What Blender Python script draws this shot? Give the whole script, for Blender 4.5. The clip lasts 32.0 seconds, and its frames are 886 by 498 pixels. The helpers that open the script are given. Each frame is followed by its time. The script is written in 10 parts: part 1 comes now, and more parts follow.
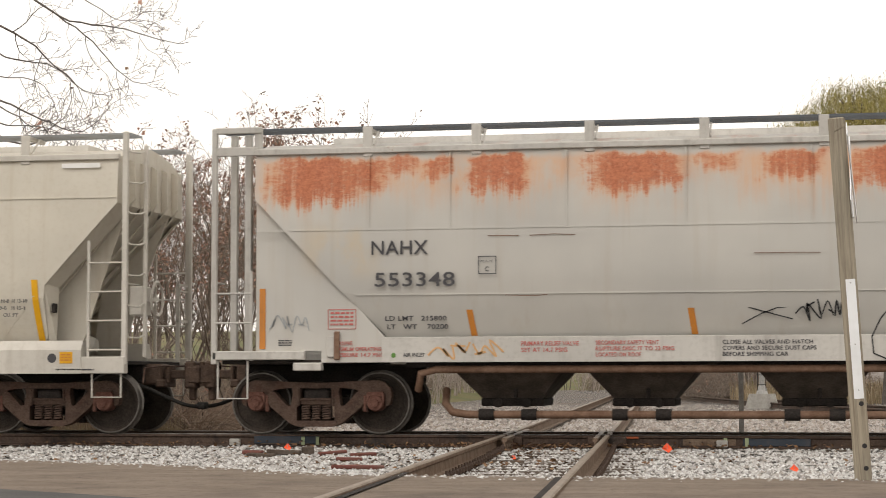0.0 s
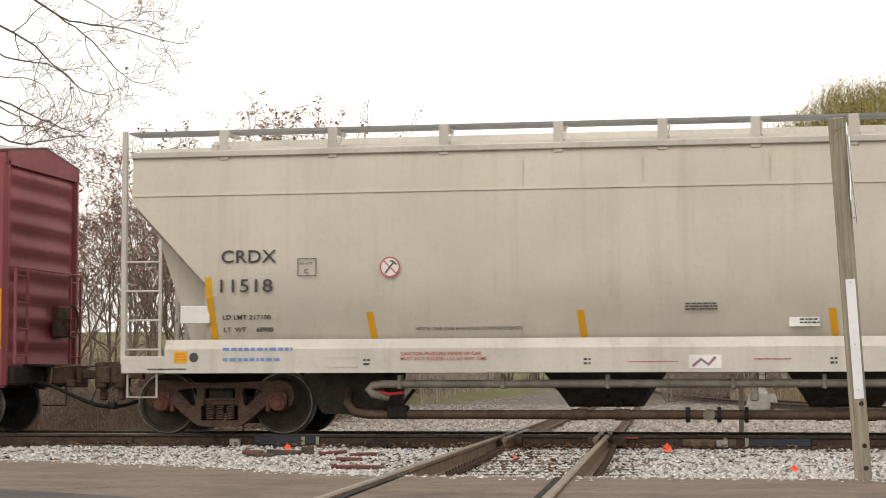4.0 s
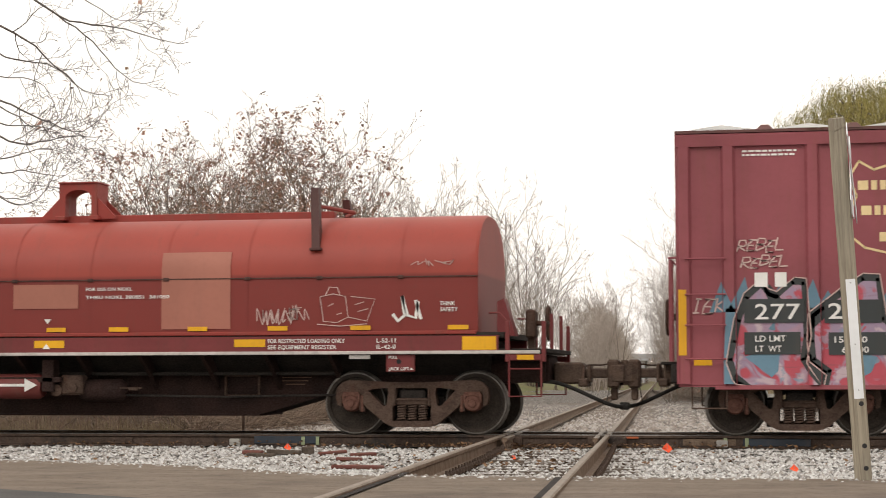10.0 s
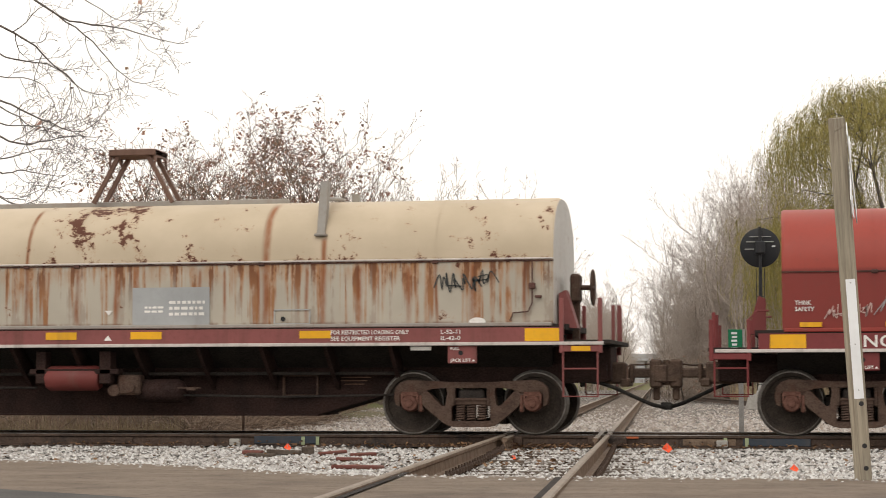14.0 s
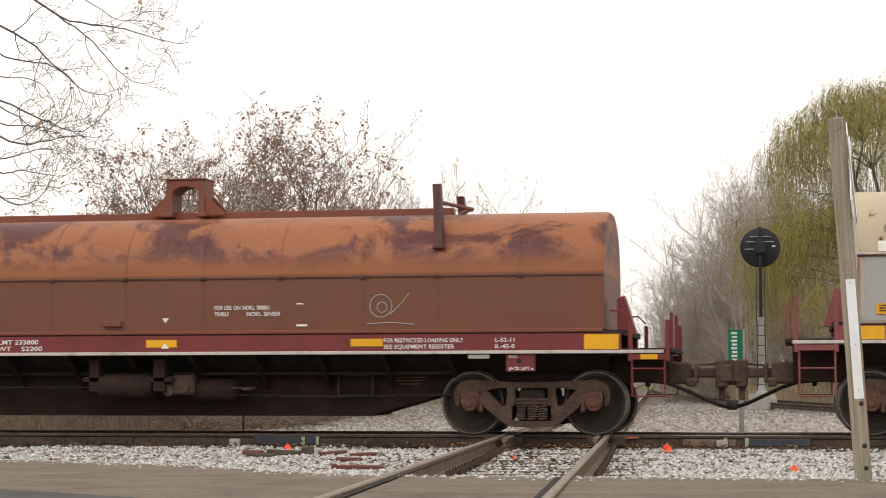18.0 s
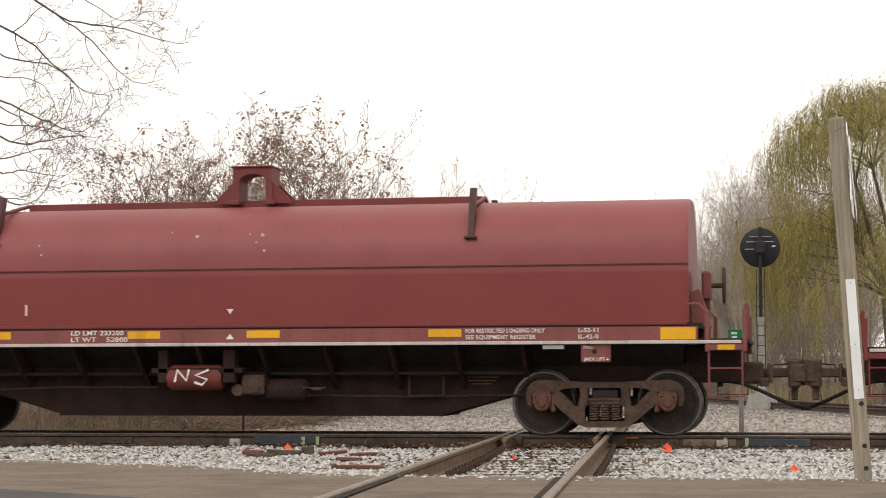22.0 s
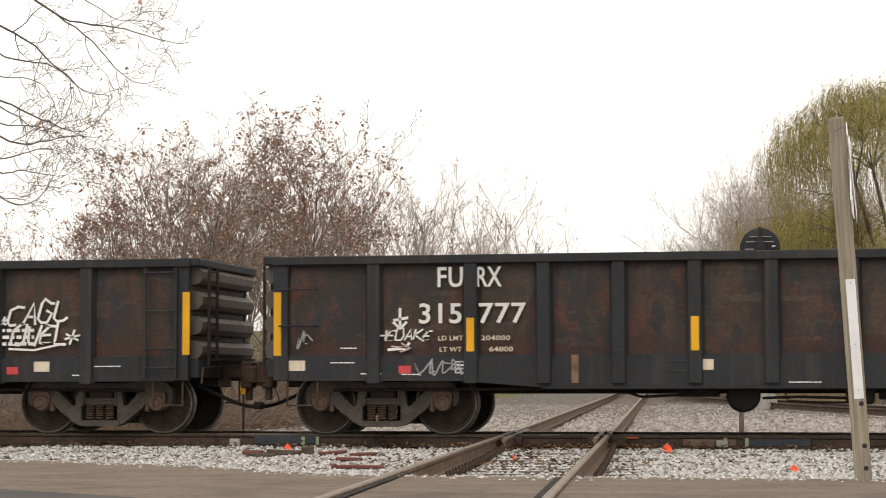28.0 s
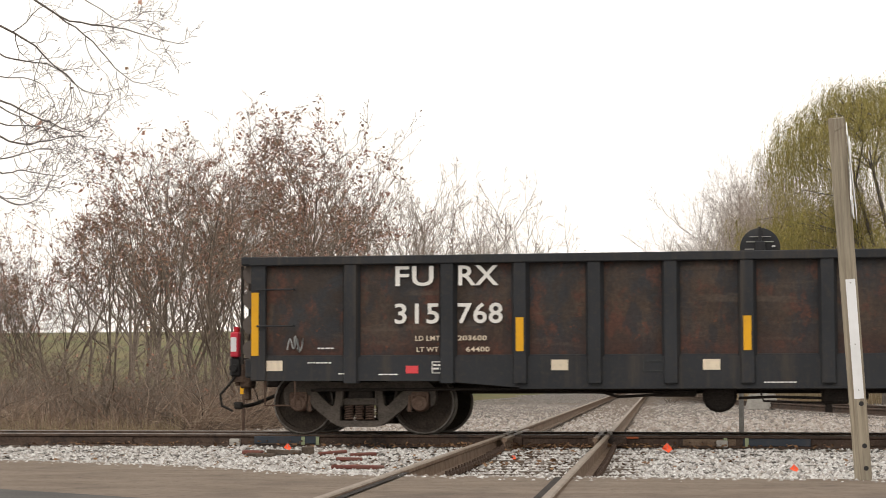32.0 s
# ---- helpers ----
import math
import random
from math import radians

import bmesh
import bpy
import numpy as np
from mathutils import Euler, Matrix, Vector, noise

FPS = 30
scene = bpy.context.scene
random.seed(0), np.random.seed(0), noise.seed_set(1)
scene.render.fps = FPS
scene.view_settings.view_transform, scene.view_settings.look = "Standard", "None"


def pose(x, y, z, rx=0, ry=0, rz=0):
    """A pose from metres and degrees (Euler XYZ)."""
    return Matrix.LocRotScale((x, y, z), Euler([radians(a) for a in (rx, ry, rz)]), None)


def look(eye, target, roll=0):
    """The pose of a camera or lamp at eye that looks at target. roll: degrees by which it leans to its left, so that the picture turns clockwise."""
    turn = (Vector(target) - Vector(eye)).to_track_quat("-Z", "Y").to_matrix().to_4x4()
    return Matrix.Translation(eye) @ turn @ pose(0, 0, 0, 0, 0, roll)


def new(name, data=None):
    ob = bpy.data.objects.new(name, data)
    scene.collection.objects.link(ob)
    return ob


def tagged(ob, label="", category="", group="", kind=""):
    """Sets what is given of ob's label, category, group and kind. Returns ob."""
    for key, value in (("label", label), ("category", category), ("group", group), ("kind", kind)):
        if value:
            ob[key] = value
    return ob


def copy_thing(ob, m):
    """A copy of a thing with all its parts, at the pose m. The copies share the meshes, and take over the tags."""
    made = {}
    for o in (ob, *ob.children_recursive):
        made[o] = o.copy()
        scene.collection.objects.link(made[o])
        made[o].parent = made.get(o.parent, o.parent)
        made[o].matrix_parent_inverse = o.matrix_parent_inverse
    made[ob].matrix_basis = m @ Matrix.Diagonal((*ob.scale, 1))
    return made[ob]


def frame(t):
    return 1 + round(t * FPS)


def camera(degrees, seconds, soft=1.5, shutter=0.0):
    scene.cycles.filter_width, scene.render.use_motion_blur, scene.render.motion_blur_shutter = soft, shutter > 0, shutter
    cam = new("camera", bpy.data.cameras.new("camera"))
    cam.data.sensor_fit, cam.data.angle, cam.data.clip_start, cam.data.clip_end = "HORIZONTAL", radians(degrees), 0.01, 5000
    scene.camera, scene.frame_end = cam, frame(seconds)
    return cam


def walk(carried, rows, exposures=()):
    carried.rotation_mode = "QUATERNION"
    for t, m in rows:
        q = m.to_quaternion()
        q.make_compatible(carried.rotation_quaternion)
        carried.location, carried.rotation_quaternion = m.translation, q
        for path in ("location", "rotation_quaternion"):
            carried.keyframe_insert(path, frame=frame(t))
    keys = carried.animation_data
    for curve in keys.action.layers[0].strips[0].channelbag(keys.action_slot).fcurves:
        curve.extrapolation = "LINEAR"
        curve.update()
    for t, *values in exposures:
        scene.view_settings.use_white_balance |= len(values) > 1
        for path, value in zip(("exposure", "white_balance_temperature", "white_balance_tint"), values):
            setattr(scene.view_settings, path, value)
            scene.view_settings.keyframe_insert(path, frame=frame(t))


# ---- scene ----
cam = camera(26.27, 32.0, soft=0.95, shutter=0.15)
VIEW = pose(0, -28.23, 0.795, 93.884, 0.125, 10.5)
walk(cam, [(0, VIEW), (32, VIEW)], exposures=[(0, 0.0), (32, 0.0)])

# how far the train has gone, second by second, less its mean pace
PACE = 4.4207
DRIFT = [0.67, 0.51, 0.32, 0.17, 0.06, -0.02, -0.11, -0.23, -0.39, -0.47, -0.52, -0.58, -0.68, -0.77, -0.85, -0.97, -1.03,
         -1.04, -1.02, -1.0, -0.98, -0.97, -0.99, -1.07, -1.2, -1.28, -1.29, -1.29, -1.3, -1.34, -1.38, -1.41, -1.43]


def gone(t):
    return PACE * (t - 16) + float(np.interp(t, range(33), DRIFT))


# ---- sky and sun: a bright overcast day ----
world = bpy.data.worlds.new("overcast_sky")
scene.world = world
world.use_nodes = True
wt = world.node_tree
wt.nodes.clear()
w_out = wt.nodes.new("ShaderNodeOutputWorld")
w_bg = wt.nodes.new("ShaderNodeBackground")
w_sky = wt.nodes.new("ShaderNodeTexSky")
w_sky.sky_type = "NISHITA"
w_sky.sun_disc = False
w_sky.sun_elevation = radians(42)
w_sky.sun_rotation = radians(205)
w_mul = wt.nodes.new("ShaderNodeMix")
w_mul.data_type = "RGBA"
w_mul.inputs[0].default_value = 0.985
w_mul.inputs[7].default_value = (12.4, 11.7, 10.9, 1)
w_bg.inputs[1].default_value = 0.1
wt.links.new(w_sky.outputs[0], w_mul.inputs[6])
wt.links.new(w_mul.outputs[2], w_bg.inputs[0])
wt.links.new(w_bg.outputs[0], w_out.inputs[0])
sun_data = bpy.data.lights.new("sun", "SUN")
sun_data.energy = 0.9
sun_data.angle = radians(30)
sun_data.color = (1.0, 0.97, 0.93)
sun = new("sun", sun_data)
sun.matrix_world = look((-15, -40, 45), (0, 0, 0))


# ---- mesh helper ----
class Shape:
    """Collects vertices and faces of one part."""

    def __init__(self):
        self.v, self.f, self.m, self.mi = [], [], [], 0

    def add(self, vs, fs):
        o = len(self.v)
        self.v.extend(tuple(p) for p in vs)
        self.f.extend(tuple(i + o for i in f) for f in fs)
        self.m.extend([self.mi] * len(fs))
        return self

    def box(self, x0, x1, y0, y1, z0, z1, c=0.0):
        x0, x1 = min(x0, x1), max(x0, x1)
        y0, y1 = min(y0, y1), max(y0, y1)
        z0, z1 = min(z0, z1), max(z0, z1)
        if c <= 0:
            vs = [(x, y, z) for x in (x0, x1) for y in (y0, y1) for z in (z0, z1)]
            return self.add(vs, [(0, 1, 3, 2), (4, 6, 7, 5), (0, 4, 5, 1), (2, 3, 7, 6), (0, 2, 6, 4), (1, 5, 7, 3)])
        c = min(c, (x1 - x0) * 0.45, (y1 - y0) * 0.45, (z1 - z0) * 0.45)
        lo, hi = (x0, y0, z0), (x1, y1, z1)
        vs, at = [], {}
        for sx in (0, 1):
            for sy in (0, 1):
                for sz in (0, 1):
                    s = (sx, sy, sz)
                    for ax in range(3):
                        p = [(hi[k] - c if s[k] else lo[k] + c) if k != ax else (hi[k] if s[k] else lo[k]) for k in range(3)]
                        at[s, ax] = len(vs)
                        vs.append(p)
        fs = []
        for ax in range(3):
            a, b = (ax + 1) % 3, (ax + 2) % 3
            for e in (0, 1):
                q = []
                for i, j in ((0, 0), (1, 0), (1, 1), (0, 1)):
                    s = [0, 0, 0]
                    s[ax], s[a], s[b] = e, i, j
                    q.append(at[tuple(s), ax])
                fs.append(tuple(q) if e else tuple(reversed(q)))
            for i in (0, 1):
                for j in (0, 1):
                    q = []
                    s0, s1 = [0, 0, 0], [0, 0, 0]
                    s0[ax], s0[a], s0[b] = 0, i, j
                    s1[ax], s1[a], s1[b] = 1, i, j
                    q = [at[tuple(s0), a], at[tuple(s1), a], at[tuple(s1), b], at[tuple(s0), b]]
                    fs.append(tuple(q) if i != j else tuple(reversed(q)))
        for s in [(i, j, k) for i in (0, 1) for j in (0, 1) for k in (0, 1)]:
            t = (at[s, 0], at[s, 1], at[s, 2])
            fs.append(t if sum(s) % 2 else tuple(reversed(t)))
        return self.add(vs, fs)

    def prism(self, poly, axis, a, b):
        """Extrudes a flat outline: along y it is (x, z), along x it is (y, z), along z it is (x, y)."""
        def put(p, d):
            return {"y": (p[0], d, p[1]), "x": (d, p[0], p[1]), "z": (p[0], p[1], d)}[axis]
        n = len(poly)
        area = sum(poly[i][0] * poly[(i + 1) % n][1] - poly[(i + 1) % n][0] * poly[i][1] for i in range(n))
        p = list(poly) if (area > 0) == (axis != "y") else list(reversed(poly))
        a, b = min(a, b), max(a, b)
        vs = [put(q, a) for q in p] + [put(q, b) for q in p]
        fs = [tuple(reversed(range(n))), tuple(range(n, 2 * n))] + [(i, (i + 1) % n, n + (i + 1) % n, n + i) for i in range(n)]
        return self.add(vs, fs)

    def tube(self, pts, r, n=6, r1=None, caps=True):
        pts = [Vector(p) for p in pts]
        k = len(pts)
        vs, fs = [], []
        up = None
        for i, p in enumerate(pts):
            d = (pts[min(i + 1, k - 1)] - pts[max(i - 1, 0)])
            d = d.normalized() if d.length > 1e-9 else Vector((0, 0, 1))
            if up is None:
                up = Vector((0, 0, 1)) if abs(d.z) < 0.9 else Vector((0, 1, 0))
            a = d.cross(up).normalized()
            up = a.cross(d).normalized()
            rr = r if r1 is None else r + (r1 - r) * i / (k - 1)
            for j in range(n):
                w = 2 * math.pi * (j + 0.5) / n
                vs.append(p + a * (rr * math.cos(w)) + up * (rr * math.sin(w)))
        for i in range(k - 1):
            for j in range(n):
                jj = (j + 1) % n
                fs.append((i * n + j, i * n + jj, (i + 1) * n + jj, (i + 1) * n + j))
        if caps:
            fs += [tuple(reversed(range(n))), tuple(range((k - 1) * n, k * n))]
        return self.add(vs, fs)

    def cyl(self, p0, p1, r, n=16, r1=None):
        return self.tube([p0, p1], r, n, r1)

    def lathe(self, prof, centre, axis="y", n=32, closed=False):
        """Turns an outline of (radius, place along the axis) about the axis."""
        vs, fs = [], []
        cx, cy, cz = centre
        for j in range(n):
            w = 2 * math.pi * j / n
            c, s = math.cos(w), math.sin(w)
            for r, h in prof:
                vs.append({"y": (cx + r * c, cy + h, cz + r * s), "z": (cx + r * s, cy + r * c, cz + h), "x": (cx + h, cy + r * s, cz + r * c)}[axis])
        k = len(prof)
        for j in range(n):
            jj = (j + 1) % n
            for i in range(k - 1 + closed):
                ii = (i + 1) % k
                fs.append((j * k + i, j * k + ii, jj * k + ii, jj * k + i))
        return self.add(vs, fs)

    def mesh(self, name, mats, smooth=None):
        me = bpy.data.meshes.new(name)
        me.from_pydata(self.v, [], self.f)
        for m in mats:
            me.materials.append(m)
        if any(self.m):
            me.polygons.foreach_set("material_index", self.m)
        if smooth:
            me.polygons.foreach_set("use_smooth", [True] * len(self.f))
            me.update()
            me.set_sharp_from_angle(angle=radians(smooth))
        me.update()
        return me


def part(name, shape, mats, parent=None, label="", smooth=None, at=None):
    """One mesh object, under a thing or a part of it. shape: a Shape, or a mesh to share."""
    if not isinstance(mats, (list, tuple)):
        mats = [mats]
    me = shape.mesh(name, mats, smooth) if isinstance(shape, Shape) else shape
    ob = new(name, me)
    ob.parent = parent
    if at is not None:
        ob.matrix_basis = at
    if label:
        tagged(ob, label)
    return ob


def thing(name, label, category, group="", kind="", at=None):
    ob = new(name)
    ob.empty_display_size = 0.3
    if at is not None:
        ob.matrix_basis = at
    return tagged(ob, label, category, group, kind)


MESH = {}


def shared(key, make, mats, smooth=None):
    if key not in MESH:
        MESH[key] = make().mesh(key, mats if isinstance(mats, (list, tuple)) else [mats], smooth)
    return MESH[key]


# ---- materials ----
class Nodes:
    def __init__(self, name):
        self.mat = bpy.data.materials.new(name)
        self.mat.use_nodes = True
        self.t = self.mat.node_tree
        self.b = self.t.nodes["Principled BSDF"]
        self.co = self.node("TexCoord")
        self.space = self.co.outputs["Object"]
        self.gloss = 0.3

    def node(self, kind, **kw):
        n = self.t.nodes.new("ShaderNode" + kind)
        for k, v in kw.items():
            setattr(n, k, v)
        return n

    def link(self, a, b):
        self.t.links.new(a, b)

    def put(self, sock, v):
        if isinstance(v, bpy.types.NodeSocket):
            self.link(v, sock)
        else:
            if isinstance(v, (tuple, list)) and len(v) == 3 and sock.type == "RGBA":
                v = (*v, 1)
            sock.default_value = v

    def scaled(self, sx, sy, sz, off=(0, 0, 0)):
        n = self.node("Mapping")
        self.link(self.space, n.inputs[0])
        n.inputs["Scale"].default_value = (sx, sy, sz)
        n.inputs["Location"].default_value = off
        return n.outputs[0]

    def noise(self, scale, detail=4.0, rough=0.55, vec=None, dist=0.0):
        n = self.node("TexNoise")
        self.link(vec if vec is not None else self.space, n.inputs["Vector"])
        n.inputs["Scale"].default_value, n.inputs["Detail"].default_value, n.inputs["Roughness"].default_value = scale, detail, rough
        n.inputs["Distortion"].default_value = dist
        return n.outputs[0]

    def ramp(self, v, a, b, lo=0.0, hi=1.0):
        n = self.node("MapRange")
        n.interpolation_type = "SMOOTHSTEP"
        self.put(n.inputs[0], v)
        for i, x in ((1, a), (2, b), (3, lo), (4, hi)):
            n.inputs[i].default_value = x
        return n.outputs[0]

    def math(self, op, a, b=0.0):
        n = self.node("Math", operation=op)
        self.put(n.inputs[0], a)
        self.put(n.inputs[1], b)
        return n.outputs[0]

    def mix(self, f, a, b, how="MIX"):
        n = self.node("Mix", data_type="RGBA", blend_type=how)
        self.put(n.inputs[0], f)
        self.put(n.inputs[6], a)
        self.put(n.inputs[7], b)
        return n.outputs[2]

    def xyz(self):
        n = self.node("SeparateXYZ")
        self.link(self.space, n.inputs[0])
        return n.outputs

    def end(self, col, rough=0.6, metal=0.0, bump=None, strength=0.2, dist=0.01):
        self.put(self.b.inputs["Base Color"], col)
        self.put(self.b.inputs["Roughness"], rough)
        self.put(self.b.inputs["Metallic"], metal)
        self.b.inputs["Specular IOR Level"].default_value = self.gloss
        if bump is not None:
            n = self.node("Bump")
            n.inputs["Strength"].default_value, n.inputs["Distance"].default_value = strength, dist
            self.link(bump, n.inputs["Height"])
            self.link(n.outputs[0], self.b.inputs["Normal"])
        return self.mat


def paint(name, col, dirt=(0.12, 0.09, 0.07), dirty=0.35, rust=0.0, rusty=(0.20, 0.07, 0.03), rough=0.55, fade=0.12, streak=0.5, gloss=0.3):
    """Weathered paint on steel: faded patches, run-down grime, specks of rust."""
    n = Nodes(name)
    n.gloss = gloss
    big = n.noise(0.7, 4)
    fine = n.noise(14, 6, 0.65)
    run = n.noise(1.0, 5, 0.6, n.scaled(5.5, 5.5, 0.35))
    c = n.mix(n.ramp(big, 0.3, 0.7), tuple(x * (1 - fade) for x in col), tuple(min(1, x * (1 + fade)) for x in col))
    c = n.mix(n.math("MULTIPLY", n.ramp(run, 0.48, 0.8), dirty * streak * 2), c, dirt)
    c = n.mix(n.math("MULTIPLY", n.ramp(fine, 0.45, 0.8), dirty * 0.6), c, dirt)
    if rust:
        spots = n.noise(2.3, 8, 0.7)
        c = n.mix(n.ramp(spots, 0.72 - rust * 0.35, 0.80 - rust * 0.25), c, n.mix(fine, rusty, tuple(x * 0.5 for x in rusty)))
    return n.end(c, n.ramp(fine, 0.2, 0.8, rough - 0.1, rough + 0.15), 0.0, n.math("ADD", fine, n.math("MULTIPLY", big, 2.0)), 0.12, 0.01)


def grit(name, a, b, scale=6.0, rough=0.85, bump=0.5, dist=0.01, metal=0.0, c3=None, fine=40):
    """Rough matter of two or three colours: earth, iron, gravel, timber."""
    n = Nodes(name)
    n.gloss = 0.5 if metal else 0.12
    big = n.noise(scale, 6, 0.6)
    small = n.noise(fine, 5, 0.65)
    c = n.mix(n.ramp(big, 0.35, 0.65), a, b)
    if c3:
        c = n.mix(n.ramp(n.noise(scale * 0.37, 5, 0.6), 0.52, 0.66), c, c3)
    c = n.mix(n.ramp(small, 0.3, 0.75), n.mix(0.24, c, (0.01, 0.01, 0.01)), n.mix(0.04, c, (0.6, 0.55, 0.48)))
    return n.end(c, rough, metal, n.math("ADD", big, small), bump, dist)


def vary(name, cols, rough=0.8, by="island", grain=30.0):
    """Each loose piece takes its own tint out of a row of colours."""
    n = Nodes(name)
    src = n.node("NewGeometry").outputs["Random Per Island"] if by == "island" else n.node("ObjectInfo").outputs["Random"]
    r = n.node("ValToRGB")
    r.color_ramp.interpolation = "LINEAR"
    el = r.color_ramp.elements
    while len(el) < len(cols):
        el.new(0.5)
    for i, cc in enumerate(cols):
        el[i].position = i / (len(cols) - 1)
        el[i].color = (*cc, 1)
    n.link(src, r.inputs[0])
    g = n.noise(grain, 4)
    return n.end(n.mix(n.ramp(g, 0.3, 0.7), r.outputs[0], n.mix(0.35, r.outputs[0], (0.02, 0.02, 0.02))), rough, 0, g, 0.3, 0.005)


IRON = grit("dusty_cast_iron", (0.064, 0.038, 0.028), (0.105, 0.066, 0.049), 5, 0.8, 0.4, 0.006, c3=(0.085, 0.042, 0.028))
IRON_RED = grit("rusted_bearing_iron", (0.11, 0.045, 0.032), (0.16, 0.075, 0.055), 6, 0.75, 0.4, 0.005)
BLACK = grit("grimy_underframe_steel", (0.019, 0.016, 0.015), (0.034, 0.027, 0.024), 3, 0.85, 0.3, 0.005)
WHEEL = grit("dusty_wheel_plate", (0.03, 0.023, 0.019), (0.052, 0.039, 0.031), 4, 0.8, 0.25, 0.004)
TREAD = grit("worn_wheel_rim", (0.15, 0.135, 0.12), (0.23, 0.21, 0.19), 8, 0.5, 0.1, 0.002, metal=0.75)
RUBBER = grit("black_rubber_hose", (0.018, 0.017, 0.016), (0.03, 0.028, 0.026), 10, 0.7, 0.1, 0.002)
BROWN_PIPE = grit("brown_primer_pipe", (0.17, 0.095, 0.06), (0.25, 0.15, 0.10), 4, 0.7, 0.2, 0.003)
YELLOW = paint("yellow_reflective_film", (0.74, 0.38, 0.012), dirty=0.25, rough=0.4)
ORANGE = paint("faded_orange_film", (0.60, 0.23, 0.04), dirty=0.3, rough=0.45)
WHITE = paint("white_stencil_paint", (0.78, 0.76, 0.72), dirty=0.2)
DARKTXT = paint("dark_grey_stencil_paint", (0.065, 0.062, 0.066), dirty=0.15)
REDFADE = paint("faded_red_stencil_paint", (0.56, 0.30, 0.26), dirty=0.2)
REDTXT = paint("red_stencil_paint", (0.50, 0.14, 0.12), dirty=0.15)
BLUETXT = paint("blue_stencil_paint", (0.16, 0.26, 0.52), dirty=0.15)
CREAM = paint("cream_yellow_paint", (0.80, 0.62, 0.33), dirty=0.3, streak=0.3)

# ---- ground, road, gravel ----
def ground_mat():
    n = Nodes("dry_autumn_ground")
    big, mid, fine = n.noise(0.12, 4), n.noise(1.3, 5), n.noise(22, 5, 0.65)
    c = n.mix(n.ramp(big, 0.4, 0.6), (0.20, 0.155, 0.085), (0.15, 0.135, 0.06))
    c = n.mix(n.ramp(mid, 0.4, 0.7), c, (0.115, 0.09, 0.055))
    x, y, z = n.xyz()
    field = n.math("MULTIPLY", n.ramp(y, 34, 38), n.ramp(x, -9, -12))
    c = n.mix(n.math("MULTIPLY", field, 0.8), c, n.mix(n.ramp(big, 0.35, 0.65), (0.13, 0.15, 0.045), (0.21, 0.175, 0.07)))
    c = n.mix(n.ramp(fine, 0.3, 0.75), n.mix(0.4, c, (0.03, 0.025, 0.015)), c)
    return n.end(c, 0.9, 0, n.math("ADD", mid, fine), 0.6, 0.03)


def gravel_mat(name, tint):
    n = Nodes(name)
    v = n.node("TexVoronoi")
    v.inputs["Scale"].default_value = 22
    n.link(n.space, v.inputs["Vector"])
    v2 = n.node("TexVoronoi")
    v2.inputs["Scale"].default_value = 9
    n.link(n.space, v2.inputs["Vector"])
    s = n.node("SeparateColor")
    n.link(v.outputs["Color"], s.inputs[0])
    c = n.mix(s.outputs[0], tuple(t * 0.55 for t in tint), tuple(min(1, t * 1.35) for t in tint))
    c = n.mix(n.ramp(v.outputs["Distance"], 0.25, 0.55), c, (0.05, 0.045, 0.04))
    c = n.mix(n.math("MULTIPLY", n.ramp(n.noise(0.5, 5), 0.5, 0.68), 0.55), c, (0.16, 0.11, 0.075))
    x, y, z = n.xyz()
    # soot, rust and leaf crumbs gather between and beside the crossing rails and along the main line
    lane = n.math("ABSOLUTE", n.math("ADD", n.math("ADD", x, 3.35), n.math("MULTIPLY", y, 0.0696)))
    grime = n.math("MAXIMUM", n.ramp(n.math("ADD", lane, n.math("MULTIPLY", n.noise(1.6, 4), 0.6)), 1.75, 1.25), n.ramp(n.math("ADD", n.math("ABSOLUTE", y), n.math("MULTIPLY", n.noise(1.1, 4), 0.9)), 2.0, 1.4))
    c = n.mix(n.math("MULTIPLY", grime, 0.55), c, (0.15, 0.11, 0.08))
    return n.end(c, 0.9, 0, n.math("SUBTRACT", n.math("MULTIPLY", v2.outputs["Distance"], -0.5), v.outputs["Distance"]), 0.8, 0.03)


GROUND = ground_mat()
GRAVEL = gravel_mat("pale_crushed_stone", (0.42, 0.40, 0.375))
GRAVEL_FAR = gravel_mat("brownish_crushed_stone", (0.47, 0.42, 0.375))
def road_mat():
    n = Nodes("dusty_brown_road_surface")
    n.gloss = 0.12
    drag = n.noise(1.0, 6, 0.65, n.scaled(0.9, 2.0, 1.0), 0.5)
    patch, fine = n.noise(0.7, 5, 0.6), n.noise(45, 5, 0.7)
    c = n.mix(n.ramp(drag, 0.35, 0.65), (0.165, 0.130, 0.102), (0.215, 0.174, 0.138))
    c = n.mix(n.math("MULTIPLY", n.ramp(patch, 0.5, 0.68), 0.7), c, (0.115, 0.092, 0.075))
    grit_ = n.noise(9.0, 6, 0.7)
    c = n.mix(n.math("MULTIPLY", n.ramp(grit_, 0.52, 0.64), 0.6), c, (0.105, 0.085, 0.07))
    c = n.mix(n.math("MULTIPLY", n.ramp(fine, 0.58, 0.72), 0.5), c, (0.33, 0.29, 0.25))
    c = n.mix(n.math("MULTIPLY", n.ramp(fine, 0.42, 0.3), 0.5), c, (0.06, 0.05, 0.042))
    return n.end(c, 0.9, 0, n.math("ADD", n.math("ADD", drag, grit_), fine), 0.6, 0.015)


ROAD = road_mat()
ASPHALT = grit("grey_asphalt", (0.075, 0.072, 0.07), (0.10, 0.096, 0.092), 2.0, 0.85, 0.4, 0.006, fine=70)


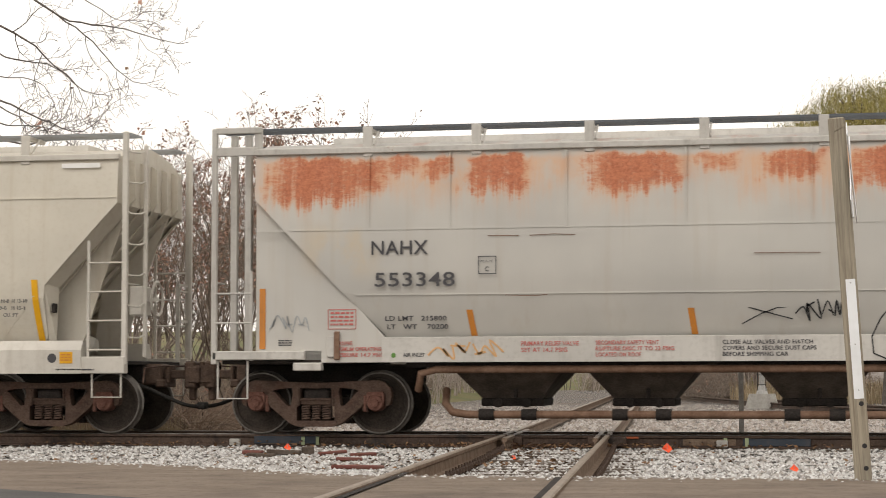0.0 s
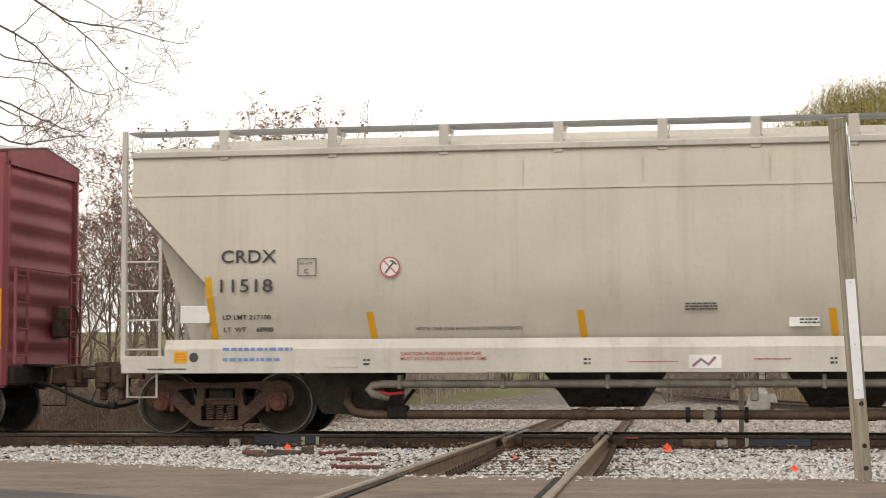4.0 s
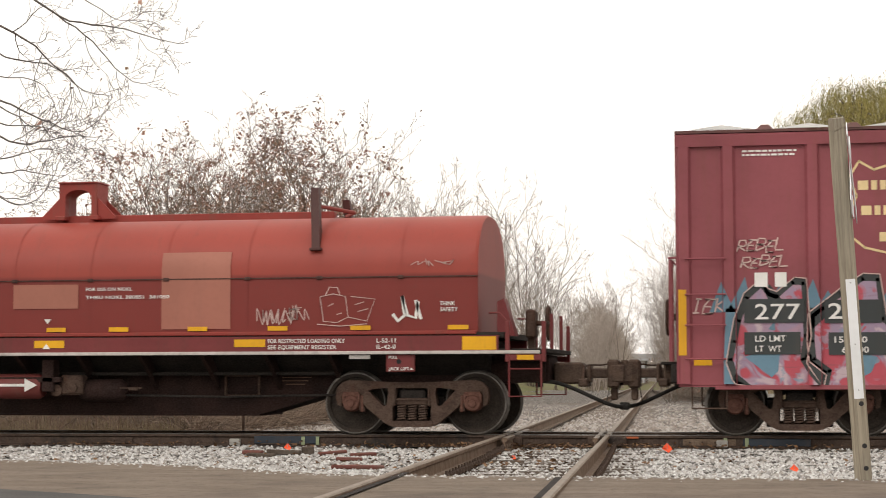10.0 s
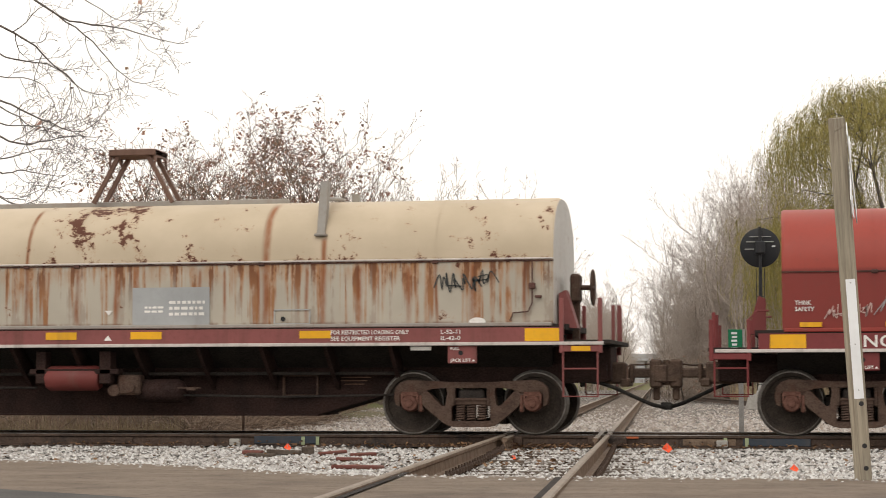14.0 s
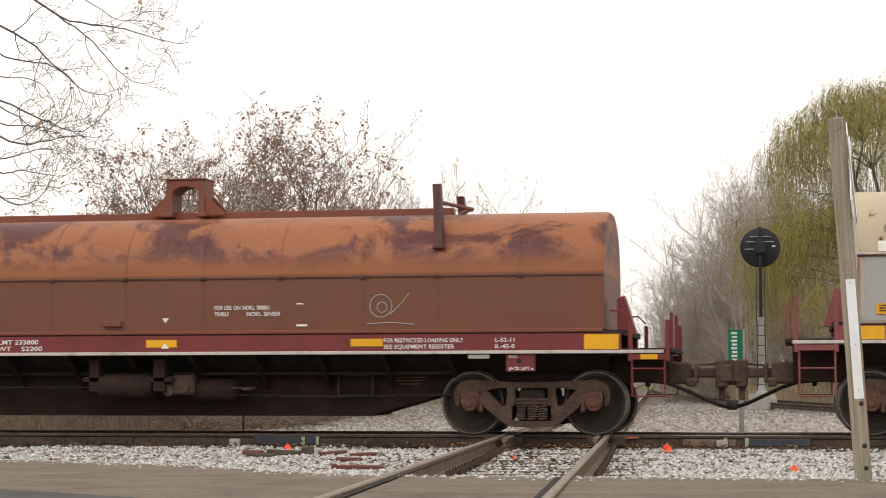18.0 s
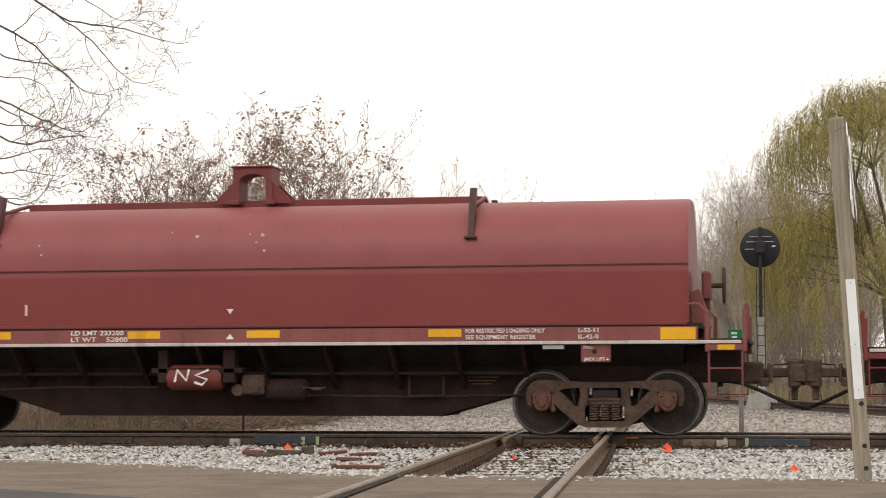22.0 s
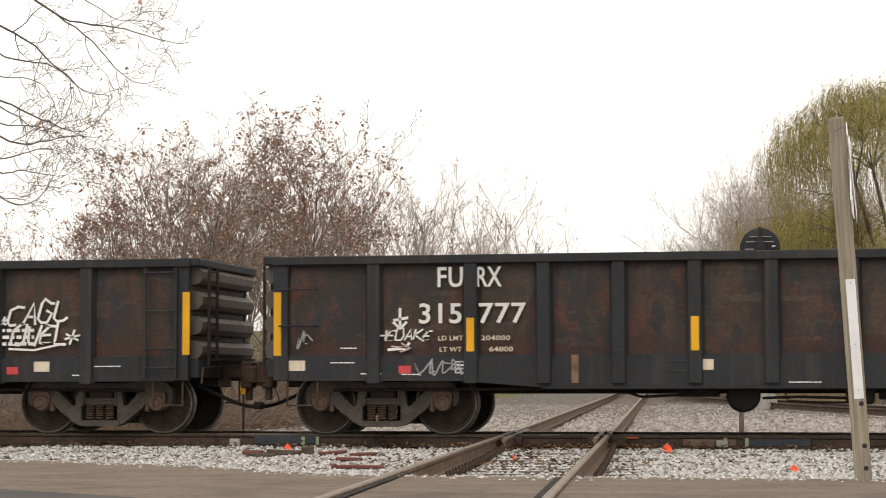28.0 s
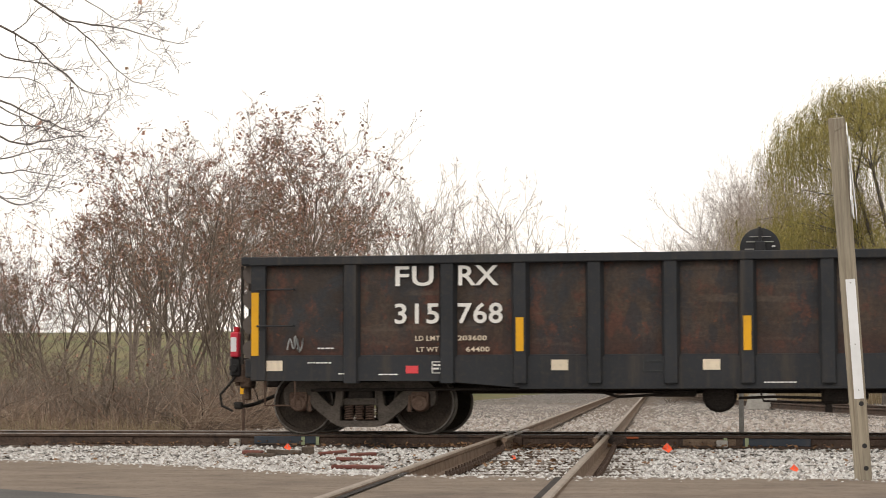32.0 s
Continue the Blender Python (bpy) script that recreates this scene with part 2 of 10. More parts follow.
def sheet(name, pts, z0, z1, mat, label, category):
    ob = part(name, Shape().prism(pts, "z", z0, z1), mat)
    return tagged(ob, label, category, kind="structure")


def verge(y):
    """Where the gravel yard gives way to brush on its left, at a distance y."""
    return float(np.interp(y, [0, 8, 11.5, 19.5, 40, 89, 130, 400], [-10.5, -10.55, -10.7, -11.6, -14.4, -20.5, -24.0, -38.0]))


def bank(x, y):
    """The ground climbs a little from the verge into the brush."""
    return min(1.0, (y - 5) / 45) * min(1.0, max(0.0, verge(y) - 0.3 - x) / 6) * 1.3 if y > 5 else 0.0


def field_rise(x, y):
    """The field climbs gently behind the thicket, away from the tracks."""
    side = (-11.5 - 0.0696 * y - x) / 25
    return 4.4 * min(1.0, max(0.0, (y - 36) / 110)) * min(1.0, max(0.0, side))


def big_ground():
    s = Shape()
    xs = [-1500, -400, -120, -80, -60, -50, -40, -30, -25, -20, -14, -10, -6, -2, 2, 6, 10, 16, 24, 40, 80, 300, 1500]
    ys = [-300, -60, -30, -18, -12, -8, -4, 0, 4, 8, 12, 16, 20, 26, 34, 45, 60, 80, 100, 120, 150, 250, 400, 2500]
    vs = []
    for y in ys:
        for x in xs:
            z = -0.34
            if y > 5 and x < -8:
                z += bank(x, y) + (noise.noise((x * 0.13, y * 0.13, 0)) * 0.12 if y < 100 else 0)
            z += field_rise(x, y)
            vs.append((x, y, z))
    n = len(xs)
    fs = [(j * n + i, j * n + i + 1, (j + 1) * n + i + 1, (j + 1) * n + i) for j in range(len(ys) - 1) for i in range(n - 1)]
    ob = part("ground", s.add(vs, fs), GROUND, smooth=80)
    return tagged(ob, "dry autumn ground with faded grass and a green field", "ground", kind="structure")


big_ground()
# the road's edge runs slantwise past the near side of the tracks
EDGE_LINE = [(-60, 12.0), (-16, -3.6), (-9.2, -9.0), (-8.06, -9.77), (-7.18, -10.05), (-6.3, -10.44), (-5.6, -10.82), (-4.66, -11.58), (-4.13, -12.02), (-3.37, -12.28), (0.7, -12.3), (30, -12.4), (60, -12.4)]
sheet("road_shoulder", EDGE_LINE + [(60, -60), (-60, -60)], -0.3, -0.035, ROAD, "dusty brown compacted road shoulder", "road")
sheet("road", [(-60, -1.5), (-20, -9.0), (-5.88, -14.75), (-5.29, -15.1), (-4.4, -15.65), (-3.0, -16.4), (60, -19), (60, -59), (-60, -59)], -0.2, -0.028, ASPHALT, "grey asphalt road", "road")


def uneven(name, x0, x1, y0, y1, nx, ny, height, mat, label, left=None):
    """A sheet of loose stone with a bumpy top."""
    s = Shape()
    vs = []
    for j in range(ny + 1):
        for i in range(nx + 1):
            y = y0 + (y1 - y0) * j / ny
            xl = left(y) if left else x0
            x = xl + (x1 - xl) * i / nx
            vs.append((x, y, height(x, y)))
    fs = [(j * (nx + 1) + i, j * (nx + 1) + i + 1, (j + 1) * (nx + 1) + i + 1, (j + 1) * (nx + 1) + i) for j in range(ny) for i in range(nx)]
    return tagged(part(name, s.add(vs, fs), mat, smooth=80), label, "gravel", kind="structure")


def bed(x, y):
    """Height of the stone bed: up to the tie tops by the track, sinking to its sides."""
    a = abs(y)
    b = -0.232 - 0.012 * max(0, a - 1.3) + 0.03 * noise.noise((x * 1.7, y * 1.7, 3.3))
    if y > 2.6:
        b = -0.22 - 0.01 * min(y - 2.6, 10) + 0.05 * noise.noise((x * 0.8, y * 0.8, 1.3))
    return max(b, -0.28) if y < 0 else max(b, -0.29)


uneven("gravel_near", -26, 12, -13.2, 2.6, 150, 90, lambda x, y: bed(x, y) - (0.06 if y < -12.2 else 0), GRAVEL, "pale crushed-stone gravel between track and road")
uneven("gravel_yard", -10.5, 34, 2.6, 130, 110, 200, lambda x, y: bed(x, y) + (0.035 * min(1, max(0, (y - 8) / 20))), GRAVEL_FAR, "brownish gravel yard behind the tracks", verge)
uneven("gravel_verge", -40, -10.5, 2.6, 5.2, 90, 10, lambda x, y: bed(x, y) - 0.03 * (y - 2.6), GRAVEL_FAR, "brownish gravel verge beside the track")

# ---- tracks ----
RAIL = grit("brown_rusted_rail", (0.060, 0.040, 0.031), (0.095, 0.062, 0.046), 5, 0.75, 0.3, 0.004, c3=(0.036, 0.029, 0.026))
RAIL_TOP = grit("worn_rail_head", (0.17, 0.15, 0.135), (0.24, 0.215, 0.195), 6, 0.38, 0.1, 0.002, metal=0.7)
RAIL_DULL = grit("dull_tan_rail_head", (0.20, 0.155, 0.115), (0.30, 0.245, 0.19), 7, 0.6, 0.3, 0.003, metal=0.25)
RAIL_SIDE = grit("pale_brown_rail_side", (0.14, 0.093, 0.062), (0.22, 0.155, 0.11), 5, 0.7, 0.3, 0.004)
TIE = grit("weathered_oak_tie", (0.075, 0.055, 0.042), (0.12, 0.095, 0.075), 4, 0.9, 0.6, 0.008)
RAIL_OUT = [(-0.075, -0.185), (0.075, -0.185), (0.075, -0.172), (0.018, -0.155), (0.011, -0.06), (0.037, -0.042), (0.037, -0.012), (0.026, 0.0), (-0.026, 0.0), (-0.037, -0.012), (-0.037, -0.042), (-0.011, -0.06), (-0.018, -0.155), (-0.075, -0.172)]


def rail_shape(length):
    s = Shape().prism(RAIL_OUT, "x", 0, length)
    k = len(RAIL_OUT)
    for f in range(2, 2 + k):
        i = f - 2
        ys = sorted((RAIL_OUT[i][1], RAIL_OUT[(i + 1) % k][1]))
        if ys[0] > -0.03:
            s.m[f] = 1
    return s


def rail(parent, name, x, y, z, turn, length, side=None):
    return part(name, rail_shape(length), [side or RAIL, RAIL_DULL if side else RAIL_TOP], parent, at=pose(x, y, z, 0, 0, turn))


def ties(parent, spots, turn, z=None, length=2.55):
    me = shared("tie_%d" % (length * 100), lambda: Shape().box(-0.115, 0.115, -length / 2, length / 2, -0.17, 0.0, 0.02), TIE)
    rnd = random.Random(4)
    for x, y in spots:
        part("tie", me, [], parent, at=pose(x + rnd.uniform(-0.02, 0.02), y + rnd.uniform(-0.05, 0.05), bed(x, y) - 0.004 + rnd.uniform(-0.008, 0.008), 0, 0, turn + rnd.uniform(-1.2, 1.2)))


DROP = 0.028  # the rail heads lie this far below the cars' datum
main = thing("main_track", "railway track with dark rusted rails and worn heads", "railway track", kind="structure")
G2 = 0.7535
rail(main, "rail", -70, -G2, -DROP, 0, 130)
rail(main, "rail", -70, G2, -DROP, 0, 130)
ties(main, [(-22 + 0.52 * k, 0) for k in range(64)], 0)
# joint bars, bolts and a painted section by the diamond
bolt = shared("track_bolt", lambda: Shape().cyl((0, -0.03, 0), (0, 0, 0), 0.014, 6), RAIL)
for x0 in (-10.6, -7.85, -5.9, -1.6, 0.9):
    jb = part("joint_bar", Shape().prism([(x0, -0.178), (x0 + 0.75, -0.178), (x0 + 0.75, -0.088), (x0, -0.088)], "y", -G2 - 0.045, -G2 - 0.012), RAIL_SIDE if x0 in (-7.85, -1.6) else RAIL, main)
    for k in range(4):
        part("bolt", bolt, [], jb, at=pose(x0 + 0.1 + 0.18 * k, -G2 - 0.045, -0.133))
BLUEDARK = paint("dark_blue_grey_rail_paint", (0.035, 0.045, 0.06), dirty=0.4)
LIMEMARK = paint("faded_green_paint_mark", (0.33, 0.38, 0.22), dirty=0.5)
part("insulated_joint", Shape().box(-7.95, -6.95, -G2 - 0.05, -G2 - 0.02, -0.178, -0.063, 0.01), BLUEDARK, main)
part("insulated_joint", Shape().box(-0.75, 0.2, -G2 - 0.05, -G2 - 0.02, -0.188, -0.078, 0.01), BLUEDARK, main)
for x in (-7.22, -7.0, -1.02, -0.72):
    part("paint_mark", Shape().box(x, x + 0.05, -G2 - 0.056, -G2 - 0.048, -0.188, -0.068), LIMEMARK, main)
CASTGREY = grit("weathered_concrete_grey", (0.36, 0.34, 0.31), (0.45, 0.43, 0.39), 6, 0.85, 0.4, 0.005)
for x in (-8.3, -1.12):
    part("bond_box", Shape().box(x, x + 0.16, -G2 - 0.16, -G2 - 0.08, -0.2, -0.1, 0.012), CASTGREY, main, "small grey bond box beside the rail")

# the crossing track runs away from the road across the diamond
SLANT = math.atan(0.0696)
TURN2 = 90 + math.degrees(SLANT)


def cross_at(side, y):
    """A rail of the crossing track (side -1 or 1) at a distance across."""
    return -3.487 + side * G2 / math.cos(SLANT) - 0.0696 * y


cross = thing("crossing_track", "diagonal railway track that crosses the main line on a diamond", "railway track", kind="structure")
for side in (-1, 1):
    y0 = -17.5
    part("rail", rail_shape(17.5 - 0.9), [RAIL_SIDE, RAIL_DULL], cross, at=pose(cross_at(side, y0), y0, 0.006, 0, 0, TURN2) @ pose(0, 0, 0, 0, 0.11, 0))
    rail(cross, "rail", cross_at(side, 0.9), 0.9, -0.024, TURN2, 420, RAIL_SIDE)
    rail(cross, "diamond_rail", cross_at(side, -0.68), -0.68, -0.022, TURN2, 1.36, RAIL_SIDE)
    for off in (-0.115, 0.115):
        y0, y1 = -2.3, 2.3
        part("guard_rail", rail_shape(4.6), [RAIL_SIDE, RAIL_DULL], cross, at=pose(cross_at(side, y0) - side * 0.13, y0, -0.03, 0, 0, TURN2)) if off < 0 else None
ties(cross, [(-3.487 - 0.0696 * y, y) for y in [-9.7 + 0.52 * k for k in range(15)] + [2.4 + 0.52 * k for k in range(60)]], TURN2)
for side in (-1, 1):
    for yy in (-G2, G2):
        part("frog_casting", Shape().box(cross_at(side, yy) - 0.28, cross_at(side, yy) + 0.28, yy - 0.16, yy + 0.16, -0.2, -0.055, 0.02), RAIL, cross)
for x0, x1 in ((-8.0, -4.4), (-2.5, 1.5)):
    part("guard_rail", Shape().box(x0, x1, -G2 + 0.09, -G2 + 0.16, -0.19, -0.04, 0.01), RAIL, main)
    part("guard_rail", Shape().box(x0, x1, G2 - 0.16, G2 - 0.09, -0.19, -0.04, 0.01), RAIL, main)
# timbers laid bare between the crossing rails, with rail clips along their feet
bare = shared("bare_tie", lambda: Shape().box(-0.085, 0.085, -1.28, 1.28, -0.1, 0.0, 0.015), TIE)
clip = shared("rail_clip", lambda: Shape().box(-0.03, 0.03, -0.035, 0.035, 0.0, 0.07, 0.012).cyl((0, 0, 0.05), (0, 0, 0.10), 0.014, 6), RAIL)
for k in range(12):
    yy = -9.4 + 0.62 * k
    part("bare_tie", bare, [], cross, at=pose(-3.487 - 0.0696 * yy, yy, bed(-3.3, yy) + 0.022, 0, 0, TURN2 + (k * 37 % 5 - 2) * 0.4))
for side in (-1, 1):
    for k in range(26):
        yy = -9.3 + 0.30 * k
        part("rail_clip", clip, [], cross, at=pose(cross_at(side, yy) + 0.12, yy, bed(-3.3, yy) + 0.04, 0, 0, k * 41 % 30))
ORANGE_MARK = paint("faded_orange_paint_mark", (0.42, 0.10, 0.035), dirty=0.5)
for x, z0, w, h in ((-2.60, -0.19, 0.05, 0.12), (-2.47, -0.085, 0.24, 0.03)):
    part("paint_mark", Shape().box(x, x + w, -G2 - 0.050, -G2 - 0.012, z0, z0 + h, 0.006), ORANGE_MARK, main, "orange paint daubed on the rail")
# flangeway slots where it meets the road
for side in (-1, 1):
    a, b = -17.4, -12.0 - (0.6 if side > 0 else 0.0)
    xo, w = -side * 0.075, 0.06
    part("flangeway", Shape().add([(cross_at(side, a) + xo - w / 2, a, -0.022), (cross_at(side, a) + xo + w / 2, a, -0.022), (cross_at(side, b) + xo + w / 2, b, -0.022), (cross_at(side, b) + xo - w / 2, b, -0.022)], [(0, 1, 2, 3)]), BLACK, cross)

# a connecting curve leaves the crossing track towards the right
curve = thing("connecting_track", "curved rusty connecting track in the gravel yard", "railway track", kind="structure")
WAY = [(26, 4.5), (16, 7.5), (9.5, 11), (4.6, 17.5), (1.2, 29), (-1.6, 43), (-4.6, 62), (-7.6, 88), (-9.6, 112)]


def way(u):
    i = min(int(u), len(WAY) - 2)
    t = u - i
    p0, p1, p2, p3 = (Vector(WAY[min(max(i + k, 0), len(WAY) - 1)]) for k in (-1, 0, 1, 2))
    return 0.5 * (2 * p1 + (p2 - p0) * t + (2 * p0 - 5 * p1 + 4 * p2 - p3) * t * t + (3 * p1 - p0 - 3 * p2 + p3) * t ** 3)


for off in (-G2, G2):
    pts = []
    for k in range(41):
        u = (len(WAY) - 1) * k / 40
        q, d = way(u), (way(min(u + 0.02, 7.999)) - way(max(u - 0.02, 0))).normalized()
        pts.append((q.x - d.y * off, q.y + d.x * off, -0.02))
    s = Shape()
    vs, fs = [], []
    for i, p in enumerate(pts):
        q0, q1 = Vector(pts[max(i - 1, 0)]), Vector(pts[min(i + 1, 40)])
        d = (q1 - q0).normalized()
        nrm = Vector((-d.y, d.x, 0))
        for u, w in RAIL_OUT:
            vs.append(Vector(p) + nrm * u + Vector((0, 0, w + 0.0)))
    kk = len(RAIL_OUT)
    fs = [(i * kk + j, i * kk + (j + 1) % kk, (i + 1) * kk + (j + 1) % kk, (i + 1) * kk + j) for i in range(40) for j in range(kk)]
    part("rail", s.add(vs, fs), RAIL, curve)

# ---- loose stones ----
STONE = vary("crushed_limestone_pieces", [(0.20, 0.18, 0.16), (0.44, 0.42, 0.40), (0.64, 0.625, 0.60), (0.34, 0.30, 0.26), (0.74, 0.73, 0.71), (0.50, 0.48, 0.45)], 0.9)


def stones(name, count, region, size, mat, label, seed, level=None):
    """Angular stones, each a squashed and twisted octahedron."""
    rnd = np.random.RandomState(seed)
    base = np.array([(1, 0, 0), (0, 1, 0), (-1, 0, 0), (0, -1, 0), (0, 0, 1), (0, 0, -1)], float)
    tri = [(0, 1, 4), (1, 2, 4), (2, 3, 4), (3, 0, 4), (1, 0, 5), (2, 1, 5), (3, 2, 5), (0, 3, 5)]
    vs, fs = [], []
    made = 0
    while made < count:
        x, y = region(rnd)
        if x is None:
            continue
        r = size * rnd.uniform(0.55, 1.35)
        q = base * r * rnd.uniform(0.6, 1.25, (6, 1))
        q[:, 2] *= 0.7
        a = rnd.uniform(0, 6.28)
        c, s_ = math.cos(a), math.sin(a)
        q = np.stack([q[:, 0] * c - q[:, 1] * s_ + x, q[:, 0] * s_ + q[:, 1] * c + y, q[:, 2] + (bed(x, y) if level is None else level) + r * 0.25], 1)
        o = len(vs)
        vs.extend(map(tuple, q))
        fs.extend((i + o, j + o, k + o) for i, j, k in tri)
        made += 1
    me = bpy.data.meshes.new(name)
    me.from_pydata(vs, [], fs)
    me.materials.append(mat)
    return tagged(new(name, me), label, "gravel", kind="stuff")


def near_strip(rnd):
    x = rnd.uniform(-14, 3.2)
    y = rnd.uniform(-12.4, -0.95)
    lim = np.interp(x, [p[0] for p in EDGE_LINE], [p[1] for p in EDGE_LINE]) + 0.02
    if y < lim + rnd.uniform(0, 0.25) or any(abs(x - cross_at(s, y)) < 0.1 for s in (-1, 1)):
        return None, None
    u = (x - cross_at(-1, y)) / (cross_at(1, y) - cross_at(-1, y))
    if (-0.25 < u < 1.3 and rnd.uniform() < 0.30) or (y > -1.5 and rnd.uniform() < 0.5):
        return None, None
    return x, y


stones("loose_gravel", 28000, near_strip, 0.032, STONE, "loose pale crushed stones beside the track", 11)


def spill(rnd):
    x = rnd.uniform(-10, 2.2)
    lim = np.interp(x, [p[0] for p in EDGE_LINE], [p[1] for p in EDGE_LINE])
    return x, lim - abs(rnd.normal(0, 0.22)) + 0.05


stones("spilt_gravel", 900, spill, 0.017, STONE, "stray pale stones spilt over the road's edge", 13, -0.04)


def far_strip(rnd):
    y = 1.0 + rnd.uniform(0, 1) ** 1.5 * 44
    x = rnd.uniform(verge(y) - 0.6 if y > 3 else -16, 3.5 + 0.12 * y)
    if any(abs(x - cross_at(s, y)) < 0.1 for s in (-1, 1)) or abs(y) < 0.9 or (x < -10.6 and y < 8 and rnd.uniform() < (y - 1) / 4):
        return None, None
    return x, y


stones("loose_gravel", 26000, far_strip, 0.055, vary("brownish_stone_pieces", [(0.22, 0.185, 0.16), (0.38, 0.335, 0.30), (0.52, 0.48, 0.44), (0.31, 0.25, 0.20), (0.56, 0.53, 0.50)], 0.9), "loose brownish stones of the gravel yard", 12)

# ---- trees, brush and grass ----
BARK = grit("grey_brown_bark", (0.165, 0.13, 0.105), (0.25, 0.205, 0.165), 5, 0.9, 0.5, 0.01)
BARK_DARK = grit("dark_branch_bark", (0.115, 0.098, 0.088), (0.17, 0.148, 0.132), 5, 0.9, 0.5, 0.01)
BARK_PALE = grit("pale_twig_bark", (0.22, 0.175, 0.14), (0.32, 0.26, 0.21), 5, 0.9, 0.4, 0.01)
# far bark lightened in its colour to stand in for distance haze
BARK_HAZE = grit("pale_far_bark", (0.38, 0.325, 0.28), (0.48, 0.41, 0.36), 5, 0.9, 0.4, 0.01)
DEADLEAF = vary("withered_red_brown_leaves", [(0.27, 0.14, 0.10), (0.38, 0.20, 0.14), (0.46, 0.27, 0.19), (0.25, 0.16, 0.12), (0.40, 0.27, 0.17)], 0.8)
GREENLEAF = vary("yellow_green_willow_leaves", [(0.30, 0.26, 0.065), (0.40, 0.325, 0.09), (0.22, 0.21, 0.06), (0.44, 0.34, 0.11), (0.17, 0.17, 0.05)], 0.7)
STRAW = vary("dry_grass_blades", [(0.30, 0.22, 0.13), (0.42, 0.32, 0.20), (0.22, 0.155, 0.09), (0.48, 0.39, 0.26), (0.28, 0.23, 0.12)], 0.85)
REDSTEM = vary("reddish_brush_stems", [(0.22, 0.14, 0.105), (0.34, 0.23, 0.17), (0.44, 0.33, 0.24), (0.27, 0.19, 0.14)], 0.85)


class Grower:
    """Grows a tree into three shapes: trunk, twigs and leaves."""

    def __init__(self, seed):
        self.r = random.Random(seed)
        self.trunk, self.twigs, self.leaf = Shape(), Shape(), Shape()

    def limb(self, p, d, length, r, level, o):
        rnd = self.r
        steps = o.get("steps", 5) if level < 2 else 3
        pts = [Vector(p)]
        d = Vector(d).normalized()
        for k in range(steps):
            d = (d + Vector((rnd.gauss(0, 1), rnd.gauss(0, 1), rnd.gauss(0, 1))) * o["wobble"] + Vector((0, 0, o["rise"] if level < o.get("droop_from", 9) else -o["rise"]))).normalized()
            pts.append(pts[-1] + d * (length / steps))
        tip = r * (0.14 if level == 0 else 0.25)
        (self.trunk if level < 2 else self.twigs).tube(pts, r, 6 if level == 0 else (4 if level == 1 else 3), tip, False)
        if level >= o["levels"]:
            if rnd.random() < o["leafy"] and pts[-1].z > o.get("leaf_from", 0):
                self.clump(pts[-1], o)
            return
        n = o["kids"][level]
        for k in range(n):
            u = (k + rnd.random()) / n
            u = o["bare"][level] + (1 - o["bare"][level]) * u
            i = min(int(u * steps), steps - 1)
            q = pts[i].lerp(pts[i + 1], u * steps - i)
            ax = (pts[i + 1] - pts[i]).normalized()
            side = ax.orthogonal().normalized()
            side.rotate(Matrix.Rotation(rnd.uniform(0, 6.283), 3, ax))
            a = radians(rnd.uniform(*o["fork"]))
            nd = ax * math.cos(a) + side * math.sin(a)
            self.limb(q, nd, length * rnd.uniform(*o["shrink"]) * (1.1 - 0.45 * u), max(r * (1 - 0.55 * u) * 0.58, o.get("thin", 0.004)), level + 1, o)

    def clump(self, p, o):
        rnd = self.r
        for k in range(rnd.randint(*o["clump"])):
            c = p + Vector((rnd.gauss(0, 0.06), rnd.gauss(0, 0.06), rnd.gauss(-0.07, 0.08)))
            s = rnd.uniform(0.035, 0.08) * o["leaf"]
            a = rnd.uniform(0, 6.28)
            ex = Vector((math.cos(a), math.sin(a), rnd.uniform(-0.6, 0.3))) * s
            ez = Vector((rnd.uniform(-1, 1), rnd.uniform(-1, 1), rnd.uniform(-1.0, 0.2))) * s * 1.2
            self.leaf.add([c - ex * 0.5, c + ez * 0.5 - ex * 0.2, c + ez, c + ez * 0.45 + ex * 0.5, c + ex * 0.35], [(0, 1, 2, 3, 4)])


def tree(name, label, seed, o, height, stems, mats, spread=0.25, at=None, group="trees"):
    g = Grower(seed)
    rnd = g.r
    for k in range(stems):
        a = rnd.uniform(0, 6.28)
        t = rnd.uniform(0.3, 1.0) * spread
        d = (math.cos(a) * t, math.sin(a) * t, 1)
        b = (rnd.gauss(0, 0.12) * (stems > 1), rnd.gauss(0, 0.12) * (stems > 1), 0)
        g.limb(b, d, height * rnd.uniform(0.8, 1.05), o["girth"] * rnd.uniform(0.7, 1.1), 0, o)
    ob = thing(name, label, "tree" if height > 3 else "bush", group, at=at)
    part("trunk", g.trunk, mats[0], ob, smooth=80)
    part("crown", g.twigs, mats[1], ob)
    if g.leaf.v:
        part("foliage", g.leaf, mats[2], ob)
    return ob


SUMAC = dict(wobble=0.13, rise=0.085, levels=4, kids=(8, 5, 3, 2), bare=(0.28, 0.3, 0.25, 0.3), fork=(28, 58), shrink=(0.40, 0.58), leafy=0.27, clump=(6, 14), leaf=1.05, girth=0.06, leaf_from=3.4, thin=0.0062)
POLE = dict(thin=0.0055, wobble=0.12, rise=0.08, levels=4, kids=(8, 5, 3, 2), bare=(0.22, 0.15, 0.1, 0.2), fork=(20, 50), shrink=(0.32, 0.5), leafy=0.07, clump=(1, 4), leaf=1.0, girth=0.036)
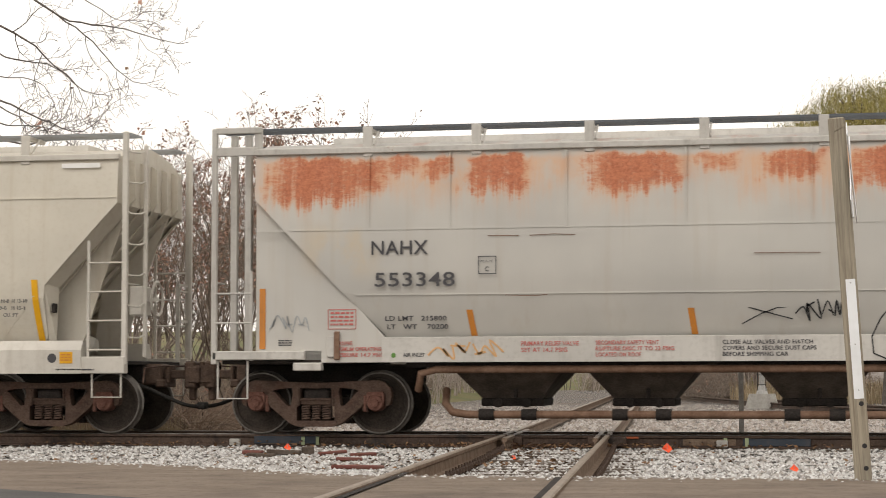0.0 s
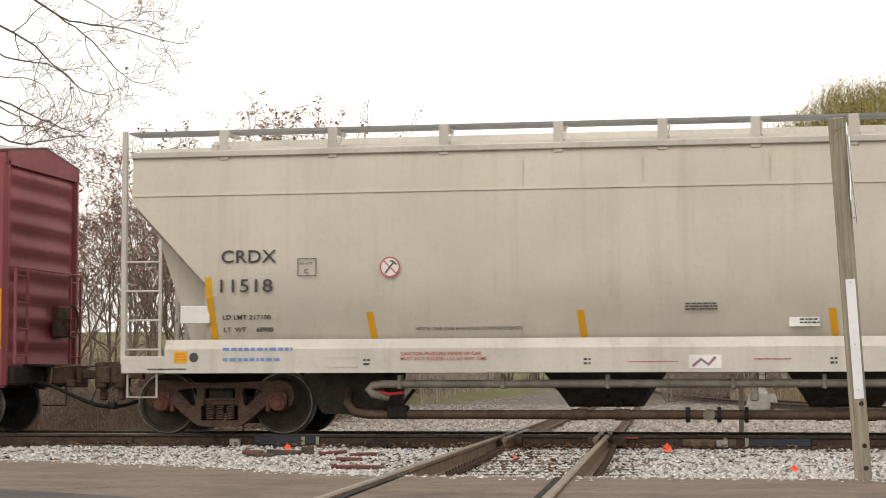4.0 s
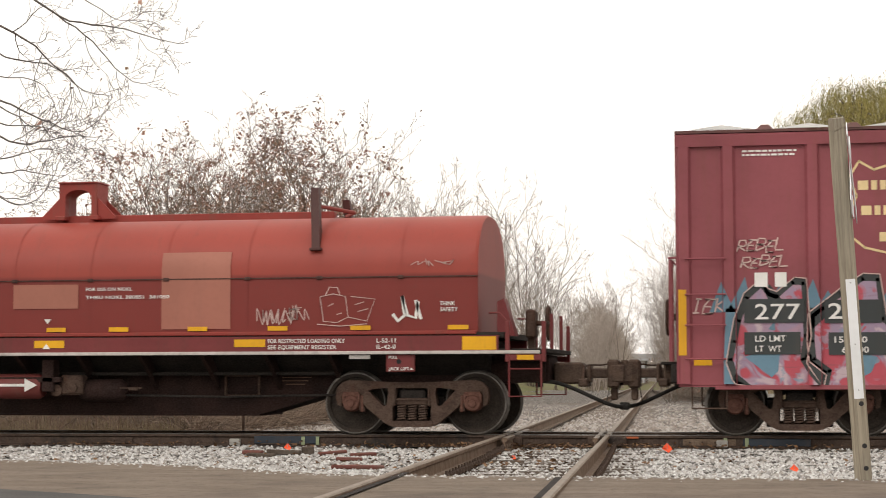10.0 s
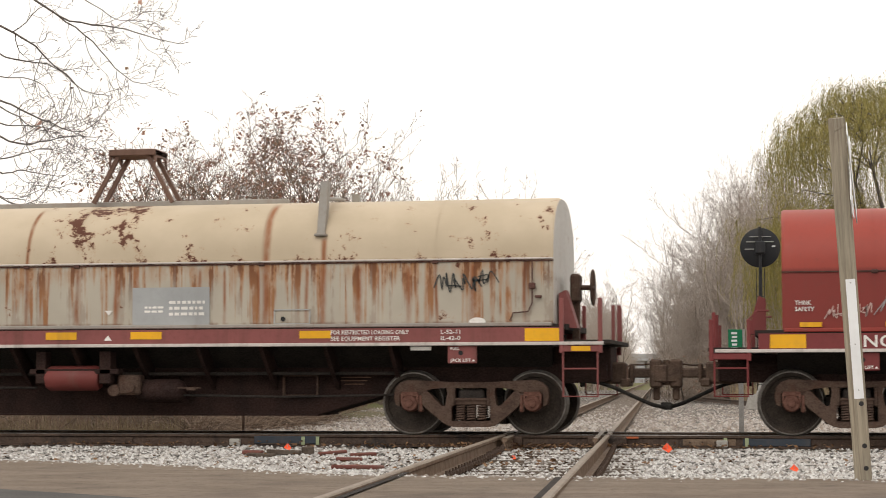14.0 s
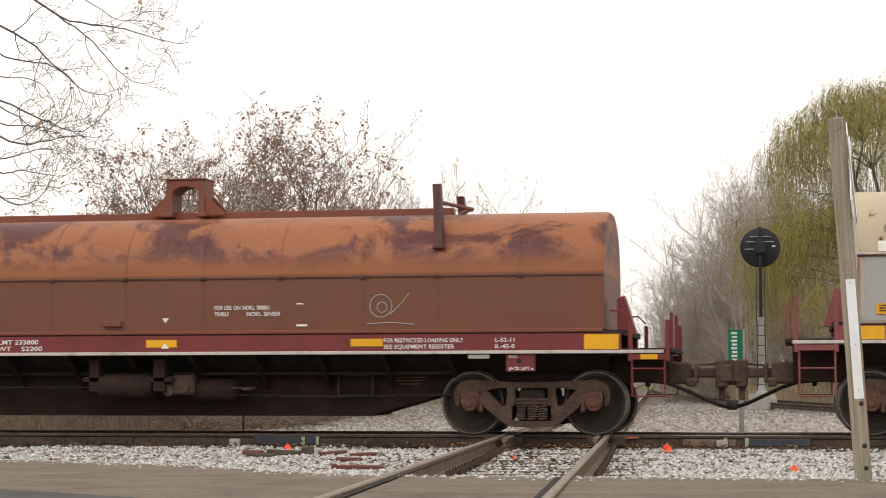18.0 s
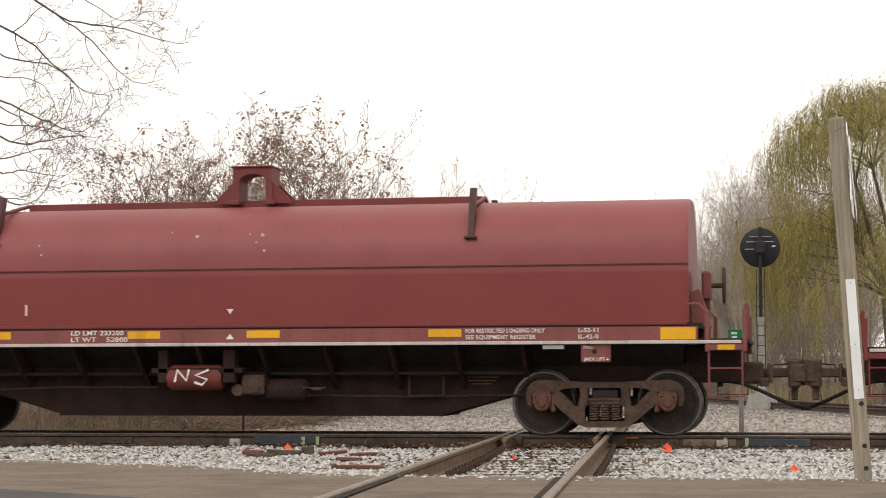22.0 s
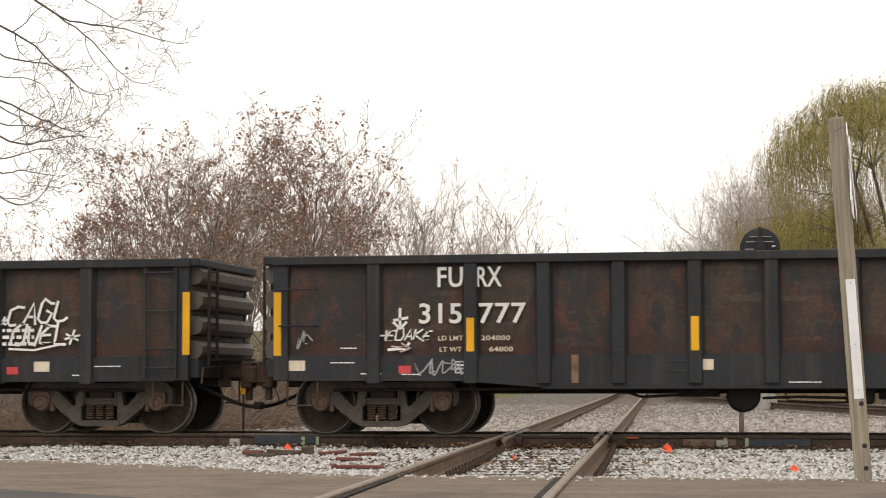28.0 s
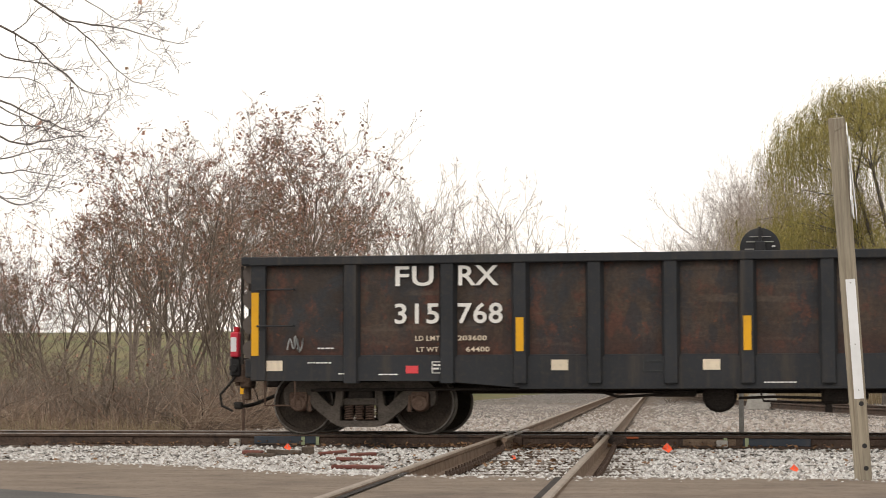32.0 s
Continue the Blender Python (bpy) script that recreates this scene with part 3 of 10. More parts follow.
WILD = dict(wobble=0.26, rise=0.02, levels=3, kids=(9, 7, 4), bare=(0.12, 0.1, 0.1), fork=(30, 85), shrink=(0.38, 0.62), leafy=0.06, clump=(1, 3), leaf=1.0, girth=0.022)
FAR = dict(wobble=0.11, rise=0.06, levels=4, kids=(14, 8, 6, 4), bare=(0.10, 0.1, 0.1, 0.1), fork=(22, 52), shrink=(0.34, 0.52), leafy=0.0, clump=(0, 0), leaf=1.0, girth=0.05)

protos = []
for k in range(5):
    protos.append(("sumac", tree("sumac_tree", "leafless spreading tree with withered red-brown leaf clumps", 20 + k, SUMAC, 6.0, 3, (BARK, BARK, DEADLEAF), 0.42, group="thicket trees")))
for k in range(4):
    protos.append(("pole", tree("slender_tree", "tall slender leafless grey tree in the thicket", 40 + k, POLE, 6.0, 3, (BARK, BARK_PALE, DEADLEAF), 0.34, group="thicket trees")))
for k in range(4):
    protos.append(("wild", tree("bramble_bush", "tangled leafless brush with pale twigs", 60 + k, WILD, 2.9, 7, (BARK, BARK_PALE, DEADLEAF), 1.0, group="thicket bushes")))
for k in range(3):
    protos.append(("far", tree("bare_tree", "large leafless haze-paled tree beside the far track", 80 + k, FAR, 9.0, 3, (BARK_HAZE, BARK_HAZE, DEADLEAF), 0.25, group="far trees")))
KINDS = {}
for kd, ob in protos:
    KINDS.setdefault(kd, []).append(ob)
TOPS = {ob.name: max(v.co.z for c in ob.children for v in c.data.vertices) for kd, ob in protos}
used = set()


def along(px, y):
    """Where a line of sight, given by its share of the picture's width, crosses a distance y."""
    a = radians(10.5) - math.atan((px - 0.5) * 2 * math.tan(radians(26.27 / 2)))
    return -math.tan(a) * (y + 28.23)


def ground_z(x, y):
    z = -0.34
    return z + bank(x, y) + field_rise(x, y)


def share(x, y):
    """The share of the picture's width at which a spot lies, the inverse of along()."""
    return 0.5 + math.tan(radians(10.5) - math.atan2(-x, y + 28.23)) / (2 * math.tan(radians(26.27 / 2)))


def plant(kind, x, y, height, rnd):
    ob = rnd.choice(KINDS[kind])
    base = TOPS[ob.name]
    k = height / base
    m = pose(x, y, ground_z(x, y) - 0.05, 0, 0, rnd.uniform(0, 360)) @ Matrix.Diagonal((k * rnd.uniform(0.9, 1.15), k * rnd.uniform(0.9, 1.15), k, 1))
    if ob not in used:
        used.add(ob)
        ob.matrix_basis = m
        return ob
    scale = ob.scale.copy()
    ob.scale = (1, 1, 1)
    made = copy_thing(ob, m)
    ob.scale = scale
    return made


# how high the skyline of the thicket stands, from one side of the view to the other
SKYLINE = ([-0.1, 0.0, 0.06, 0.12, 0.17, 0.20, 0.26, 0.30, 0.33, 0.37, 0.41, 0.45, 0.50, 0.56, 0.60, 0.64, 0.68], [4.8, 5.2, 6.0, 6.8, 7.9, 8.1, 8.0, 7.5, 8.1, 7.8, 7.1, 6.5, 6.3, 5.9, 5.3, 4.5, 3.9])


def stand(px, y):
    """Moves a spot back along its line of sight until it lies left of the verge."""
    while along(px, y) > verge(y) - 0.8 and y < 130:
        y += 2.0
    return y


rnd = random.Random(7)
for k in range(36):
    px = -0.06 + 0.68 * (k + rnd.random()) / 36
    if px < 0.12 and k % 2:
        continue
    y = stand(px, rnd.uniform(9.0, 21.0))
    top = float(np.interp(px, *SKYLINE)) * (y + 28) / 46 * rnd.uniform(0.88, 1.04)
    kind = "sumac" if px < 0.30 + rnd.uniform(-0.08, 0.08) or (px < 0.5 and rnd.random() < 0.3) else "pole"
    if 0.33 < px < 0.40 and rnd.random() < 0.5:
        kind = "sumac"
    plant(kind, along(px, y), y, top, rnd)
for k in range(26):
    px = 0.16 + 0.46 * (k + rnd.random()) / 22
    y = stand(px, rnd.uniform(22.0, 34.0))
    plant("pole", along(px, y), y, float(np.interp(px, *SKYLINE)) * (y + 28) / 46 * rnd.uniform(0.6, 0.92), rnd)
for k in range(26):
    px = -0.05 + 0.66 * (k + rnd.random()) / 26
    y = stand(px, rnd.uniform(5.6, 13.0) if px < 0.42 else rnd.uniform(9.0, 26.0))
    plant("wild", along(px, y), y, rnd.uniform(1.5, 3.0), rnd)
for k in range(18):
    px = -0.04 + 0.42 * (k + rnd.random()) / 18
    y = stand(px, rnd.uniform(5.0, 8.0))
    plant("wild", along(px, y), y, rnd.uniform(0.9, 1.7), rnd)
side_rnd = random.Random(11)
for px in (-0.01, 0.03, 0.065):
    y = stand(px, side_rnd.uniform(10.0, 18.0))
    plant("sumac", along(px, y), y, float(np.interp(px, *SKYLINE)) * (y + 28) / 46 * side_rnd.uniform(0.85, 0.95), side_rnd)
# rows of bare trees along both sides of the far track, thick with brush at their feet
def line_x(y):
    return -3.5 - 0.0696 * y


FALL = ([0.56, 0.61, 0.65, 0.67, 0.69, 0.705, 0.72, 0.76], [0.0753, 0.0726, 0.058, 0.049, 0.036, 0.018, 0.007, 0.004])
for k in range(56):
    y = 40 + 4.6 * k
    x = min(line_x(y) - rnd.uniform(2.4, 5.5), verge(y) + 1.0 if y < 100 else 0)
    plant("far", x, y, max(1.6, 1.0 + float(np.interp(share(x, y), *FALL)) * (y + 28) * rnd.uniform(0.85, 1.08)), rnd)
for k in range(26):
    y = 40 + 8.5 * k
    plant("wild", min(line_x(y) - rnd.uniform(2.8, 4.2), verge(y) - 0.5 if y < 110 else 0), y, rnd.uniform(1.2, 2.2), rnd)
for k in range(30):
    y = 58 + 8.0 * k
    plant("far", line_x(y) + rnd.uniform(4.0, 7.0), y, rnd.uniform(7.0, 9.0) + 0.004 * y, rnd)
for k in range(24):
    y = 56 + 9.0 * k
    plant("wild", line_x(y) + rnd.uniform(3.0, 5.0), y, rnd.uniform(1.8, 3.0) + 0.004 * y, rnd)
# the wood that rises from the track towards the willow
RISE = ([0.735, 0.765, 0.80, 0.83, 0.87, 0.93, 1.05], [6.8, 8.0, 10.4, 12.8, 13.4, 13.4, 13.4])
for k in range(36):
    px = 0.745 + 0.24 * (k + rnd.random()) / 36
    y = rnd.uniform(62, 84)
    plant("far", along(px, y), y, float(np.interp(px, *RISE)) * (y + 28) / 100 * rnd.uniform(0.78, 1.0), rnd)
for k in range(18):
    px = 0.75 + 0.24 * (k + rnd.random()) / 18
    y = rnd.uniform(50, 62)
    plant("wild", along(px, y), y, rnd.uniform(1.8, 3.2), rnd)


# ---- willow ----
def willow(x, y, height, reach):
    """A trunk, arching boughs, and cascades of long hanging strands set with narrow leaves."""
    g = Grower(5)
    rnd = g.r
    ob = thing("willow_tree", "large weeping willow with yellow-green hanging leaves", "tree", at=pose(x, y, -0.4))
    fork = Vector((-0.05, 0.0, height * 0.34))
    g.trunk.tube([Vector((0, 0, 0)), Vector((0.15, 0.05, height * 0.18)), fork], 0.42, 9, 0.3)
    falls = []
    for k in range(58):
        a = 2 * math.pi * k * 0.618034
        u = math.sqrt((k + 0.5) / 58)
        r = reach * u * rnd.uniform(0.92, 1.05)
        top = Vector((math.cos(a) * r, math.sin(a) * r, height * (1.0 - 0.22 * u ** 2.4) + rnd.gauss(0, 0.3)))
        falls.append((top, a, u))
    for k in range(15):
        a = math.pi * (0.7 + 0.6 * k / 14) + rnd.uniform(-0.1, 0.1)
        r = reach * rnd.uniform(0.95, 1.16)
        falls.append((Vector((math.cos(a) * r, math.sin(a) * r, height * rnd.uniform(0.36, 0.60))), a, 1.0))
    for k in range(26):
        a = rnd.uniform(0, 6.283)
        r = reach * rnd.uniform(0.25, 0.95)
        falls.append((Vector((math.cos(a) * r, math.sin(a) * r, height * rnd.uniform(0.42, 0.70))), a, 0.9))
    leaders = []
    for k in range(5):
        a = k * 1.257 + 0.4
        tip = Vector((math.cos(a) * reach * 0.42, math.sin(a) * reach * 0.42, height * rnd.uniform(0.78, 0.9)))
        q = [fork, fork.lerp(tip, 0.35) + Vector((rnd.gauss(0, 0.3), rnd.gauss(0, 0.3), 0)), fork.lerp(tip, 0.7) + Vector((rnd.gauss(0, 0.3), rnd.gauss(0, 0.3), 0.3)), tip]
        g.trunk.tube(q, 0.12, 6, 0.03, False)
        leaders.append(q)
    for k, (top, a, u) in enumerate(falls):
        best = min((p for q in leaders for p in (q[0].lerp(q[1], 0.5), q[1], q[1].lerp(q[2], 0.5), q[2], q[3]) if p.z < top.z - 0.3), key=lambda p: (p - top).length, default=fork)
        mid = best.lerp(top, 0.5) + Vector((rnd.gauss(0, 0.2), rnd.gauss(0, 0.2), 0.35))
        pts = [best, best.lerp(mid, 0.5) + Vector((rnd.gauss(0, 0.12), rnd.gauss(0, 0.12), 0.15)), mid, mid.lerp(top, 0.6) + Vector((rnd.gauss(0, 0.12), rnd.gauss(0, 0.12), 0.2)), top]
        g.trunk.tube(pts, 0.035, 5, 0.01, False)
        wide = rnd.uniform(0.3, 0.62)
        for i in range(rnd.randint(46, 84)):
            p = top + Vector((rnd.gauss(0, wide), rnd.gauss(0, wide), rnd.gauss(-0.05, 0.22)))
            n = rnd.randint(5, 11) + int(rnd.random() ** 2 * 16 * u)
            d = Vector((math.cos(a) * 0.5 + rnd.gauss(0, 0.75), math.sin(a) * 0.5 + rnd.gauss(0, 0.75), 0.35))
            strand = [p.copy()]
            for j in range(n):
                d = (d * 0.72 + Vector((rnd.gauss(0.02, 0.12), rnd.gauss(0, 0.12), -0.36))).normalized()
                p = p + d * 0.15
                strand.append(p.copy())
                for e_ in (0, 1):
                    if rnd.random() < 0.8:
                        e = (d * rnd.uniform(0.7, 1.4) + Vector((rnd.gauss(0, 0.45), rnd.gauss(0, 0.45), rnd.uniform(-0.5, 0.1)))).normalized() * rnd.uniform(0.11, 0.19)
                        w = Vector((rnd.gauss(0, 1), rnd.gauss(0, 1), 0.2)).normalized() * 0.0125
                        g.leaf.add([p, p + e * 0.45 - w, p + e, p + e * 0.45 + w], [(0, 1, 2, 3)])
            g.twigs.tube(strand[::5] + [strand[-1]], 0.0035, 3, 0.002, False)
    part("trunk", g.trunk, BARK_DARK, ob, smooth=60)
    part("crown", g.twigs, GREENLEAF, ob)
    part("foliage", g.leaf, GREENLEAF, ob)
    return ob


willow(along(1.005, 46.0), 46.0, 12.4, 4.4)


# ---- the near bare tree whose limbs hang into the view ----
def overhang():
    g = Grower(31)
    rnd = g.r
    base = Vector((-20.6, 10.5, -0.3))
    ob = thing("bare_tree", "dark leafless tree whose drooping limbs hang over the thicket", "tree", at=pose(*base))
    g.trunk.tube([(0, 0, 0), (0.1, 0, 3), (0.0, 0, 7), (0.3, 0, 11)], 0.4, 8, 0.16)
    lean = dict(leaf=1.5, clump=(1, 3))

    def sweep(p, head, bend, length, r, level):
        """A limb that swings in a long curve, sinks and lifts its tip; head and bend are degrees in the upright plane."""
        steps = 12 if level == 0 else (8 if level == 1 else 5)
        pts = [Vector(p)]
        yaw = rnd.gauss(0, 0.25)
        kink = rnd.gauss(0, 1)
        for k in range(steps):
            u = k / steps
            h = radians(head + bend * u + 20 * math.sin(u * 6.0 + kink * 2) * (0.5 + u) + rnd.gauss(0, 6))
            yaw += rnd.gauss(0, 0.12)
            pts.append(pts[-1] + Vector((math.cos(h) * math.cos(yaw), math.cos(h) * math.sin(yaw), math.sin(h))) * (length / steps))
        (g.trunk if level < 2 else g.twigs).tube(pts, r, 6 if level == 0 else 4 if level == 1 else 3, max(r * 0.3, 0.0042), False)
        if level == 3:
            if rnd.random() < 0.02:
                g.clump(pts[-1], lean)
            return
        n = (7, 5, 2)[level]
        side = rnd.choice((-1, 1))
        for k in range(n):
            u = 0.12 + 0.85 * (k + rnd.random()) / n
            i = min(int(u * steps), steps - 1)
            q = pts[i].lerp(pts[i + 1], u * steps - i)
            ax = pts[i + 1] - pts[i]
            at = math.degrees(math.atan2(ax.z, math.hypot(ax.x, ax.y)))
            side = -side
            fork = side * rnd.uniform(22, 62)
            sweep(q, at + fork, -fork * rnd.uniform(0.2, 1.1) + rnd.uniform(0, 25), length * rnd.uniform(0.26, 0.5) * (1.15 - 0.5 * u), max(r * (1 - 0.6 * u) * 0.58, 0.005), level + 1)

    # x and z of the place where each limb comes into sight, its heading, its bend, length and thickness
    for x, z, head, bend, length, r in ((-17.1, 8.6, -42, 25, 3.4, 0.034), (-15.9, 8.8, -46, 40, 3.0, 0.024), (-15.8, 8.75, -30, 55, 3.0, 0.026), (-17.1, 7.9, -22, -25, 3.0, 0.022), (-17.1, 6.75, -38, 50, 2.3, 0.022), (-17.1, 6.4, -20, 10, 2.0, 0.020), (-17.1, 5.55, -18, 45, 2.2, 0.024), (-17.1, 7.4, -12, -40, 2.2, 0.018), (-14.9, 8.9, -35, 40, 1.6, 0.012), (-17.1, 5.0, -30, 50, 1.8, 0.018), (-17.1, 6.95, -38, 78, 3.0, 0.030), (-17.1, 6.2, -34, 70, 3.0, 0.030), (-17.1, 5.3, -8, 30, 2.5, 0.022), (-17.1, 4.7, 5, 30, 2.2, 0.018)):
        start = Vector((x, rnd.uniform(9.6, 11.4), z)) - base
        root = Vector((0.1, 0, z + 1.6 + 0.15 * (x + 17.1) + (0.9 if x > -16.7 else 0)))
        mid = root.lerp(start, 0.5) + Vector((0, 0, 0.35))
        r *= 0.75
        g.trunk.tube([root, mid, start], r * 2.2, 6, r, False)
        sweep(start, head, bend, length, r, 0)
    part("trunk", g.trunk, BARK_DARK, ob, smooth=80)
    part("crown", g.twigs, BARK_DARK, ob)
    if g.leaf.v:
        part("foliage", g.leaf, DEADLEAF, ob)


overhang()


# ---- grass, weeds and brush stems ----
def blades(name, count, region, hmin, hmax, width, mat, label, seed, lean=0.35):
    rnd = np.random.RandomState(seed)
    vs, fs = [], []
    made = 0
    while made < count:
        x, y, k = region(rnd)
        if x is None:
            continue
        h = rnd.uniform(hmin, hmax) * k
        a, b = rnd.uniform(0, 6.283), rnd.normal(0, lean) * h
        cx, cy = math.cos(a) * b, math.sin(a) * b
        w = width * rnd.uniform(0.6, 1.3)
        z = ground_z(x, y) - 0.02
        o = len(vs)
        f = max(0.25, 1 - 0.45 * abs(b) / h)
        kx, ky = rnd.uniform(0.15, 0.6), rnd.uniform(0.15, 0.6)
        vs += [(x - w, y, z), (x + w, y, z), (x + cx * kx - w * 0.7, y + cy * ky, z + h * 0.62), (x + cx * kx + w * 0.7, y + cy * ky, z + h * 0.62), (x + cx, y + cy, z + h * f)]
        fs += [(o, o + 1, o + 3, o + 2), (o + 2, o + 3, o + 4)]
        made += 1
    me = bpy.data.meshes.new(name)
    me.from_pydata(vs, [], fs)
    me.materials.append(mat)
    return tagged(new(name, me), label, "grass", kind="stuff")


def left_bank(rnd):
    px = rnd.uniform(-0.06, 0.52)
    y = 4.6 + rnd.uniform(0, 1) ** 1.4 * 14
    if px > 0.34:
        y += (px - 0.34) * 40
    if along(px, y) > verge(y) - 0.3 - 0.8 * rnd.uniform(0, 1) ** 2:
        return None, None, 0
    return along(px, y), y, 0.55 + 0.7 * rnd.uniform(0, 1)


def wood_floor(rnd):
    px = rnd.uniform(0.3, 0.72)
    y = rnd.uniform(16, 60)
    x = along(px, y)
    if x > verge(y) - 0.8:
        return None, None, 0
    return x, y, 1.0


def right_bank(rnd):
    y = rnd.uniform(46, 70)
    return rnd.uniform(-2.5, 14), y, 1.0


blades("dry_grass", 36000, left_bank, 0.15, 0.55, 0.005, STRAW, "tall dry straw-coloured grass behind the track", 3, 0.65)
def tangle(count, seed):
    """Fallen, arched and crossing branches of the brush."""
    rnd = random.Random(seed)
    s = Shape()
    for k in range(count):
        px = rnd.uniform(-0.06, 0.50)
        y = 4.8 + rnd.random() ** 1.3 * 12 + max(0, px - 0.34) * 40
        x = min(along(px, y), verge(y) - 0.5 * rnd.random())
        a, l, lift = rnd.uniform(0, 6.283), rnd.uniform(0.5, 1.7), rnd.uniform(0.0, 1.6)
        p = Vector((x, y, ground_z(x, y) + (rnd.uniform(0, 0.5) if rnd.random() < 0.3 else 0)))
        d = Vector((math.cos(a), math.sin(a) * 0.6, lift)).normalized()
        pts = [p.copy()]
        for j in range(7):
            d = (d + Vector((rnd.gauss(0, 0.2), rnd.gauss(0, 0.2), rnd.gauss(-0.10, 0.14)))).normalized()
            p = p + d * l / 7
            p.z = max(p.z, ground_z(p.x, p.y) + 0.02)
            pts.append(p.copy())
        s.tube(pts, rnd.uniform(0.004, 0.013), 4, 0.002, False)
    return tagged(part("brush_tangle", s, vary("weathered_brush_wood", [(0.10, 0.075, 0.06), (0.24, 0.17, 0.125), (0.40, 0.30, 0.22), (0.19, 0.12, 0.085), (0.50, 0.40, 0.30)], 0.85)), "tangled arching twigs of the trackside brush", "brush", kind="stuff")


tangle(4600, 8)
blades("brush_stems", 4000, left_bank, 0.3, 1.05, 0.005, REDSTEM, "thin reddish weed stems tangled in dry grass", 4, 0.75)
blades("brush_stems", 9000, wood_floor, 0.8, 2.6, 0.010, REDSTEM, "thin brown brush stems below the thicket", 5, 0.2)
blades("dry_grass", 9000, right_bank, 0.4, 1.3, 0.014, STRAW, "dry grass below the willow", 6)


# low far woods that close the distance, with haze painted into their colour
def far_wood(name, x0, x1, y, h, seed, label):
    r = random.Random(seed)
    s = Shape()
    n = int((x1 - x0) / 0.8)
    pts = [(x0, -0.5)]
    for k in range(n + 1):
        x = x0 + (x1 - x0) * k / n
        pts.append((x, h * (0.75 + 0.25 * noise.noise((x * 0.05, seed, 0))) + r.uniform(-0.5, 0.5)))
    pts.append((x1, -0.5))
    s.prism(pts, "y", y, y + 6)
    return tagged(part(name, s, FARWOOD), label, "woods", kind="structure")


# washed-out tone carries the haze, for the woods and the road bank
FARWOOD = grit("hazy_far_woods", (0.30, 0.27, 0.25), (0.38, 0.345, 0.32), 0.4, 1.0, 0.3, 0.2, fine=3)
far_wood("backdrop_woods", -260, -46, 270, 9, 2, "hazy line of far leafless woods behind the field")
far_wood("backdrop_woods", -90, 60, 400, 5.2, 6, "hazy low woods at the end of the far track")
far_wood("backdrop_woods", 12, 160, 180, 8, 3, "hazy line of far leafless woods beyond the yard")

# ---- railway furniture and litter ----
def post_wood():
    """Weathered timber: grain and checks that run up the post."""
    n = Nodes("weathered_grey_timber")
    n.gloss = 0.15
    grain = n.noise(1.0, 6, 0.68, n.scaled(45, 45, 1.3))
    check = n.noise(1.0, 3, 0.6, n.scaled(30, 30, 0.55, (4, 1, 0)), 0.4)
    stain = n.noise(1.0, 4, 0.6, n.scaled(4, 4, 1.1))
    c = n.mix(n.ramp(grain, 0.3, 0.7), (0.21, 0.175, 0.13), (0.37, 0.325, 0.25))
    c = n.mix(n.math("MULTIPLY", n.ramp(stain, 0.45, 0.7), 0.45), c, (0.20, 0.18, 0.145))
    c = n.mix(n.math("MULTIPLY", n.ramp(check, 0.64, 0.69), 0.85), c, (0.06, 0.047, 0.036))
    return n.end(c, 0.85, 0, n.math("SUBTRACT", grain, n.ramp(check, 0.62, 0.69)), 0.5, 0.006)


POSTWOOD = post_wood()
SIGNWHITE = paint("white_sign_sheet", (0.80, 0.81, 0.82), dirty=0.12, rough=0.35)
SIGNALBLACK = paint("black_signal_paint", (0.012, 0.013, 0.016), dirty=0.2, rough=0.45)
GALV = grit("galvanized_mast_steel", (0.33, 0.32, 0.30), (0.42, 0.41, 0.39), 6, 0.5, 0.2, 0.003, metal=0.3)
GREENSIGN = paint("green_reflective_sign_sheet", (0.008, 0.17, 0.075), dirty=0.12, rough=0.4)
SAFETY = paint("fluorescent_orange_plastic", (0.95, 0.10, 0.03), dirty=0.05, rough=0.4)
SCRAP = paint("rusty_red_scrap_steel", (0.155, 0.052, 0.040), dirty=0.6, rust=0.5)


def crossbuck_post():
    ob = thing("crossbuck_post", "leaning weathered timber post with a white strip and edge-on crossing sign", "sign post", at=pose(0.53, -12.42, -0.06, 0, -3.3, -3.6))
    s = Shape()
    h = 2.98
    s.box(-0.068, 0.068, -0.07, 0.07, 0.0, h, 0.012)
    part("post", s, POSTWOOD, ob)
    part("sign_strap", Shape().prism([(-0.02, h - 0.115), (0.077, h - 0.075), (0.077, h - 0.055), (-0.02, h - 0.095)], "y", -0.074, -0.066), POSTWOOD, ob, "split timber cleat")
    part("reflective_strip", Shape().box(-0.022, 0.055, -0.0755, -0.0725, 0.68, 1.65), SIGNWHITE, ob)
    for z in (0.75, 1.12, 1.62):
        part("screw", Shape().cyl((0.017, -0.08, z), (0.017, -0.074, z), 0.006, 6), GALV, ob)
    for z in (0.12, 0.30, 0.64):
        part("bolt_hole", Shape().cyl((0.03, -0.074, z), (0.03, -0.071, z), 0.02, 10), SIGNALBLACK, ob)
    part("sign_blade", Shape().prism([(-0.56, 2.25), (-0.44, 2.14), (0.56, 2.77), (0.44, 2.88)], "x", 0.078, 0.085), SIGNWHITE, ob)
    part("sign_blade", Shape().prism([(0.56, 2.25), (0.44, 2.14), (-0.56, 2.77), (-0.44, 2.88)], "x", 0.087, 0.094), SIGNWHITE, ob)
    part("sign_plate", Shape().box(0.077, 0.083, -0.1, 0.1, 2.15, 2.34), SIGNWHITE, ob)


crossbuck_post()


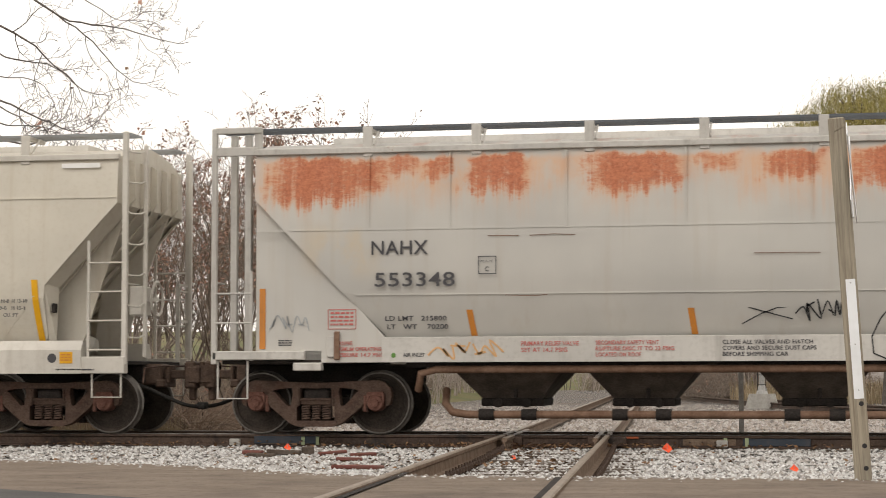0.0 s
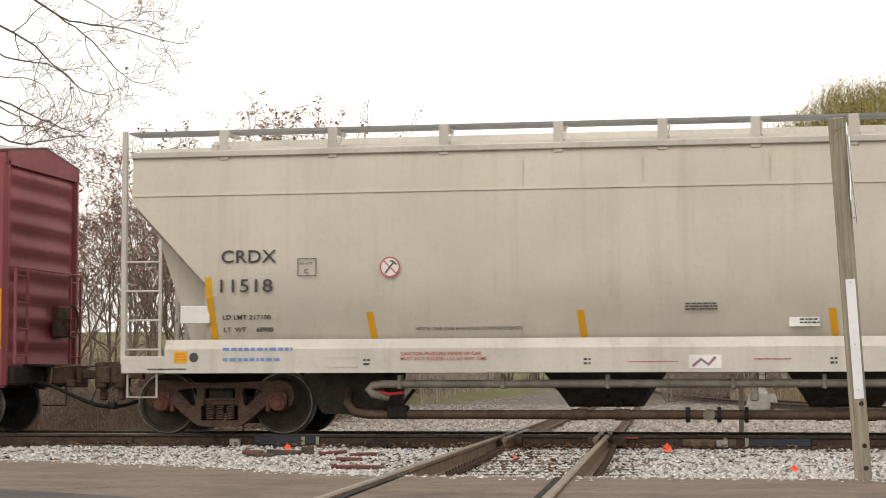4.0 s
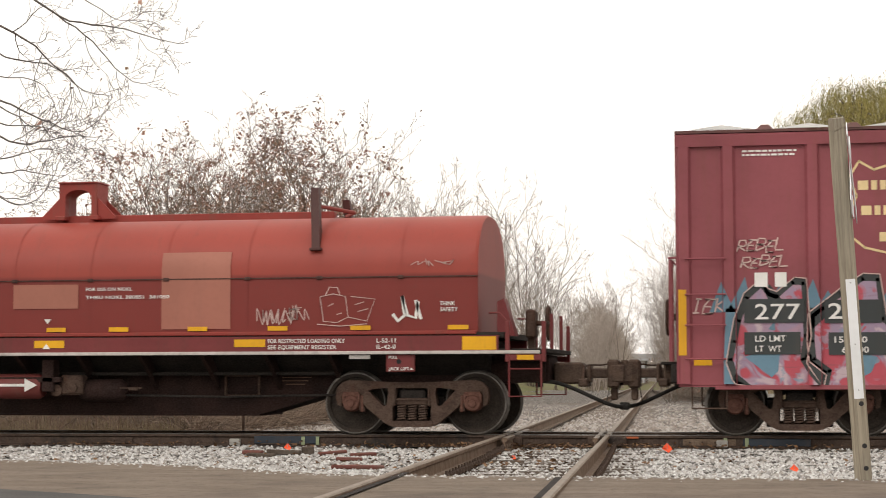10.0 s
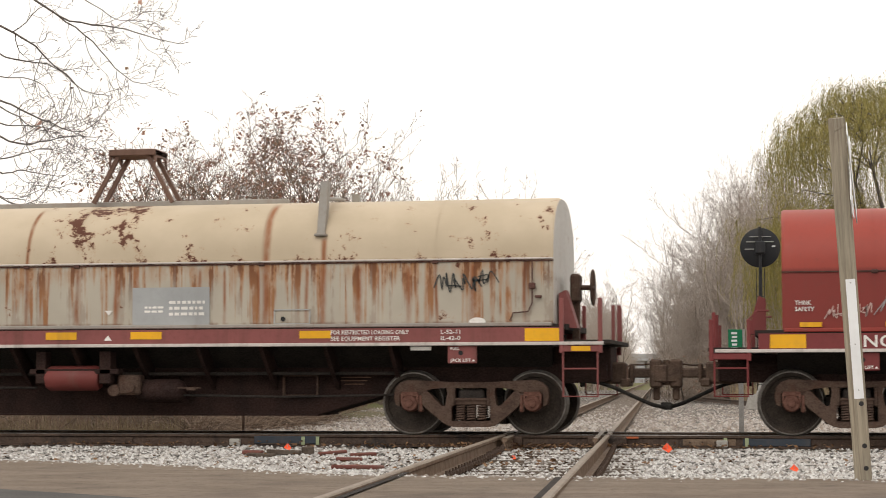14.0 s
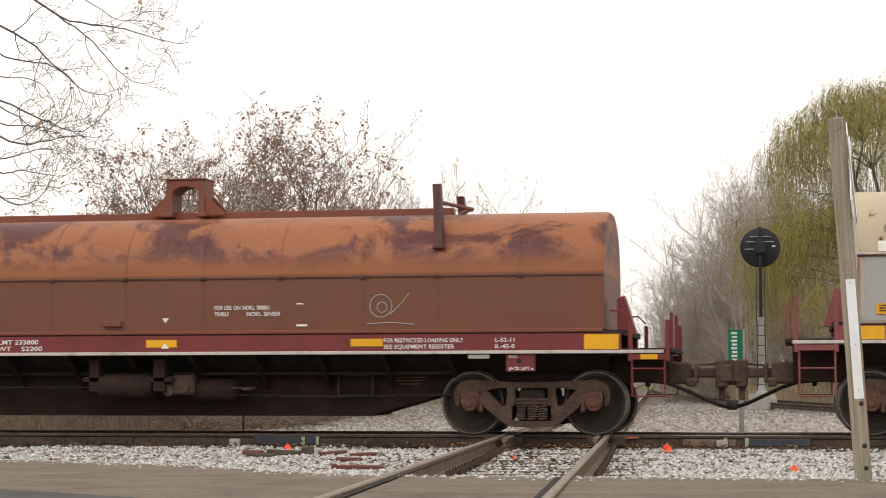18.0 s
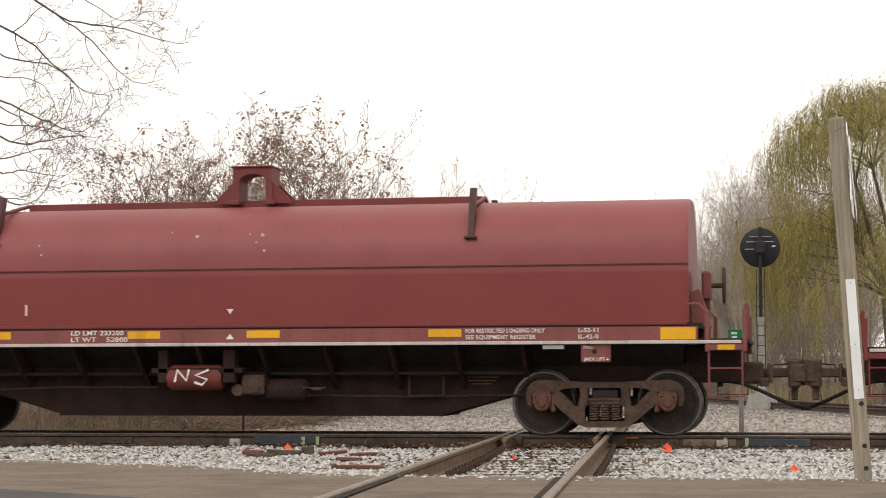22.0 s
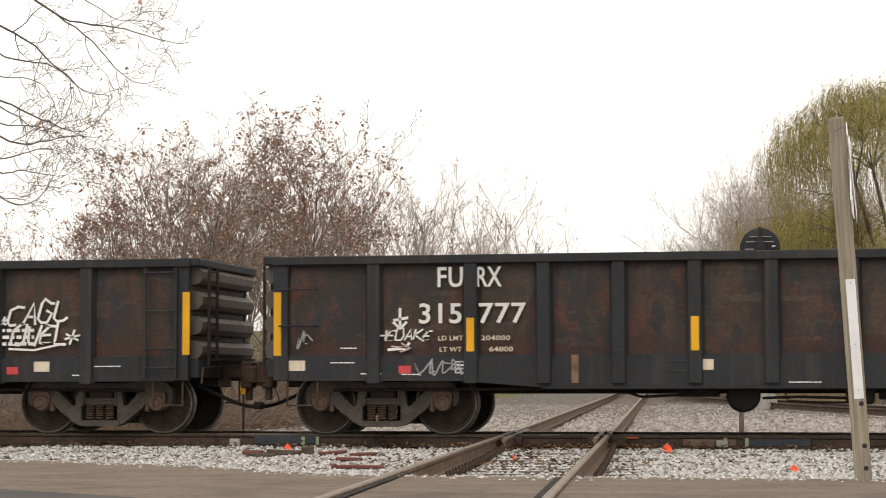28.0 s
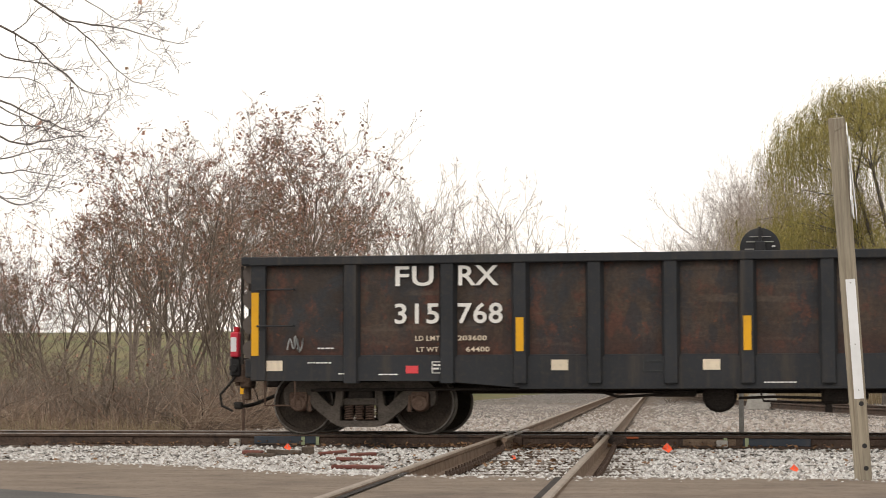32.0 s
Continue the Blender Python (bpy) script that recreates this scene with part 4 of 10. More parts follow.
def signal_mast():
    x, y = along(1347 / 1568, 35.0), 35.0
    ob = thing("railway_signal", "black round target signal on a galvanized mast with concrete foot", "railway signal", at=pose(x, y, -0.25))
    part("footing", Shape().prism([(-0.55, 0.0), (0.55, 0.0), (0.42, 0.5), (-0.42, 0.5)], "y", -0.5, 0.5), CASTGREY, ob)
    part("base_plate", Shape().cyl((0, 0, 0.5), (0, 0, 0.75), 0.2, 14, 0.13), GALV, ob)
    part("mast", Shape().cyl((0, 0, 0.7), (0, 0, 3.0), 0.09, 12), GALV, ob)
    part("mast", Shape().cyl((0, 0, 3.0), (0, 0, 4.6), 0.06, 12), SIGNALBLACK, ob)
    c = 5.3
    part("target", Shape().lathe([(0.0, 0.0), (0.62, 0.0), (0.655, 0.02), (0.655, 0.04), (0.0, 0.05)], (0, 0, c), "y", 40), SIGNALBLACK, ob, smooth=40)
    part("lamp_housing", Shape().box(-0.17, 0.17, -0.35, -0.02, c - 0.22, c + 0.2, 0.04).box(-0.05, 0.05, -0.2, 0.0, c - 0.75, c + 0.68, 0.01), SIGNALBLACK, ob)
    part("bracket", Shape().box(-0.45, 0.45, -0.06, -0.02, c + 0.18, c + 0.21).box(-0.35, 0.35, -0.06, -0.02, c + 0.35, c + 0.37).box(-0.5, -0.2, -0.06, -0.02, c - 0.06, c - 0.03), GALV, ob)
    part("latch", Shape().box(0.38, 0.5, -0.1, -0.03, c + 0.02, c + 0.06, 0.01), SIGNWHITE, ob)
    lad = part("ladder", Shape().box(0.12, 0.145, -0.3, -0.27, 0.6, 4.6).box(-0.145, -0.12, -0.3, -0.27, 0.6, 4.6), SIGNALBLACK, ob)
    for k in range(11):
        part("rung", Shape().cyl((-0.13, -0.285, 0.8 + 0.32 * k), (0.13, -0.285, 0.8 + 0.32 * k), 0.012, 6), SIGNALBLACK, lad)
    part("collar", Shape().cyl((0, 0, 1.62), (0, 0, 1.72), 0.12, 12).cyl((0, 0, 2.9), (0, 0, 3.02), 0.13, 12), GALV, ob)


signal_mast()


def street_sign():
    y = 3.4
    x = along(1310 / 1568, y)
    ob = thing("street_sign", "narrow upright green sign with pale characters on a steel channel post", "sign", at=pose(x, y, -0.28, 0, 0, 4))
    part("post", Shape().prism([(-0.04, -0.02), (0.04, -0.02), (0.04, 0.02), (0.025, 0.02), (0.02, -0.005), (-0.02, -0.005), (-0.025, 0.02), (-0.04, 0.02)], "z", 0, 1.86), GALV, ob)
    part("sign_panel", Shape().box(-0.2, 0.03, -0.035, -0.028, 1.24, 1.86, 0.003), GREENSIGN, ob)
    for k in range(9):
        part("character_bar", Shape().box(-0.15 + 0.01 * (k % 2), -0.055, -0.039, -0.035, 1.80 - 0.062 * k - 0.02, 1.80 - 0.062 * k + 0.015), SIGNWHITE, ob)
    part("sign_edge", Shape().box(0.034, 0.07, -0.04, 0.03, 1.2, 1.86), GALV, ob)


street_sign()


def marker_post():
    x, y = along(432 / 1568, 3.6), 3.6
    ob = thing("marker_post", "thin steel marker post with a small yellow plate", "marker post", at=pose(x, y, -0.3))
    part("post", Shape().box(-0.02, 0.02, -0.015, 0.015, 0, 1.0, 0.004), IRON, ob)
    part("plate", Shape().box(-0.055, 0.055, -0.022, -0.016, 0.82, 0.99), YELLOW, ob)


marker_post()


def far_things():
    x, y = along(1168 / 1568, 330), 330
    # concrete colour already paled for distance haze
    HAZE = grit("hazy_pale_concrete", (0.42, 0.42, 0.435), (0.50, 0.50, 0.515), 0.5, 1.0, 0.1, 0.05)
    ob = thing("road_bridge", "pale far road bridge over the track in the haze", "bridge", at=pose(x, y, 0))
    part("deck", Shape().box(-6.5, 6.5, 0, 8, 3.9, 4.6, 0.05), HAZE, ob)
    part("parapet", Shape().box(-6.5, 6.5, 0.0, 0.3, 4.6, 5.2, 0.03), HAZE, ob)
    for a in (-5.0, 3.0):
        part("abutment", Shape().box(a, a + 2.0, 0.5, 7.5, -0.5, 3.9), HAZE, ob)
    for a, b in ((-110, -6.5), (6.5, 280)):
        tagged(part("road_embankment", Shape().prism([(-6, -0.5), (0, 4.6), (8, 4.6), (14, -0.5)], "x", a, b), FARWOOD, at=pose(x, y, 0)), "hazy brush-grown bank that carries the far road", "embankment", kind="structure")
    van = thing("delivery_van", "small white van with a red front on the far bridge", "van", at=pose(x, y + 2.0, 4.61))
    part("cargo_box", Shape().prism([(-2.2, 0.35), (-2.2, 1.95), (-2.1, 2.05), (0.5, 2.05), (0.5, 0.35)], "y", -0.9, 0.9), SIGNWHITE, van)
    part("cab", Shape().prism([(0.52, 0.35), (0.52, 1.9), (1.2, 1.85), (1.7, 1.15), (2.3, 1.0), (2.35, 0.4)], "y", -0.88, 0.88), PINKRED, van)
    for e in (-0.92, 0.74):
        for xx in (-1.4, 1.5):
            part("wheel", Shape().cyl((xx, e, 0.32), (xx, e + 0.18, 0.32), 0.325, 14), RUBBER, van)
    return van, x, y + 2.0


# red paled for the same painted haze
PINKRED = paint("hazy_red_paint", (0.55, 0.16, 0.12), dirty=0.1)
far_van, VAN_X, VAN_Y = far_things()


def flag(x, y, s, label):
    """A little square of thin plastic on a wire, its corner up."""
    z = bed(x, y)
    ob = thing("marking_flag", label, "flag", "survey flags", at=pose(x, y, z, 0, 0, 8))
    part("wire", Shape().tube([(0, 0, -0.02), (0.0, 0, s * 1.2)], 0.003, 4), GALV, ob)
    part("sheet", Shape().add([(-s * 0.5, 0, s * 0.55), (0, 0.012, s * 1.1), (s * 0.5, 0.0, s * 0.5), (0.02, -0.02, 0.02), (-s * 0.5, 0.004, s * 0.55), (0, 0.016, s * 1.1), (s * 0.5, 0.004, s * 0.5), (0.02, -0.016, 0.02)],
         [(0, 3, 2, 1), (4, 5, 6, 7), (0, 1, 5, 4), (1, 2, 6, 5), (2, 3, 7, 6), (3, 0, 4, 7)]), SAFETY, ob)


flag(-1.72, -2.35, 0.145, "orange plastic marking flag standing in white gravel")
flag(-0.03, -6.6, 0.10, "small orange plastic marking flag lying in white gravel")
flag(-3.56, -4.1, 0.075, "crumpled orange marking flag between the rails")
flag(-7.0, -2.4, 0.11, "orange marking flag beside scrap timber")


def scrap(name, x, y, l, w, h, turn, mat, label):
    ob = part(name, Shape().box(-l / 2, l / 2, -w / 2, w / 2, 0, h, 0.012), mat, at=pose(x, y, bed(x, y) + 0.015, random.Random(round(x * 50)).uniform(-4, 4), random.Random(round(y * 50)).uniform(-3, 3), turn))
    return tagged(ob, label, "scrap", group="track litter")


scrap("steel_bar", -5.03, -6.55, 0.62, 0.07, 0.05, 10, SCRAP, "long rusty red steel bar lying in the gravel")
scrap("steel_bar", -6.13, -3.3, 0.42, 0.07, 0.045, 40, SCRAP, "short rusty red steel bar tilted in the gravel")
scrap("steel_bar", -5.66, -3.5, 0.40, 0.07, 0.05, 48, SCRAP, "short rusty steel bar beside broken timber")
scrap("steel_bar", -5.62, -4.5, 0.34, 0.07, 0.05, 14, SCRAP, "small rusty red steel bar under another one")
scrap("timber_piece", -6.78, -3.4, 0.46, 0.12, 0.07, 6, TIE, "broken dark timber piece lying in the gravel")
scrap("timber_piece", -6.50, -3.2, 0.16, 0.12, 0.11, 20, TIE, "stub of broken brown timber standing in gravel")
scrap("timber_piece", -7.3, -3.1, 0.30, 0.09, 0.06, -12, SCRAP, "small reddish timber offcut in the gravel")
scrap("timber_piece", -6.95, -3.9, 0.40, 0.09, 0.06, -8, TIE, "broken dark timber piece lying in the gravel")
scrap("tie_plate", -5.25, -6.1, 0.28, 0.18, 0.03, 35, SCRAP, "rusty tie plate lying in the gravel")
rr = random.Random(9)
LEAFLIT = vary("fallen_brown_leaves", [(0.16, 0.08, 0.04), (0.24, 0.13, 0.06), (0.11, 0.06, 0.035), (0.30, 0.17, 0.08)], 0.8)


def litter():
    s = Shape()
    for k in range(900):
        y = -0.98 - abs(rr.gauss(0, 0.35)) if rr.random() < 0.6 else rr.uniform(-7, -1)
        x = rr.uniform(-11.5, 1.8) if rr.random() < 0.45 else rr.gauss(-3.6, 1.3)
        z = bed(x, y) + 0.03 + rr.random() * 0.05
        a, r = rr.uniform(0, 6.28), rr.uniform(0.025, 0.055)
        c, t = math.cos(a) * r, math.sin(a) * r
        s.add([(x - c, y - t, z), (x + t * 0.5, y - c * 0.5, z + rr.uniform(0, 0.03)), (x + c, y + t, z + rr.uniform(0, 0.035)), (x - t * 0.5, y + c * 0.5, z + rr.uniform(-0.01, 0.03))], [(0, 1, 2, 3)])
    tagged(part("fallen_leaves", s, LEAFLIT), "fallen brown leaves caught along the rail", "leaves", kind="stuff")


litter()
# ---- running gear, shared by all cars ----
def wheel_shape(r):
    s = Shape()
    # outer face towards -y
    prof = [(0.09, -0.10), (0.13, -0.10), (0.15, -0.05), (r * 0.55, -0.005), (r - 0.085, -0.03), (r - 0.075, -0.062), (r - 0.024, -0.066)]
    s.lathe(prof, (0, 0, 0), "y", 40)
    s.mi = 1
    s.lathe([(r - 0.024, -0.066), (r - 0.006, -0.064), (r, -0.055), (r + 0.004, 0.035), (r + 0.028, 0.048), (r + 0.028, 0.066), (r - 0.01, 0.074)], (0, 0, 0), "y", 40)
    s.mi = 0
    s.lathe([(r - 0.01, 0.074), (r - 0.08, 0.07), (r * 0.55, 0.03), (0.15, 0.06), (0.13, 0.09), (0.09, 0.09)], (0, 0, 0), "y", 40)
    return s


def bearing_shape():
    s = Shape()
    s.lathe([(0.0, -0.165), (0.055, -0.165), (0.06, -0.15), (0.105, -0.148), (0.118, -0.135), (0.125, -0.1), (0.125, 0.1)], (0, 0, 0), "y", 20)
    for k in range(3):
        a = 2 * math.pi * k / 3
        s.cyl((0.075 * math.cos(a), -0.17, 0.075 * math.sin(a)), (0.075 * math.cos(a), -0.14, 0.075 * math.sin(a)), 0.018, 6)
    return s


def side_frame_shape(base, r):
    """Cast side frame: a bowed top chord that ends in rounded pedestals over the bearings, sloping limbs with a
    three-cornered window beside each column, and a spring seat hung between them."""
    s = Shape()
    h = base / 2 - 0.9
    for e in (-1, 1):
        def P(*q):
            return [(e * (x + (h if x > 0.5 else 0)), r + zz) for x, zz in q]
        s.prism(P((0.0, 0.215), (0.0, 0.30), (0.30, 0.305), (0.55, 0.32), (0.93, 0.335), (1.04, 0.30), (1.115, 0.22), (1.135, 0.10), (1.11, -0.02), (1.05, -0.05), (1.05, 0.12), (1.02, 0.165), (0.79, 0.165), (0.76, 0.12), (0.66, 0.175), (0.58, 0.205), (0.36, 0.225)), "y", -0.08, 0.08)
        s.prism(P((0.76, 0.12), (0.66, 0.175), (0.62, 0.16), (0.585, 0.12), (0.44, -0.03), (0.41, -0.045), (0.375, -0.03), (0.285, -0.05), (0.285, -0.31), (0.33, -0.325), (0.40, -0.29), (0.68, -0.06), (0.72, 0.0), (0.735, 0.06)), "y", -0.095, 0.095)
        s.prism(P((0.76, 0.12), (0.725, 0.0), (0.70, -0.10), (0.735, -0.12), (0.775, -0.12), (0.79, 0.10)), "y", -0.085, 0.085)
        s.prism(P((0.235, 0.215), (0.36, 0.225), (0.345, 0.15), (0.375, -0.03), (0.285, -0.05), (0.235, -0.03)), "y", -0.09, 0.09)
        s.prism(P((0.60, 0.20), (0.90, 0.225), (1.02, 0.20), (1.03, 0.165), (0.79, 0.165), (0.70, 0.155)), "y", -0.10, 0.10)
        s.box(e * 0.245, e * 0.275, -0.115, -0.09, r - 0.03, r + 0.20, 0.008)
    s.prism([(-0.33, r - 0.325), (-0.24, r - 0.345), (0.24, r - 0.345), (0.33, r - 0.325), (0.31, r - 0.255), (-0.31, r - 0.255)], "y", -0.12, 0.12)
    s.box(-0.235, 0.235, -0.075, 0.06, r - 0.03, r + 0.075, 0.015)
    s.box(-0.235, 0.235, -0.095, -0.06, r + 0.035, r + 0.06, 0.006)
    return s


def adapter_shape():
    """Saddle that sits on a bearing, with its inner leg."""
    s = Shape().prism([(-0.13, 0.13), (-0.11, 0.165), (0.11, 0.165), (0.13, 0.13), (0.13, 0.0), (0.105, 0.0), (0.10, 0.10), (-0.10, 0.10), (-0.105, 0.0), (-0.13, 0.0)], "y", -0.125, 0.1)
    return s.box(0.135, 0.185, -0.1, 0.06, -0.13, 0.12, 0.012)


def spring_shape():
    s = Shape()
    pts = [(0.058 * math.cos(a), 0.058 * math.sin(a), 0.21 * a / (2 * math.pi * 6.0)) for a in np.linspace(0, 2 * math.pi * 6, 61)]
    return s.tube(pts, 0.016, 4)


def running_gear(car, half, base, r, frame_mat=None, cap_mat=None):
    """Two trucks at x = -half and half: wheelsets that turn, side frames with springs, bolsters, brake beams."""
    frame_mat, cap_mat = frame_mat or IRON, cap_mat or IRON_RED
    axles = []
    wm = shared("wheel_%d" % (r * 1000), lambda: wheel_shape(r), [WHEEL, TREAD], 40)
    bm_ = shared("bearing_" + cap_mat.name, bearing_shape, cap_mat, 35)
    am = shared("axle", lambda: Shape().cyl((0, -1.0, 0), (0, 1.0, 0), 0.085, 12), BLACK, 40)
    fm = shared("side_frame_%s_%d_%d" % (frame_mat.name, base * 100, r * 1000), lambda: side_frame_shape(base, r), frame_mat)
    ad = shared("bearing_adapter_" + cap_mat.name, adapter_shape, cap_mat)
    sm = shared("spring", spring_shape, IRON, 50)
    bo = shared("bolster_%d" % (r * 1000), lambda: Shape().box(-0.19, 0.19, -1.05, 1.05, r + 0.0, r + 0.2, 0.03).box(-0.25, 0.25, -0.4, 0.4, r + 0.15, r + 0.32, 0.02), BLACK)
    bb = shared("brake_beam_%d" % (r * 1000), lambda: Shape().box(-0.05, 0.05, -0.78, 0.78, r - 0.18, r - 0.1, 0.01).box(-0.06, 0.06, -0.8, -0.66, r - 0.3, r + 0.1, 0.02).box(-0.06, 0.06, 0.66, 0.8, r - 0.3, r + 0.1, 0.02), BLACK)
    for c in (-half, half):
        part("bolster", bo, [], car, at=pose(c, 0, -DROP))
        for e in (-1, 1):
            part("brake_beam", bb, [], car, at=pose(c + e * (base / 2 - r - 0.06), 0, -DROP))
            fr = part("side_frame", fm, [], car, at=pose(c, e * 1.0, -DROP, 0, 0, 180 if e > 0 else 0))
            for k in (-1, 0, 1):
                part("spring", sm, [], fr, at=pose(k * 0.155, -0.045, r - 0.25))
            for k in (-1, 1):
                part("bearing_adapter", ad, [], fr, at=pose(k * base / 2, 0, r) @ Matrix.Diagonal((-k, 1, 1, 1)))
            ax = part("wheelset", am, [], car, at=pose(c + e * base / 2, 0, r - DROP))
            part("wheel", wm, [], ax, at=pose(0, -0.755, 0))
            part("wheel", wm, [], ax, at=pose(0, 0.755, 0, 0, 0, 180))
            part("bearing", bm_, [], ax, at=pose(0, -1.0, 0))
            part("bearing", bm_, [], ax, at=pose(0, 1.0, 0, 0, 0, 180))
            axles.append((ax, c + e * base / 2, r))
    return axles


def coupler_shape():
    """Knuckle coupler that reaches out along +x from x = 0."""
    s = Shape()
    s.box(-0.7, 0.32, -0.075, 0.075, 0.79, 0.93, 0.02)
    s.box(0.0, 0.06, -0.16, 0.16, 0.72, 1.0, 0.02)
    s.prism([(0.30, -0.13), (0.42, -0.17), (0.62, -0.14), (0.66, -0.06), (0.52, -0.02), (0.50, 0.05), (0.60, 0.1), (0.60, 0.16), (0.42, 0.17), (0.30, 0.12)], "z", 0.74, 1.0)
    s.box(0.30, 0.48, -0.19, 0.14, 0.64, 1.06, 0.03)
    s.box(0.36, 0.56, -0.205, -0.15, 0.72, 0.98, 0.02)
    s.box(0.34, 0.44, -0.06, 0.06, 0.46, 0.66, 0.02)
    s.box(-0.5, -0.05, -0.2, 0.2, 0.70, 1.02, 0.03)
    s.cyl((0.52, 0.1, 0.68), (0.52, 0.1, 1.05), 0.04, 10)
    s.box(-0.12, 0.02, -0.3, 0.3, 0.66, 0.78, 0.02)
    return s


def hose_shape():
    """Air hose that leaves its angle cock under the platform and sags in a long curve to the glad hand."""
    s = Shape()
    q = [(-0.62, -0.42, 0.74), (-0.42, -0.44, 0.72), (-0.18, -0.44, 0.64), (0.10, -0.40, 0.51), (0.32, -0.30, 0.41), (0.46, -0.18, 0.37), (0.56, -0.08, 0.37)]
    pts = []
    for i in range(len(q) - 1):
        p0, p1, p2, p3 = (Vector(q[min(max(i + k, 0), len(q) - 1)]) for k in (-1, 0, 1, 2))
        for k in range(4):
            t = k / 4
            pts.append(0.5 * (2 * p1 + (p2 - p0) * t + (2 * p0 - 5 * p1 + 4 * p2 - p3) * t * t + (3 * p1 - p0 - 3 * p2 + p3) * t ** 3))
    s.tube(pts + [Vector(q[-1])], 0.03, 8)
    s.tube([(-1.3, -0.42, 0.76), (-0.6, -0.42, 0.74)], 0.024, 6)
    s.cyl((-0.66, -0.42, 0.66), (-0.66, -0.42, 0.84), 0.04, 8)
    s.box(0.49, 0.62, -0.13, -0.03, 0.32, 0.43, 0.015)
    s.tube([(0.30, -0.32, 0.43), (0.34, -0.1, 0.72)], 0.008, 4)
    return s


def uncouple_shape():
    s = Shape()
    return s.tube([(0.34, 0.0, 1.0), (0.2, -0.15, 0.98), (0.1, -0.7, 0.98), (0.08, -1.35, 0.95), (0.08, -1.42, 0.72)], 0.013, 6)


def couplings(car, left, right):
    cs = shared("coupler", coupler_shape, grit("oiled_coupler_steel", (0.07, 0.045, 0.033), (0.11, 0.07, 0.05), 5, 0.7, 0.35, 0.005))
    hs = shared("air_hose", hose_shape, RUBBER, 50)
    us = shared("uncoupling_lever", uncouple_shape, IRON, 50)
    for x, turn in ((left, 180), (right, 0)):
        part("coupler", cs, [], car, at=pose(x, 0, 0, 0, 0, turn))
        part("air_hose", hs, [], car, at=pose(x, 0, 0, 0, 0, turn))
        part("uncoupling_lever", us, [], car, at=pose(x, 0, 0, 0, 0, turn))


def ladder(car, x0, x1, y, z0, z1, zs, mat, name="ladder", r=0.014, stile=0.022):
    """Two stiles and a rung at each height, as one part with its rungs as pieces below it."""
    s = Shape()
    s.box(x0 - stile, x0 + stile, y - 0.02, y + 0.02, z0, z1, 0.006)
    s.box(x1 - stile, x1 + stile, y - 0.02, y + 0.02, z0, z1, 0.006)
    lad = part(name, s, mat, car)
    rm = shared("rung_%s_%d" % (mat.name, round((x1 - x0) * 1000)), lambda: Shape().cyl((0, 0, 0), (x1 - x0, 0, 0), r, 6), mat, 50)
    for z in zs:
        part("rung", rm, [], lad, at=pose(x0, y - 0.02, z))
    return lad


def stirrup(car, x0, x1, y, z0, z1, mat):
    part("stirrup_step", Shape().tube([(x0, y, z1), (x0, y, z0), (x1, y, z0), (x1, y, z1)], 0.017, 6), mat, car)


def body_strip(name, car, x, w, z0, z1, mat, lean=0.0):
    """Film that follows the rounded side of a hopper."""
    vs, n = [], 6
    for i in range(n + 1):
        z = z0 + (z1 - z0) * i / n
        yy = -side_y(z) - 0.006
        xx = x + lean * i / n
        vs += [(xx - w, yy, z), (xx + w, yy, z)]
    return part(name, Shape().add(vs, [(2 * i, 2 * i + 1, 2 * i + 3, 2 * i + 2) for i in range(n)]), mat, car)


def decal(name, car, x0, x1, z0, z1, y, mat, label="", lean=0.0):
    """A thin painted or stuck-on plate on a car's side."""
    s = Shape().prism([(x0 + lean, z1), (x1 + lean, z1), (x1, z0), (x0, z0)], "y", y - 0.004, y)
    return part(name, s, mat, car, label)


def ground_text(name, text, size, mat, wide=1.0, bold=0.0, space=1.0, align="LEFT"):
    cu = bpy.data.curves.new(name, "FONT")
    cu.body, cu.size, cu.offset, cu.space_character, cu.align_x = text, size, bold, space, align
    cu.resolution_u = 3
    cu.extrude = 0.002
    ob = bpy.data.objects.new(name, cu)
    scene.collection.objects.link(ob)
    me = bpy.data.meshes.new_from_object(ob)
    bpy.data.objects.remove(ob)
    bpy.data.curves.remove(cu)
    me.materials.clear()
    me.materials.append(mat)
    if wide != 1.0:
        me.transform(Matrix.Diagonal((wide, 1, 1, 1)))
    return me


def lettering(car, text, x0, z0, y, height, mat, width=None, bold=0.0, space=1.05, name="lettering", label=""):
    """Letters of a given height standing on the side of a car, stretched to a given width."""
    me = ground_text(name, text, height / 0.72, mat, 1.0, bold * height, space)
    xs = [v.co.x for v in me.vertices]
    if width and xs:
        k = width / (max(xs) - min(xs))
        me.transform(Matrix.Translation((-min(xs) * k, 0, 0)) @ Matrix.Diagonal((k, 1, 1, 1)))
    return part(name, me, [], car, label, at=pose(x0, y - 0.003, z0, 90))


def bars(car, x0, z0, y, w, h, mat, rows=1, name="stencil_print", label=""):
    """Unreadable small print as rows of short bars."""
    s = Shape()
    rnd = random.Random(round(x0 * 977 + z0 * 131))
    step = h / rows
    for i in range(rows):
        x = x0
        zt = z0 + h - i * step
        while x < x0 + w - 0.01:
            l = min(rnd.uniform(0.03, 0.10) * (0.6 + step * 5), x0 + w - x)
            s.box(x, x + l, y - 0.004, y, zt - step * 0.5, zt)
            x += l + step * 0.3
    return part(name, s, mat, car, label)


